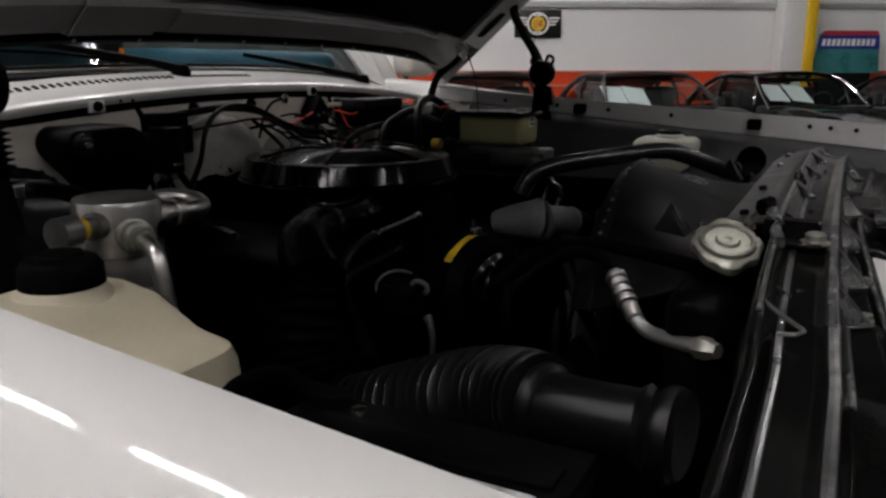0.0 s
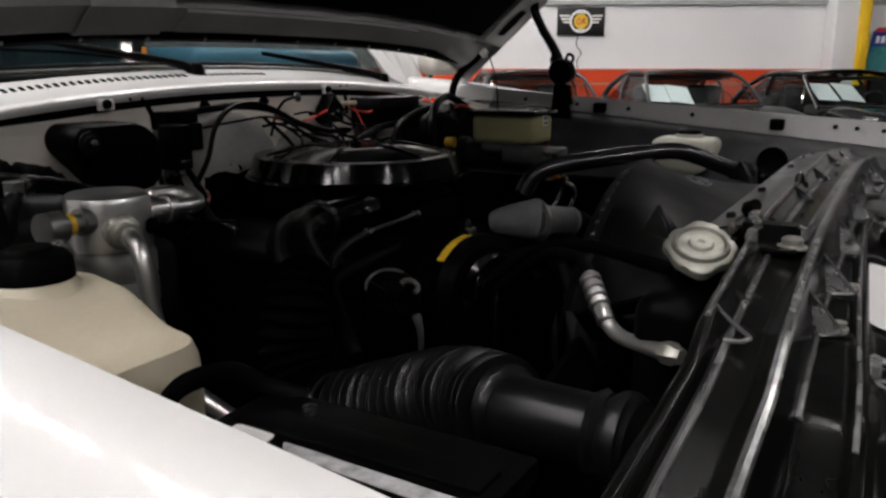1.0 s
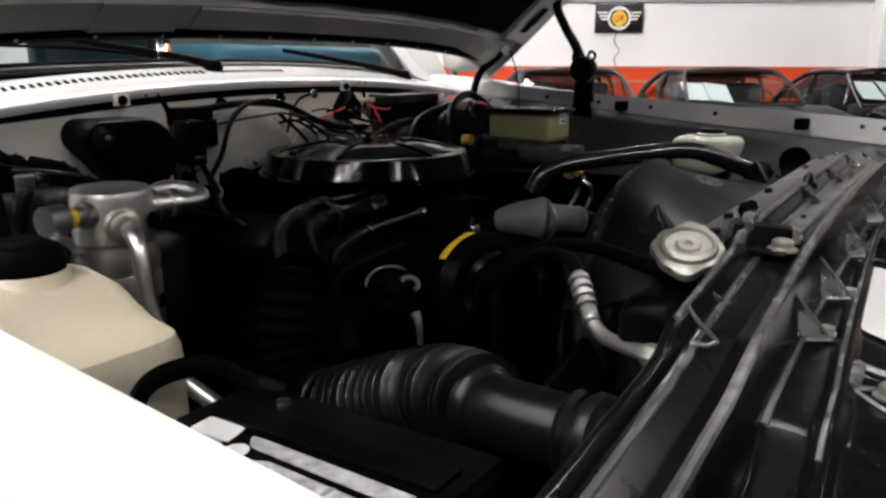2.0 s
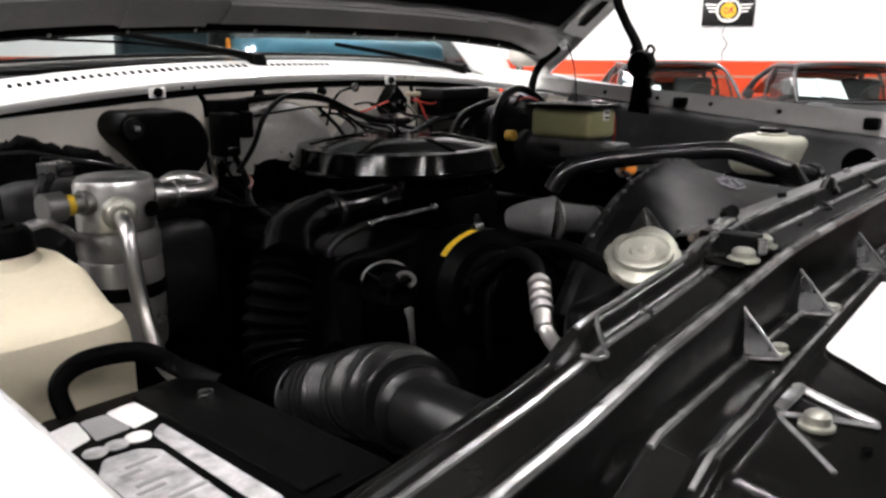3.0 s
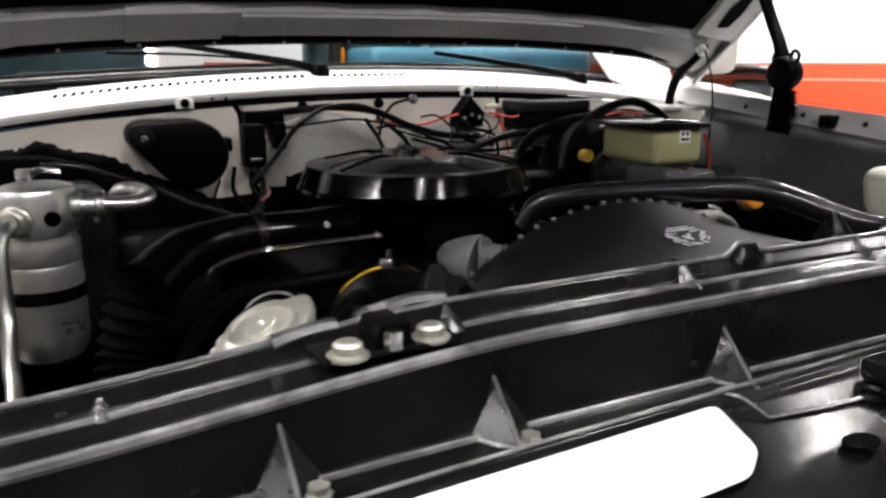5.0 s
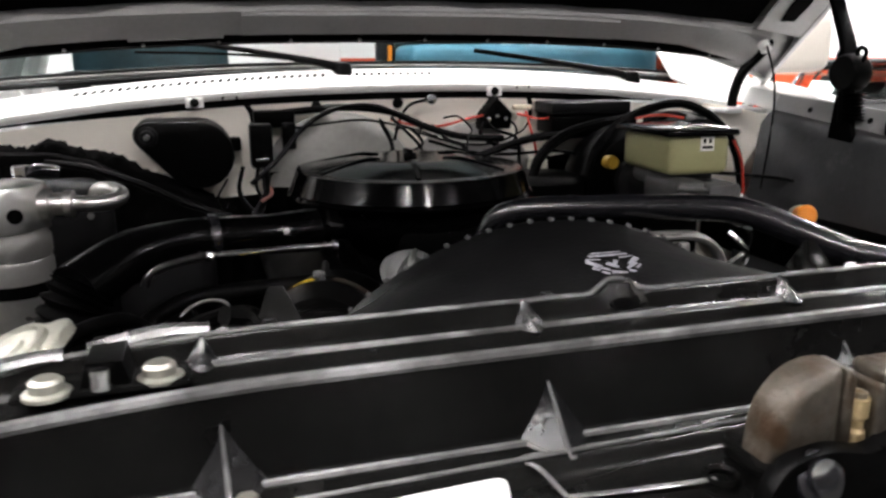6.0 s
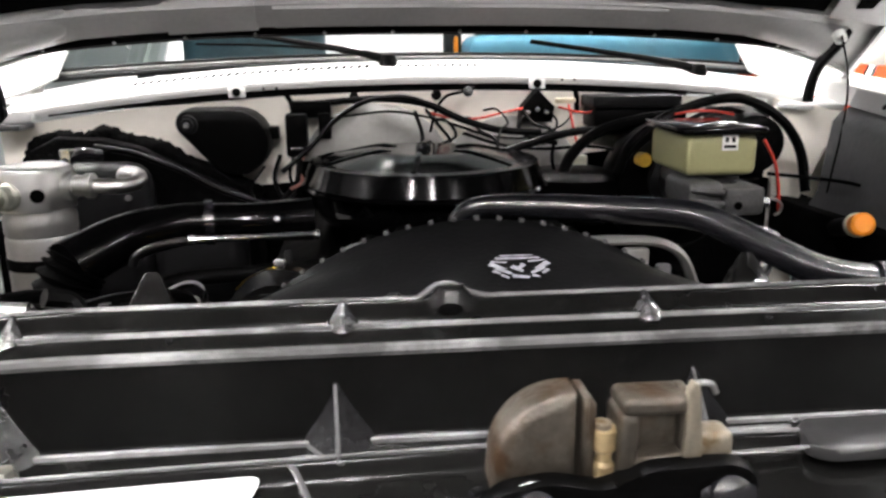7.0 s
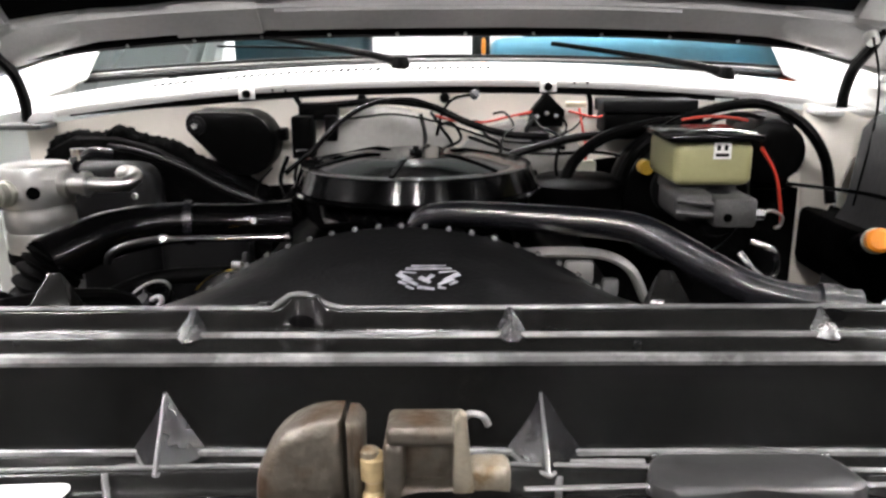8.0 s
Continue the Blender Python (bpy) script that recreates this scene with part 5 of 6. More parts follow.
# decal: a pale bird shape made of plain bars
DN = Vector((0, 0.276 - 0.11, 1.151 - 1.096)).normalized()
DM = Matrix(((1, 0, 0, -0.003), (0, DN.y, -DN.z, 0.199), (0, DN.z, DN.y, 1.1285), (0, 0, 0, 1))) @ Matrix.Scale(0.82, 4)
for x0, y0, x1, y1, w in ((-0.030, -0.004, -0.022, -0.009, 0.002), (-0.022, -0.012, -0.014, -0.018, 0.0018), (0.024, -0.010, 0.032, -0.004, 0.002), (-0.03, 0.014, -0.012, 0.012, 0.0012), (0.012, 0.013, 0.031, 0.015, 0.0012), (-0.024, 0.020, 0.026, 0.020, 0.0022), (-0.018, 0.0255, 0.020, 0.0255, 0.0012), (-0.032, 0.010, -0.016, -0.002, 0.0035), (0.034, 0.010, 0.018, -0.002, 0.0035), (-0.026, 0.001, -0.010, -0.010, 0.003), (0.028, 0.001, 0.012, -0.010, 0.003),
                          (-0.008, 0.004, 0.003, -0.006, 0.0035), (0.006, 0.008, -0.002, -0.002, 0.003), (-0.01, -0.014, 0.008, -0.018, 0.0028), (0.012, -0.014, 0.02, -0.017, 0.002)):
    d = Vector((x1 - x0, y1 - y0))
    q = Vector((-d.y, d.x)).normalized() * w
    part("decal_mark", prism([(x0 - q.x, y0 - q.y), (x1 - q.x * 0.6, y1 - q.y * 0.6), (x1 + q.x * 0.6, y1 + q.y * 0.6), (x0 + q.x, y0 + q.y)], 0.0006, DM), DECAL, shroud, "pale decal mark")
# thing behind the shroud: pale bracket
br = thing("shroud_bracket", (0.14, 0.27, 1.05), "pale grey curved bracket behind the shroud", "bracket")
part("bracket", tube([(0.08, 0.335, 1.115), (0.125, 0.335, 1.117), (0.175, 0.335, 1.114), (0.205, 0.335, 1.098), (0.222, 0.335, 1.065)], 0.0105, 8, 6, flat=0.5), CANISTER, br, "pale curved bar")
part("lug", box(0.135, 0.165, 0.322, 0.334, 1.085, 1.11, 0.004), CANISTER, br)
part("lug", box(0.175, 0.192, 0.325, 0.336, 1.07, 1.09, 0.004), GREYDUCT, br)

# shroud brackets: folded fins
for k, x in enumerate((-0.318, 0.199)):
    t = thing("shroud_clip", (x, 0.17, 1.1), "folded black steel shroud clip", "bracket", "shroud clips")
    o = bmesh.new()
    vs = [o.verts.new(p) for p in ((x - 0.024, 0.155, 1.106), (x + 0.024, 0.155, 1.106), (x + 0.014, 0.195, 1.11), (x - 0.014, 0.195, 1.11), (x - 0.006, 0.178, 1.143), (x + 0.006, 0.178, 1.143))]
    for q in ((0, 1, 5, 4), (1, 2, 5), (2, 3, 4, 5), (3, 0, 4), (0, 3, 2, 1)):
        o.faces.new([vs[i] for i in q])
    bmesh.ops.bevel(o, geom=o.edges[:], offset=0.002, segments=2, profile=0.5, affect="EDGES")
    part("fin", o, SUPPORT, t)
    part("fin_bolt", bolt((x + 0.022, 0.145, 1.112), (0, -0.5, 1), 0.005, 0.005), STEEL, t)

# radiator and cap
rad = thing("radiator", (CX, 0.12, 0.6), "black radiator behind its support with a zinc filler cap", "radiator")
part("core", box(-0.40, 0.40, 0.075, 0.13, 0.62, 1.06, 0.004), DEEP, rad)
part("tank", box(-0.56, -0.40, 0.07, 0.135, 0.62, 1.10, 0.02, 3), BLACK, rad)
part("tank", box(0.40, 0.56, 0.07, 0.135, 0.62, 1.10, 0.02, 3), BLACK, rad)
RC = aim((-0.484, 0.094, 1.116), (-0.484 - 0.40, 0.094 - 0.14, 1.116 + 0.9))
ear_axis = RC.to_3x3().inverted() @ Vector((0.96, 0.2, 0))
ear_turn = math.atan2(ear_axis.y, ear_axis.x)
part("filler_neck", lathe([(0.022, -0.03), (0.022, 0.01), (0.03, 0.014)], RC, 20), BLACK, rad, "black filler neck")
outline = []
for k in range(48):
    a = 2 * math.pi * k / 48
    ear = 0.008 * max(0, math.cos(2 * (a - ear_turn))) ** 2 + 0.0014 * math.cos(8 * a)
    outline.append(((0.0325 + ear) * math.cos(a), (0.0325 + ear) * math.sin(a)))
cap = part("cap", prism(outline, 0.008, RC @ pose(0, 0, 0.016), 0.003), ZINC, rad, "zinc plated pressure cap")
part("cap_dome", lathe([(0.027, 0.024), (0.026, 0.028), (0.023, 0.029), (0.021, 0.026), (0.012, 0.0255), (0.010, 0.028), (0.004, 0.028), (0.0, 0.025)], RC, 28), ZINC, cap)
oh = thing("overflow_hose", (-0.42, 0.2, 1.0), "thin black overflow hose from the filler neck", "hose")
part("hose", tube([(-0.475, 0.115, 1.105), (-0.43, 0.16, 1.10), (-0.37, 0.25, 1.095), (-0.33, 0.33, 1.07), (-0.34, 0.4, 1.02)], 0.008, 10), RUBBER, oh)

# bracket with two pale bolts on the support
lb = thing("cable_bracket", (-0.43, 0.03, 1.13), "black bracket clamped by two pale bolts", "bracket")
part("plate", box(-0.478, -0.382, 0.010, 0.05, 1.1345, 1.139, 0.002), SUPPORT, lb)
part("hump", prism([(-0.014, 0), (0.014, 0), (0.010, 0.015), (-0.010, 0.015)], 0.05, Matrix(((1, 0, 0, -0.428), (0, 0, 1, 0.015), (0, 1, 0, 1.138), (0, 0, 0, 1))), 0.002), BLACK, lb)
part("lever", tube([(-0.44, 0.05, 1.148), (-0.40, 0.06, 1.152), (-0.37, 0.062, 1.150)], 0.006, 8), STEEL, lb)
part("lever", tube([(-0.50, 0.045, 1.143), (-0.47, 0.05, 1.146), (-0.455, 0.052, 1.146)], 0.006, 8), STEEL, lb)
for x, y in ((-0.459, 0.016), (-0.399, 0.022)):
    part("bolt", lathe([(0.0135, 0), (0.0135, 0.002), (0.0095, 0.0035), (0.0095, 0.0085), (0.007, 0.0105), (0, 0.011)], Matrix.Translation((x, y, 1.137)), 14), ZINC, lb, "pale zinc bolt")
part("bolt", lathe([(0.006, 0), (0.006, 0.012), (0, 0.013)], Matrix.Translation((-0.43, 0.012, 1.139)), 8), STEEL, lb)
cab_ = thing("latch_cable", (-0.4, 0.07, 1.13), "rust-brown and black cables behind the support", "cable")
part("cable", tube([(-0.43, 0.075, 1.142), (-0.37, 0.085, 1.138), (-0.31, 0.08, 1.138), (-0.27, 0.09, 1.13)], 0.0035, 8), LATCHMAT, cab_)
part("cable", tube([(-0.36, 0.065, 1.158), (-0.345, 0.075, 1.15), (-0.335, 0.06, 1.13)], 0.007, 8), BLACK, cab_)

# upper radiator hose, glossy
uh = thing("upper_radiator_hose", (0.15, 0.3, 1.1), "glossy black upper radiator pipe with a sharp bend", "hose")
part("hose", tube([(-0.03, 0.485, 1.09), (-0.018, 0.47, 1.12), (0.01, 0.447, 1.134), (0.07, 0.395, 1.143), (0.14, 0.34, 1.149), (0.19, 0.30, 1.152), (0.215, 0.272, 1.147), (0.255, 0.232, 1.128), (0.285, 0.208, 1.115), (0.32, 0.197, 1.108), (0.37, 0.19, 1.105)], 0.0150, 20, 6), SATIN, uh, "satin black pipe")
part("clamp", tube([(0.335, 0.193, 1.107), (0.345, 0.192, 1.106), (0.352, 0.192, 1.106)], 0.0185, 16, 3), SATIN, uh)

# silver refrigerant fitting by the support
rf = thing("refrigerant_pipe", (-0.58, 0.14, 1.05), "bright aluminium refrigerant pipe with a ribbed ferrule", "pipe")
FM = aim((-0.492, 0.199, 1.094), (-0.529, 0.167, 1.061))
prof = [(0.0075, 0.0)]
for k in range(4):
    h = 0.003 + 0.0105 * k
    prof += [(0.0084, h), (0.0109, h + 0.0018), (0.0112, h + 0.004), (0.0109, h + 0.0065), (0.0084, h + 0.0085)]
part("ferrule", lathe(prof + [(0.0088, 0.046), (0.0088, 0.060), (0.007, 0.062)], FM, 20), ALU, rf, "ribbed aluminium ferrule")
part("pipe", tube([(-0.527, 0.169, 1.063), (-0.532, 0.159, 1.055), (-0.540, 0.146, 1.051), (-0.556, 0.119, 1.052), (-0.571, 0.095, 1.055)], 0.0072, 14), CANISTER, rf, "pale aluminium pipe")
part("nut", lathe([(0.0100, 0), (0.0108, 0.003), (0.0108, 0.014), (0.0085, 0.017), (0.007, 0.024), (0, 0.024)], aim((-0.567, 0.101, 1.0545), (-0.590, 0.064, 1.059)), 6), ZINC, rf, "dull zinc flare nut")
part("rubber_hose", tube([(-0.492, 0.199, 1.094), (-0.475, 0.217, 1.105), (-0.44, 0.27, 1.095), (-0.41, 0.34, 1.04)], 0.007, 12), RUBBER, rf)

# accumulator
AP = Vector((-0.633, 0.755, 0.9))
accu = thing("accumulator", AP, "silver aluminium air conditioning accumulator canister", "accumulator")
part("canister", lathe([(0.0, 0.015), (0.04, 0.015), (0.05, 0.03), (0.052, 0.05), (0.052, 0.145), (0.050, 0.15), (0.052, 0.156), (0.052, 0.178), (0.049, 0.184), (0.049, 0.19)], Matrix.Translation(AP), 40), CANISTER, accu, "pale satin aluminium canister")
part("band", lathe([(0.0535, 0.10), (0.054, 0.102), (0.054, 0.116), (0.0535, 0.118)], Matrix.Translation(AP), 40), RUBBER, accu, "black rubber strap")
head = []
for k in range(40):
    a = 2 * math.pi * k / 40
    r = 0.053 - 0.006 * max(0, math.cos(2 * (a + 0.55))) ** 3
    head.append((r * math.cos(a), r * math.sin(a)))
part("head", prism(head, 0.064, Matrix.Translation(AP + Vector((0, 0, 0.19))), 0.008), ALU, accu, "machined aluminium head")
part("port", lathe([(0.022, 0), (0.022, 0.012), (0.016, 0.014), (0.016, 0.03), (0.019, 0.032), (0.019, 0.042), (0.011, 0.044), (0.0, 0.044)], aim(AP + Vector((0.045, -0.005, 0.222)), AP + Vector((0.2, -0.02, 0.222))), 18), ALU, accu)
part("elbow_pipe", tube([AP + Vector((0.085, -0.008, 0.222)), AP + Vector((0.115, -0.008, 0.220)), AP + Vector((0.138, 0.0, 0.221)), AP + Vector((0.147, 0.02, 0.226)), AP + Vector((0.135, 0.045, 0.230)), AP + Vector((0.112, 0.06, 0.228)), AP + Vector((0.10, 0.10, 0.20))], 0.0112, 14), ALU, accu, "bent aluminium pipe")
part("side_port", lathe([(0.016, 0), (0.016, 0.012), (0.012, 0.013), (0.012, 0.035), (0.018, 0.036), (0.018, 0.06), (0.0, 0.061)], aim(AP + Vector((-0.042, -0.02, 0.228)), AP + Vector((-0.2, -0.035, 0.228))), 16), GREYPIPE, accu)
part("side_collar", lathe([(0.0128, 0.024), (0.0128, 0.034), (0.0, 0.034)], aim(AP + Vector((-0.042, -0.02, 0.228)), AP + Vector((-0.2, -0.035, 0.228))), 14), YELLOW, accu, "yellow collar")
part("front_port", lathe([(0.020, 0), (0.021, 0.008), (0.018, 0.010), (0.018, 0.022), (0.014, 0.024), (0.014, 0.034), (0.0, 0.034)], aim(AP + Vector((-0.02, -0.046, 0.215)), AP + Vector((-0.08, -0.2, 0.215))), 16), ZINC, accu, "dull zinc front fitting")
part("down_pipe", tube([AP + Vector((-0.031, -0.075, 0.215)), AP + Vector((-0.039, -0.098, 0.205)), AP + Vector((-0.042, -0.11, 0.18)), AP + Vector((-0.042, -0.125, 0.11)), AP + Vector((-0.043, -0.16, 0.06)), AP + Vector((-0.041, -0.19, 0.045)), AP + Vector((-0.04, -0.235, 0.03))], 0.0098, 14), ALU, accu, "bent aluminium down pipe")
part("end_nut", lathe([(0.012, 0), (0.0135, 0.003), (0.0135, 0.016), (0.010, 0.02), (0.010, 0.05), (0, 0.05)], aim(AP + Vector((-0.04, -0.228, 0.032)), AP + Vector((-0.036, -0.31, -0.01))), 6), ZINC, accu, "dull zinc nut")
part("socket", lathe([(0.010, 0.0), (0.010, 0.003), (0.006, 0.0035), (0, 0.001)], aim(AP + Vector((0.02, -0.0505, 0.215)), AP + Vector((0.08, -0.3, 0.215))), 14), DEEP, accu)

# cream washer bottle by the passenger fender
wb = thing("washer_bottle", (-0.84, 0.52, 0.85), "cream plastic washer bottle with a black screw cap", "bottle")
def bottle_ring(k, z):
    """One level of the moulded tank: a squarish ring shrunk by k; z is a height or, above 1, an amount below its domed top."""
    out = []
    for j in range(44):
        a = 2 * math.pi * j / 44
        c, n = math.cos(a), math.sin(a)
        x = -0.852 + 0.077 * k * math.copysign(abs(c) ** 0.42, c)
        y = 0.535 + 0.108 * k * math.copysign(abs(n) ** 0.42, n)
        u = min(1.0, max(0.0, (y - 0.475) / 0.085))
        top = 1.079 + 0.034 * u * u * (3 - 2 * u)
        out.append((x, y, top - (z - 2.0) if z > 1.5 else z))
    return out


levels = [bottle_ring(k, z) for k, z in ((0.93, 0.862), (1.0, 0.885), (1.0, 0.96), (0.985, 0.97), (0.985, 0.976), (1.0, 0.985), (1.0, 2.035), (0.985, 2.018), (0.94, 2.006), (0.86, 2.001), (0.7, 2.0), (0.5, 2.0), (0.3, 2.0), (0.1, 2.0), (0.001, 2.0))]
o = sheet([r + r[:1] for r in levels])
bmesh.ops.remove_doubles(o, verts=o.verts[:], dist=0.0004)
part("tank", o, CREAM, wb)
part("neck", lathe([(0.048, -0.010), (0.037, 0.002), (0.030, 0.012)], Matrix.Translation((-0.840, 0.584, 1.114)), 28), CREAM, wb)
part("cap", lathe([(0.033, 0.006), (0.035, 0.008), (0.034, 0.024), (0.029, 0.031), (0.020, 0.033), (0.018, 0.036), (0.0, 0.037)], Matrix.Translation((-0.840, 0.584, 1.112)), 32), RUBBER, wb, "black screw cap")
part("hose", tube([(-0.81, 0.6, 1.135), (-0.76, 0.66, 1.125), (-0.70, 0.74, 1.09), (-0.68, 0.82, 1.06)], 0.006, 8), STEEL, wb)

# battery
bt = thing("battery", (-0.85, 0.26, 0.85), "black car battery with white printed labels", "battery")
part("case", box(-0.945, -0.765, 0.135, 0.375, 0.85, 1.018, 0.008, 2), BLACK, bt)
part("cover", box(-0.948, -0.762, 0.132, 0.378, 1.014, 1.034, 0.006, 2), BLACK, bt)
def flat_label(name, pts, z, material, label=""):
    return part(name, prism(fillet(pts + pts[:1], 0.004, 2)[:-1], 0.0008, Matrix.Translation((0, 0, z))), material, bt, label)


flat_label("label", [(-0.912, 0.308), (-0.885, 0.318), (-0.880, 0.354), (-0.906, 0.348)], 1.0341, PAPER, "white printed label")
flat_label("label", [(-0.856, 0.310), (-0.833, 0.315), (-0.833, 0.353), (-0.858, 0.351)], 1.0341, PAPER, "white printed label")
flat_label("label", [(-0.884, 0.312), (-0.857, 0.312), (-0.859, 0.348), (-0.879, 0.350)], 1.0341, GREYPRINT, "faded grey label")
flat_label("label", [(-0.912, 0.150), (-0.866, 0.150), (-0.860, 0.266), (-0.870, 0.279), (-0.894, 0.282), (-0.906, 0.264)], 1.0341, SMUDGE, "white printed label")
flat_label("label", [(-0.858, 0.150), (-0.842, 0.150), (-0.838, 0.303), (-0.852, 0.292)], 1.0341, SMUDGE, "smudged grey label strip")
for x, w in ((-0.893, 0.0085), (-0.877, 0.0085), (-0.861, 0.0095)):
    part("symbol", lathe([(w, 0), (w, 0.0008), (0, 0.0008)], Matrix.Translation((x, 0.2955, 1.0341)), 16), PAPER if x > -0.87 else SMUDGE, bt)
rnd3 = random.Random(2)
for k in range(13):
    y = 0.156 + k * 0.0092
    x = -0.902 + rnd3.uniform(0, 0.012)
    part("print_bar", box(x, x + rnd3.uniform(0.012, 0.028), y, y + rnd3.uniform(0.0025, 0.005), 1.0349, 1.0354), GREYPRINT if k % 3 else SMUDGE, bt)
part("cell_cover", box(-0.832, -0.800, 0.145, 0.36, 1.033, 1.0375, 0.002), BLACK, bt)
part("cell_cover", box(-0.945, -0.93, 0.155, 0.36, 1.033, 1.038, 0.003), BLACK, bt)
part("clamp_bolt", lathe([(0.007, 0), (0.006, 0.006), (0, 0.007)], Matrix.Translation((-0.79, 0.318, 1.034)), 10), STEEL, bt)
part("handle", tube([(-0.878, 0.366, 1.026), (-0.880, 0.378, 1.054), (-0.862, 0.384, 1.066), (-0.83, 0.386, 1.066), (-0.80, 0.384, 1.058), (-0.778, 0.372, 1.040), (-0.762, 0.345, 1.030)], 0.0085, 10, 8, flat=0.55), RUBBER, bt, "black carrying strap")
part("tray", box(-0.955, -0.75, 0.12, 0.39, 0.835, 0.852, 0.004), SUPPORT, bt)

# heater box, blower motor
hb = thing("heater_box", (-0.55, 1.03, 0.75), "black heater box sealed to the firewall with foam", "heater box")
XZ = Matrix(((1, 0, 0, 0), (0, 0, -1, 1.096), (0, 1, 0, 0), (0, 0, 0, 1)))
part("case", prism([(-0.75, 0.8), (-0.33, 0.8), (-0.33, 1.03), (-0.38, 1.06), (-0.47, 1.10), (-0.55, 1.145), (-0.62, 1.162), (-0.70, 1.165), (-0.75, 1.14)], 0.07, XZ, 0.012), FOAM, hb)
rag = tube([(-0.75, 1.05, 1.02), (-0.755, 1.06, 1.12), (-0.715, 1.065, 1.155), (-0.66, 1.06, 1.152), (-0.62, 1.065, 1.163), (-0.57, 1.06, 1.145), (-0.52, 1.06, 1.135), (-0.46, 1.06, 1.10), (-0.40, 1.06, 1.075), (-0.34, 1.06, 1.04)], 0.017, 9, 9)
rnd2 = random.Random(9)
for v in rag.verts:
    v.co += Vector((rnd2.uniform(-0.004, 0.004), rnd2.uniform(-0.004, 0.004), rnd2.uniform(-0.003, 0.006)))
part("seal", rag, FOAM, hb, "ragged black foam seal", smooth=80)
part("evaporator_cover", box(-0.71, -0.52, 0.92, 1.03, 0.84, 1.125, 0.045, 4), DARKGREY, hb)
part("lower_cover", box(-0.53, -0.36, 0.94, 1.03, 0.84, 1.03, 0.03, 3), DARKGREY, hb)
part("cover_screw", bolt((-0.55, 0.925, 1.07), (0, -1, 0), 0.006, 0.005), GREYPIPE, hb)
part("line_elbow", tube([(-0.655, 0.94, 1.05), (-0.655, 0.92, 1.12), (-0.63, 0.93, 1.145), (-0.60, 0.96, 1.14)], 0.011, 10), SATIN, hb)
part("line_nut", lathe([(0.014, 0), (0.014, 0.02), (0, 0.02)], Matrix.Translation((-0.643, 0.925, 1.135)), 6), STEEL, hb)
blo = thing("blower_motor", (-0.42, 1.04, 1.15), "black cylindrical blower motor on the firewall", "blower motor")
def drop_outline(c0, r0, c1, r1, n=14):
    """The belt line round two circles in the plane of the firewall."""
    d = Vector(c1) - Vector(c0)
    base, off = math.atan2(d.y, d.x), math.acos((r0 - r1) / d.length)
    big = [(c1[0] + r1 * math.cos(base + off - 2 * off * k / n), c1[1] + r1 * math.sin(base + off - 2 * off * k / n)) for k in range(n + 1)]
    span = 2 * math.pi - 2 * off
    small = [(c0[0] + r0 * math.cos(base - off - span * k / n), c0[1] + r0 * math.sin(base - off - span * k / n)) for k in range(n + 1)]
    return (big + small)[::-1]


part("housing", prism(drop_outline((-0.458, 1.186), 0.026, (-0.376, 1.150), 0.062), 0.074, Matrix(((1, 0, 0, 0), (0, 0, -1, 1.094), (0, 1, 0, 0), (0, 0, 0, 1))), 0.012), BLACK, blo, "smooth black motor shell")
part("terminal", lathe([(0.018, 0), (0.0175, 0.005), (0.012, 0.0065), (0.011, 0.010), (0, 0.010)], aim((-0.459, 1.021, 1.185), (-0.47, 0.9, 1.186)), 18), DARKGREY, blo, "round terminal boss")
part("terminal_nut", lathe([(0.007, 0), (0.006, 0.006), (0, 0.007)], aim((-0.459, 1.012, 1.185), (-0.47, 0.9, 1.186)), 8), STEEL, blo)
part("housing_tab", box(-0.320, -0.300, 1.06, 1.09, 1.15, 1.175, 0.004), BLACK, blo)

# relay, connectors and wiring on the firewall
rl = thing("relay", (-0.25, 1.06, 1.15), "black relay with a mounting plate on the firewall", "relay")
part("plate", box(-0.275, -0.20, 1.06, 1.095, 1.19, 1.222, 0.003), BLACK, rl)
part("body", box(-0.285, -0.245, 1.03, 1.075, 1.12, 1.20, 0.005), BLACK, rl)
part("body", box(-0.225, -0.20, 1.05, 1.085, 1.15, 1.20, 0.004), BLACK, rl)
part("terminal", box(-0.277, -0.253, 1.026, 1.031, 1.132, 1.139, 0.001), STEEL, rl)
rl2 = thing("firewall_connector", (0.2, 1.05, 1.2), "black wiring connector block with steel terminals", "connector")
part("block", prism([(-0.035, -0.03), (0.03, -0.03), (0.035, 0.0), (0.0, 0.035), (-0.03, 0.0)], 0.035, Matrix(((1, 0, 0, 0.20), (0, 0, -1, 1.09), (0, 1, 0, 1.205), (0, 0, 0, 1))), 0.004), BLACK, rl2)
for k in range(3):
    part("terminal", lathe([(0.005, 0), (0.005, 0.01), (0, 0.011)], aim((0.18 + 0.018 * k, 1.056, 1.195 + 0.006 * (k % 2)), (0.18 + 0.018 * k, 0.9, 1.2)), 8), STEEL, rl2)
bx = thing("control_box", (0.38, 1.03, 1.2), "black plastic control box under the cowl", "box")
part("lid", box(0.295, 0.47, 1.0, 1.09, 1.205, 1.228, 0.004), DARKGREY, bx)
part("case", box(0.30, 0.485, 1.01, 1.09, 1.165, 1.206, 0.006), BLACK, bx)
pin = thing("ground_strap", (0.05, 1.05, 1.22), "thin black wire ending in a steel eye", "wire")
part("wire", tube([(-0.01, 1.06, 1.16), (0.0, 1.055, 1.2), (0.02, 1.05, 1.228), (0.055, 1.05, 1.237)], 0.003, 8), BLACK, pin)
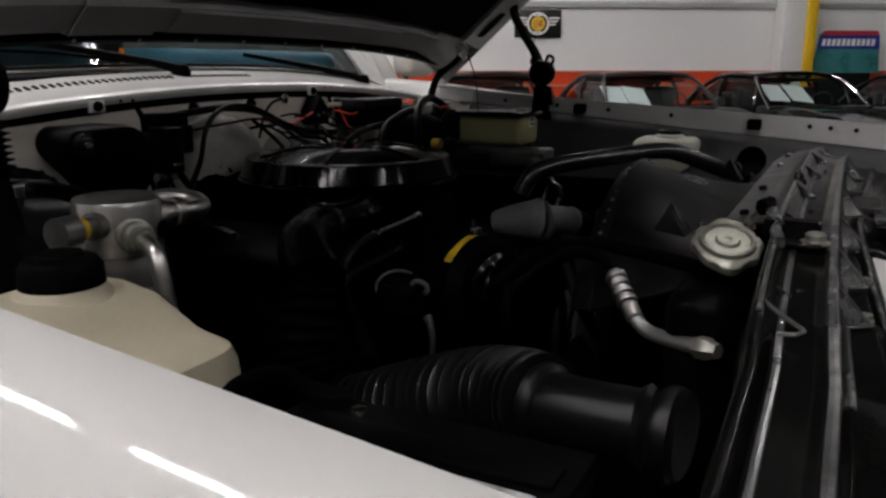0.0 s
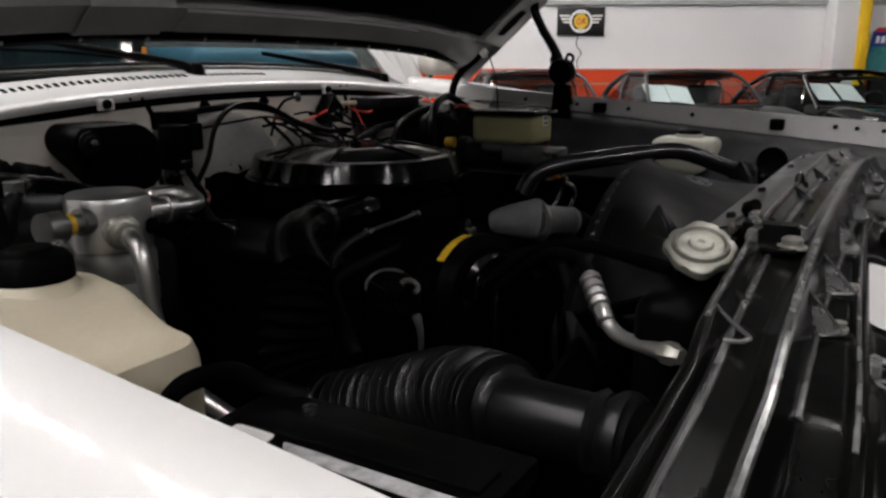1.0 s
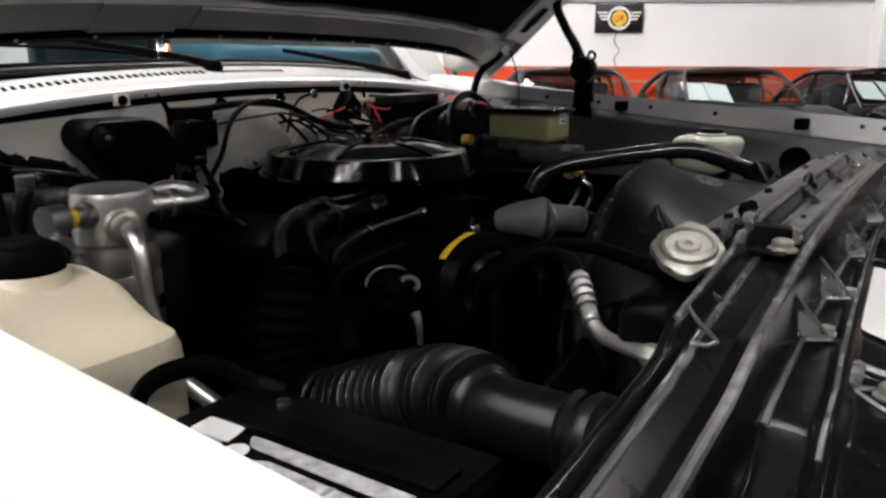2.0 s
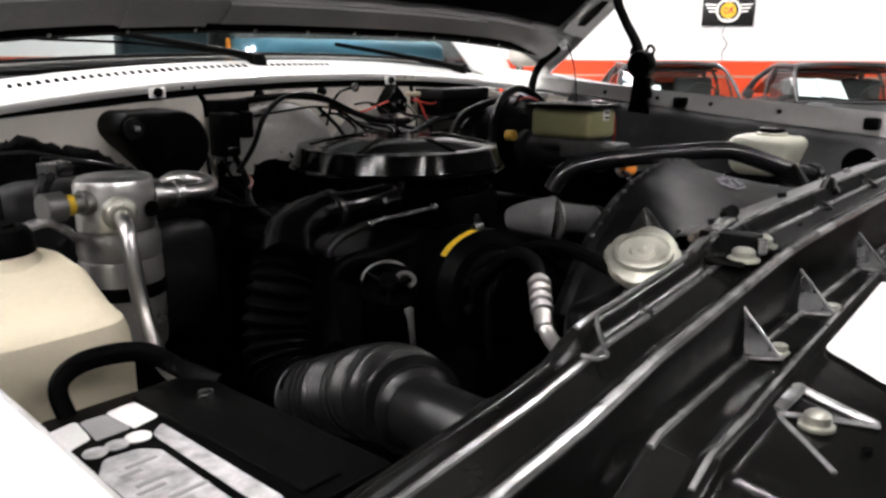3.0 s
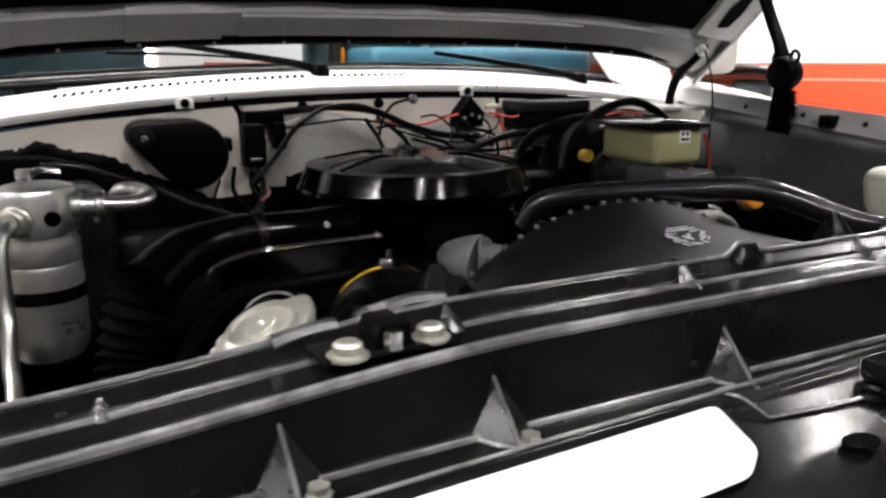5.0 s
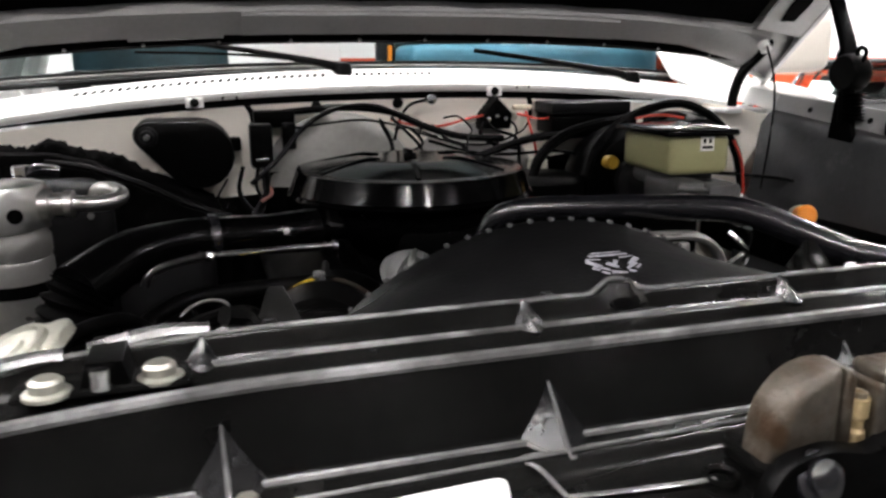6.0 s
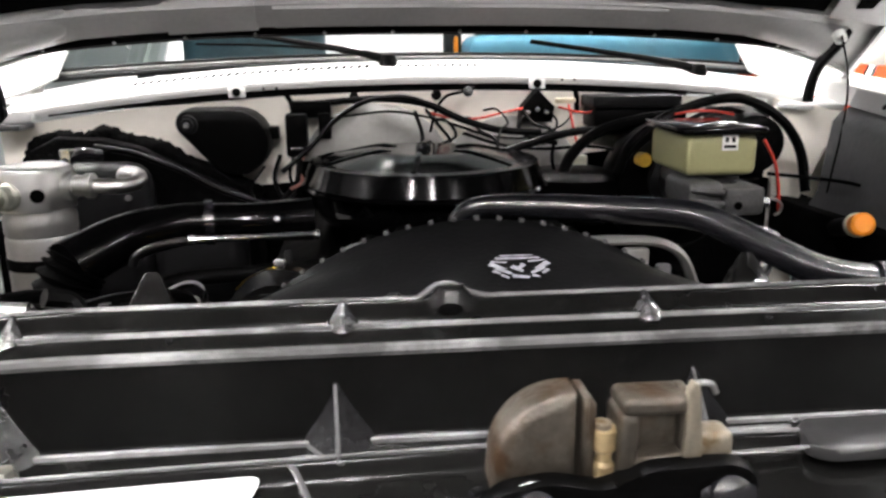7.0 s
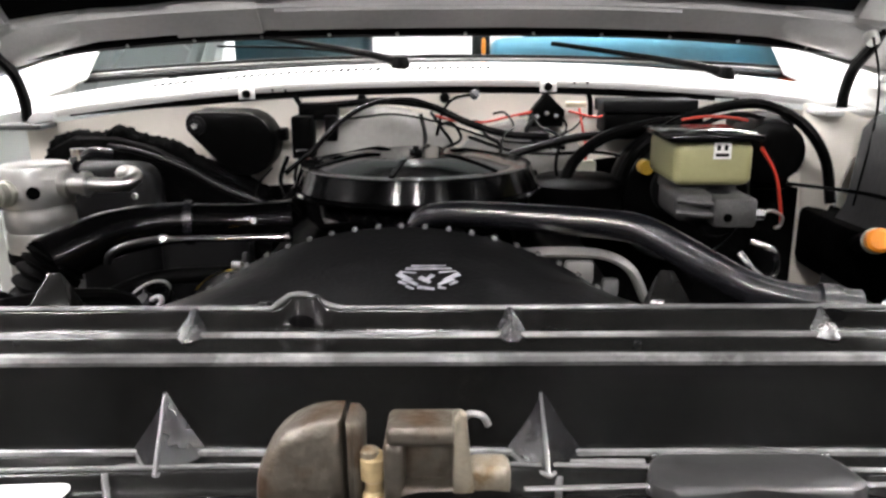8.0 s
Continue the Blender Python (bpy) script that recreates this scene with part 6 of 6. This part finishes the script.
part("eye", lathe([(0.010, 0), (0.010, 0.004), (0.004, 0.005), (0, 0.006)], aim((0.062, 1.05, 1.237), (0.062, 0.9, 1.237)), 12), STEEL, pin)


def wire(name, label, pts, r, material):
    t = thing(name, pts[0], label, "wire")
    part("strand", tube(pts, r, 8, 8), material, t)
    return t


wire("wiring_harness", "thick black taped wiring harness along the firewall", [(-0.24, 1.07, 1.215), (-0.16, 1.07, 1.222), (-0.10, 1.06, 1.225), (-0.02, 1.05, 1.215), (0.05, 1.04, 1.185), (0.12, 1.03, 1.165), (0.2, 1.02, 1.16)], 0.007, BLACK)
wire("wiring_harness", "black wiring harness rising over the firewall", [(-0.29, 0.98, 1.10), (-0.24, 1.0, 1.14), (-0.19, 1.03, 1.19), (-0.13, 1.05, 1.222), (-0.06, 1.05, 1.228), (0.0, 1.045, 1.21)], 0.005, BLACK)
wire("wiring_harness", "black wiring loom below the connector", [(0.08, 0.95, 1.12), (0.16, 0.96, 1.145), (0.25, 0.97, 1.165), (0.34, 0.96, 1.17), (0.40, 0.94, 1.175)], 0.008, BLACK)
wire("wiring_harness", "black cable from relay to the intake", [(-0.26, 1.03, 1.12), (-0.265, 0.99, 1.08), (-0.29, 0.95, 1.05), (-0.30, 0.88, 1.03)], 0.006, BLACK)
wire("red_wire", "red wire drooping across the firewall", [(-0.02, 1.05, 1.2), (0.03, 1.045, 1.188), (0.08, 1.045, 1.186), (0.13, 1.05, 1.196), (0.18, 1.06, 1.205)], 0.0024, REDWIRE)
wire("red_wire", "red wire hanging from the connector", [(0.26, 1.05, 1.21), (0.265, 1.03, 1.17), (0.27, 1.02, 1.14), (0.268, 1.01, 1.11)], 0.0024, REDWIRE)
wire("red_wire", "red wire looping near the control box", [(0.24, 1.05, 1.205), (0.29, 1.03, 1.195), (0.31, 1.02, 1.21), (0.30, 1.01, 1.222)], 0.0022, REDWIRE)
wire("red_wire", "red wire from the brake fluid sensor", [(0.45, 0.64, 1.185), (0.475, 0.65, 1.15), (0.49, 0.66, 1.11), (0.50, 0.67, 1.07)], 0.0024, REDWIRE)
for x, z in ((-0.155, 1.226), (0.005, 1.228)):
    g = thing("grommet", (x, 1.095, z), "small black rubber grommet on the firewall", "grommet")
    part("plug", lathe([(0.010, 0), (0.010, 0.012), (0.006, 0.018), (0, 0.018)], aim((x, 1.098, z), (x, 0.9, z + 0.02)), 12), RUBBER, g)
cn = thing("plug_connector", (0.265, 1.0, 1.1), "white plastic wiring plug", "connector")
part("plug", box(0.25, 0.285, 0.99, 1.015, 1.095, 1.118, 0.003), MILK, cn)
cn = thing("plug_connector", (0.265, 1.05, 1.215), "cream wiring plug beside the connector block", "connector")
part("plug", box(0.235, 0.275, 1.05, 1.065, 1.212, 1.222, 0.003), CREAM, cn)

# smaller looms behind the air cleaner
WIRES = [
    [(-0.20, 1.05, 1.19), (-0.14, 1.02, 1.20), (-0.08, 1.0, 1.205), (0.0, 0.99, 1.19), (0.06, 1.0, 1.17)],
    [(-0.02, 1.04, 1.205), (0.0, 1.0, 1.18), (0.02, 0.97, 1.15), (0.0, 0.93, 1.125)],
    [(-0.04, 1.05, 1.20), (-0.03, 1.0, 1.16), (-0.04, 0.96, 1.13), (-0.06, 0.92, 1.11)],
    [(0.03, 1.05, 1.175), (0.10, 1.03, 1.155), (0.17, 1.02, 1.15), (0.24, 1.03, 1.17), (0.27, 1.05, 1.195)],
    [(0.05, 1.03, 1.16), (0.12, 1.0, 1.14), (0.19, 0.97, 1.135), (0.28, 0.95, 1.14), (0.34, 0.93, 1.13)],
    [(0.18, 1.06, 1.195), (0.16, 1.04, 1.17), (0.18, 1.02, 1.15), (0.23, 1.01, 1.14)],
    [(0.22, 1.06, 1.20), (0.235, 1.04, 1.18), (0.225, 1.02, 1.16), (0.20, 1.0, 1.14)],
    [(-0.27, 1.05, 1.13), (-0.28, 1.02, 1.09), (-0.27, 0.98, 1.06), (-0.30, 0.93, 1.04)],
    [(-0.30, 1.06, 1.12), (-0.31, 1.03, 1.08), (-0.29, 0.99, 1.05), (-0.26, 0.95, 1.03)],
    [(-0.33, 1.05, 1.10), (-0.35, 1.0, 1.07), (-0.33, 0.95, 1.05), (-0.28, 0.9, 1.045)],
]
rnd4 = random.Random(31)
for k in range(2, 6):
    x0, x1 = -0.10 + 0.05 * k, -0.06 + 0.05 * k + rnd4.uniform(-0.05, 0.05)
    z0 = rnd4.uniform(1.175, 1.205)
    sag_ = rnd4.uniform(0.015, 0.035)
    WIRES.append([(x0, 1.092, z0), (x0 + 0.02, 1.06, z0 + 0.004), (x0 + 0.035, 1.02, z0 - sag_), (x1, 0.98, z0 - sag_ * 1.8), (x1 - 0.01, 0.94, z0 - 0.08), (x1, 0.90, 1.06), (x1, 0.87, 1.03)])
for k, pts in enumerate(WIRES):
    wire("loom_wire", "thin black engine loom wire near the firewall", pts, 0.0022 + 0.0010 * (k % 3), BLACK if k % 4 else RUBBER)
wire("loom_wire", "dull pink wire in the loom by the relay", [(-0.255, 1.03, 1.12), (-0.262, 1.01, 1.10), (-0.255, 0.99, 1.08), (-0.275, 0.97, 1.07)], 0.003, PINKWIRE)
wire("loom_wire", "long black loom along the heater box", [(-0.62, 1.0, 1.15), (-0.55, 0.98, 1.14), (-0.47, 0.97, 1.11), (-0.40, 0.96, 1.075), (-0.33, 0.95, 1.05)], 0.006, BLACK)
wire("loom_wire", "black loom under the reservoir lid", [(0.44, 0.9, 1.19), (0.50, 0.93, 1.205), (0.56, 0.96, 1.2), (0.62, 0.97, 1.17), (0.64, 0.96, 1.1)], 0.005, BLACK)
wire("red_wire", "red wire beside the reservoir lid", [(0.40, 0.86, 1.205), (0.44, 0.87, 1.209), (0.48, 0.88, 1.207), (0.52, 0.89, 1.20)], 0.0024, REDWIRE)
wire("thin_cable", "thin black cable near the driver fender", [(0.60, 0.9, 1.09), (0.66, 0.88, 1.085), (0.72, 0.84, 1.08), (0.76, 0.8, 1.07)], 0.0035, BLACK)

# brake master cylinder and booster
mc = thing("master_cylinder", (0.39, 0.72, 1.05), "brake master cylinder with an aged olive plastic reservoir", "master cylinder")
part("reservoir", box(0.327, 0.436, 0.626, 0.776, 1.134, 1.196, 0.012, 3), OLIVE, mc, "translucent olive reservoir")
part("reservoir_lid", box(0.317, 0.446, 0.618, 0.786, 1.195, 1.205, 0.004, 2), GLOSS, mc, "black reservoir lid")
part("lid_bail", tube([(0.34, 0.65, 1.204), (0.39, 0.66, 1.209), (0.445, 0.65, 1.204)], 0.003, 8), STEEL, mc)
part("cylinder", lathe([(0.03, 0.0), (0.034, 0.01), (0.034, 0.19), (0.045, 0.2), (0.045, 0.215)], pose(0.392, 0.62, 1.095, -90, 0, 0), 24), DARKGREY, mc, "dark cylinder body")
part("valve_block", box(0.372, 0.432, 0.585, 0.66, 1.083, 1.124, 0.007), CAST, mc, "grey cast valve block")
part("casting", box(0.324, 0.376, 0.597, 0.70, 1.09, 1.130, 0.010, 3), CAST, mc, "rough cast cylinder body")
for z in (1.104, 1.12):
    part("casting_rib", tube([(0.325, 0.598, z), (0.345, 0.592, z - 0.002), (0.372, 0.59, z - 0.004)], 0.004, 8, 3), CAST, mc)
part("union_nut", lathe([(0.008, 0), (0.0085, 0.003), (0.0085, 0.018), (0.006, 0.02), (0, 0.02)], aim((0.43, 0.61, 1.098), (0.5, 0.60, 1.095)), 6), STEEL, mc)
part("valve_bore", lathe([(0.006, 0), (0.006, 0.002), (0, 0.002)], aim((0.391, 0.585, 1.098), (0.391, 0.3, 1.098)), 12), DEEP, mc)
part("neck", box(0.337, 0.426, 0.65, 0.76, 1.11, 1.137, 0.01), CAST, mc)
part("brake_line", tube([(0.43, 0.6, 1.06), (0.46, 0.6, 1.05), (0.475, 0.61, 1.03), (0.47, 0.62, 1.0), (0.43, 0.62, 0.98)], 0.0045, 8), STEEL, mc)
part("brake_line", tube([(0.41, 0.58, 1.05), (0.42, 0.565, 1.035), (0.44, 0.57, 1.01), (0.42, 0.58, 0.97)], 0.0045, 8), STEEL, mc)
part("sensor_label", box(0.379, 0.403, 0.6245, 0.6262, 1.172, 1.195, m=None), PAPER, mc, "small white label")
for k in range(2):
    part("label_bar", box(0.383 + 0.010 * k, 0.388 + 0.010 * k, 0.6238, 0.6246, 1.184, 1.1915), DARKGREY, mc)
part("label_bar", box(0.3815, 0.400, 0.6238, 0.6246, 1.1755, 1.180), DARKGREY, mc)
bb = thing("brake_booster", (0.52, 0.95, 1.1), "black round brake booster on the firewall", "brake booster")
part("can", lathe([(0.05, -0.06), (0.1, -0.055), (0.118, -0.03), (0.122, 0.0), (0.122, 0.02), (0.105, 0.055), (0.05, 0.07), (0.0, 0.07)], pose(0.42, 0.93, 1.07, 90, 0, 0), 36), BLACK, bb)
dr = thing("wiper_motor", (0.62, 1.0, 1.12), "black wiper motor housing on the firewall corner", "motor")
part("housing", lathe([(0.0, -0.08), (0.045, -0.08), (0.055, -0.06), (0.055, 0.05), (0.04, 0.06), (0.0, 0.06)], aim((0.585, 0.97, 1.145), (0.57, 0.85, 1.135)), 28), BLACK, dr)
part("bracket", box(0.55, 0.65, 1.0, 1.094, 1.06, 1.2, 0.01), BLACK, dr)
wire("vacuum_hose", "thick black vacuum hose arching over the reservoir", [(0.30, 0.86, 1.10), (0.33, 0.88, 1.15), (0.40, 0.92, 1.19), (0.48, 0.95, 1.215), (0.57, 0.97, 1.222), (0.64, 0.96, 1.19), (0.68, 0.94, 1.13), (0.69, 0.92, 1.05)], 0.0095, HOSE)
wire("vacuum_hose", "black hose from the booster to the engine", [(0.21, 0.90, 1.08), (0.235, 0.92, 1.13), (0.29, 0.94, 1.168), (0.37, 0.95, 1.188), (0.46, 0.97, 1.195)], 0.0105, BLACK)
st = thing("steering_reservoir", (0.2, 0.85, 1.05), "low black round canister behind the air cleaner", "canister")
part("can", lathe([(0.07, -0.06), (0.085, -0.05), (0.085, 0.02), (0.07, 0.03), (0.0, 0.032)], Matrix.Translation((0.24, 0.93, 1.07)), 28), BLACK, st)
part("cap", lathe([(0.012, 0), (0.012, 0.02), (0, 0.022)], aim((0.337, 0.845, 1.13), (0.345, 0.6, 1.137)), 14), OCHRE, st, "ochre plastic cap")
lk = thing("linkage", (0.5, 0.7, 1.02), "pale wiring pigtail with green and red strands", "wire")
part("strand", tube([(0.455, 0.64, 1.092), (0.475, 0.645, 1.095), (0.492, 0.65, 1.085), (0.49, 0.65, 1.072), (0.48, 0.645, 1.07)], 0.0022, 8), GREYPIPE, lk)

# white reservoir beside the driver's fender
wr = thing("coolant_bottle", (0.68, 0.38, 1.0), "milky white plastic coolant bottle with a black cap", "bottle")
o = box(0.636, 0.760, 0.305, 0.468, 1.045, 1.132, 0.028, 5)
for v in o.verts:
    k = (1.132 - v.co.z) / 0.087
    v.co.y += 0.035 * k * (1 if v.co.y < 0.38 else -0.4)
    v.co.z += 0.004 * math.cos((v.co.x - 0.70) * 24)
part("tank", o, MILK, wr)
part("sump", box(0.655, 0.725, 0.36, 0.50, 0.96, 1.038, 0.015, 3), MILK, wr, "narrow lower lobe")
part("saddle", box(0.64, 0.79, 0.34, 0.46, 1.034, 1.048, 0.004), BLACK, wr, "black carrier strap")
part("lip", lathe([(0.034, -0.004), (0.034, 0.003), (0.028, 0.006), (0.026, 0.006)], Matrix.Translation((0.708, 0.385, 1.136)), 24), MILK, wr)
part("cap", lathe([(0.027, 0), (0.027, 0.010), (0.022, 0.013), (0, 0.014)], Matrix.Translation((0.708, 0.385, 1.140)), 20), BLACK, wr, "black flip cap")
oc = thing("orange_cap", (0.666, 0.716, 1.02), "orange plastic filler cap on a black neck", "cap")
part("cap", lathe([(0.018, 0), (0.019, 0.004), (0.019, 0.026), (0.014, 0.03), (0, 0.03)], aim((0.672, 0.725, 1.03), (0.64, 0.62, 1.06)), 18), ORANGE, oc)
part("collar", lathe([(0.0165, -0.012), (0.0205, -0.010), (0.0205, 0.003), (0.018, 0.004)], aim((0.672, 0.725, 1.03), (0.64, 0.62, 1.06)), 18), MILK, oc, "pale plastic collar")
part("neck", lathe([(0.016, -0.12), (0.016, 0.0)], aim((0.672, 0.725, 1.03), (0.64, 0.62, 1.06)), 14), BLACK, oc)
hn = thing("horn", (0.66, 0.2, 1.05), "small black horn beside the support", "horn")
part("bell", lathe([(0.0, -0.03), (0.018, -0.03), (0.02, 0.0), (0.032, 0.03), (0.034, 0.032), (0.028, 0.03), (0.0, 0.0)], aim((0.68, 0.2, 1.09), (0.5, 0.12, 1.1)), 20), BLACK, hn)
part("bracket", box(0.68, 0.76, 0.19, 0.22, 1.03, 1.08, 0.004), BLACK, hn)

# hood latch on the support
la = thing("hood_latch", (0, -0.08, 1.08), "rust-stained zinc hood latch bolted to the support", "latch")
LM = Matrix(((1, 0, 0, 0), (0, 0, -1, -0.095), (0, 1, 0, 0), (0, 0, 0, 1)))
base = fillet([(-0.094, 1.06), (-0.092, 1.092), (-0.078, 1.110), (-0.050, 1.114), (-0.024, 1.108), (-0.012, 1.113), (0.0, 1.118), (0.044, 1.119), (0.057, 1.112), (0.058, 1.06)], 0.008, 3)
part("base_plate", prism(base[::-1], 0.012, LM @ pose(0, 0, 0.008), 0.004), BLACK, la, "black base plate")
cam_pts = [(-0.079, 1.100)] + [(-0.040 + 0.038 * math.cos(radians(a)), 1.114 + 0.038 * math.sin(radians(a))) for a in range(176, 88, -8)] + [(-0.035, 1.152), (-0.0345, 1.100)]
part("cam_plate", prism(cam_pts[::-1], 0.026, LM @ pose(0, 0, -0.02), 0.007), LATCHMAT, la, "brown-stained zinc cam plate", smooth=60)
part("cam_lip", prism([(-0.0325, 1.102), (-0.0255, 1.102), (-0.025, 1.146), (-0.028, 1.1505), (-0.0325, 1.151)][::-1], 0.024, LM @ pose(0, 0, -0.02), 0.003), LATCHMAT, la, smooth=60)
catch = box(-0.0145, -0.004, -0.105, -0.078, 1.106, 1.143, 0.004, 3)
box(-0.013, 0.024, -0.104, -0.079, 1.141, 1.1505, 0.0035, 3, bm=catch)
box(0.0185, 0.0255, -0.103, -0.082, 1.108, 1.152, 0.003, 3, bm=catch)
box(-0.012, 0.024, -0.1045, -0.080, 1.106, 1.120, 0.0035, 3, bm=catch)
part("catch_frame", catch, LATCHMAT, la, "brown-stained catch frame", smooth=60)
part("catch_window", box(-0.006, 0.020, -0.0935, -0.088, 1.116, 1.144, 0.001), LATCHMAT, la)
part("catch_tab", prism([(0.0185, 1.106), (0.030, 1.108), (0.0275, 1.135), (0.0255, 1.158), (0.0225, 1.1595), (0.020, 1.155), (0.0195, 1.135)][::-1], 0.006, LM @ pose(0, 0, 0.005), 0.002), WORN, la, "worn upright tab")
part("catch_arm", box(0.026, 0.047, -0.104, -0.086, 1.113, 1.130, 0.0045, 3), WORN, la, "cream zinc arm")
part("spring_hook", tube([(0.024, -0.097, 1.152), (0.027, -0.099, 1.1565), (0.033, -0.10, 1.156), (0.036, -0.10, 1.151)], 0.0017, 8), GREYPIPE, la)
part("striker_bolt", lathe([(0.006, 0), (0.006, 0.006), (0.0045, 0.008), (0.0045, 0.013), (0.0065, 0.015), (0.0068, 0.026), (0.0045, 0.0285), (0, 0.0285)], Matrix.Translation((-0.0200, -0.095, 1.106)), 12), BRASS, la, "brass striker bolt")
part("bolt_head", lathe([(0.0048, 0), (0.0048, 0.003), (0, 0.004)], Matrix.Translation((-0.0215, -0.0965, 1.1335)), 10), WORN, la)
for x, z in ((-0.060, 1.0985), (0.040, 1.101)):
    part("bolt", lathe([(0.0155, 0), (0.0150, 0.003), (0.011, 0.004), (0.0105, 0.008), (0.006, 0.010), (0, 0.0102)], aim((x, -0.1135, z), (x, -0.3, z + 0.08)), 18), SATIN, la, "round black bolt head")
part("mount", box(-0.06, 0.04, -0.092, -0.03, 1.07, 1.088, 0.005), SUPPORT, la)
la.location.y -= 0.018
wc = thing("wire_clip", (-0.68, 0.02, 1.1), "bent thin wire clip on the support", "clip")
part("clip", tube([(-0.655, 0.043, 1.131), (-0.664, 0.037, 1.128), (-0.680, 0.024, 1.1245), (-0.693, 0.013, 1.122), (-0.6965, 0.014, 1.121), (-0.697, 0.018, 1.119), (-0.696, 0.029, 1.118)], 0.0017, 8), EDGE, wc)
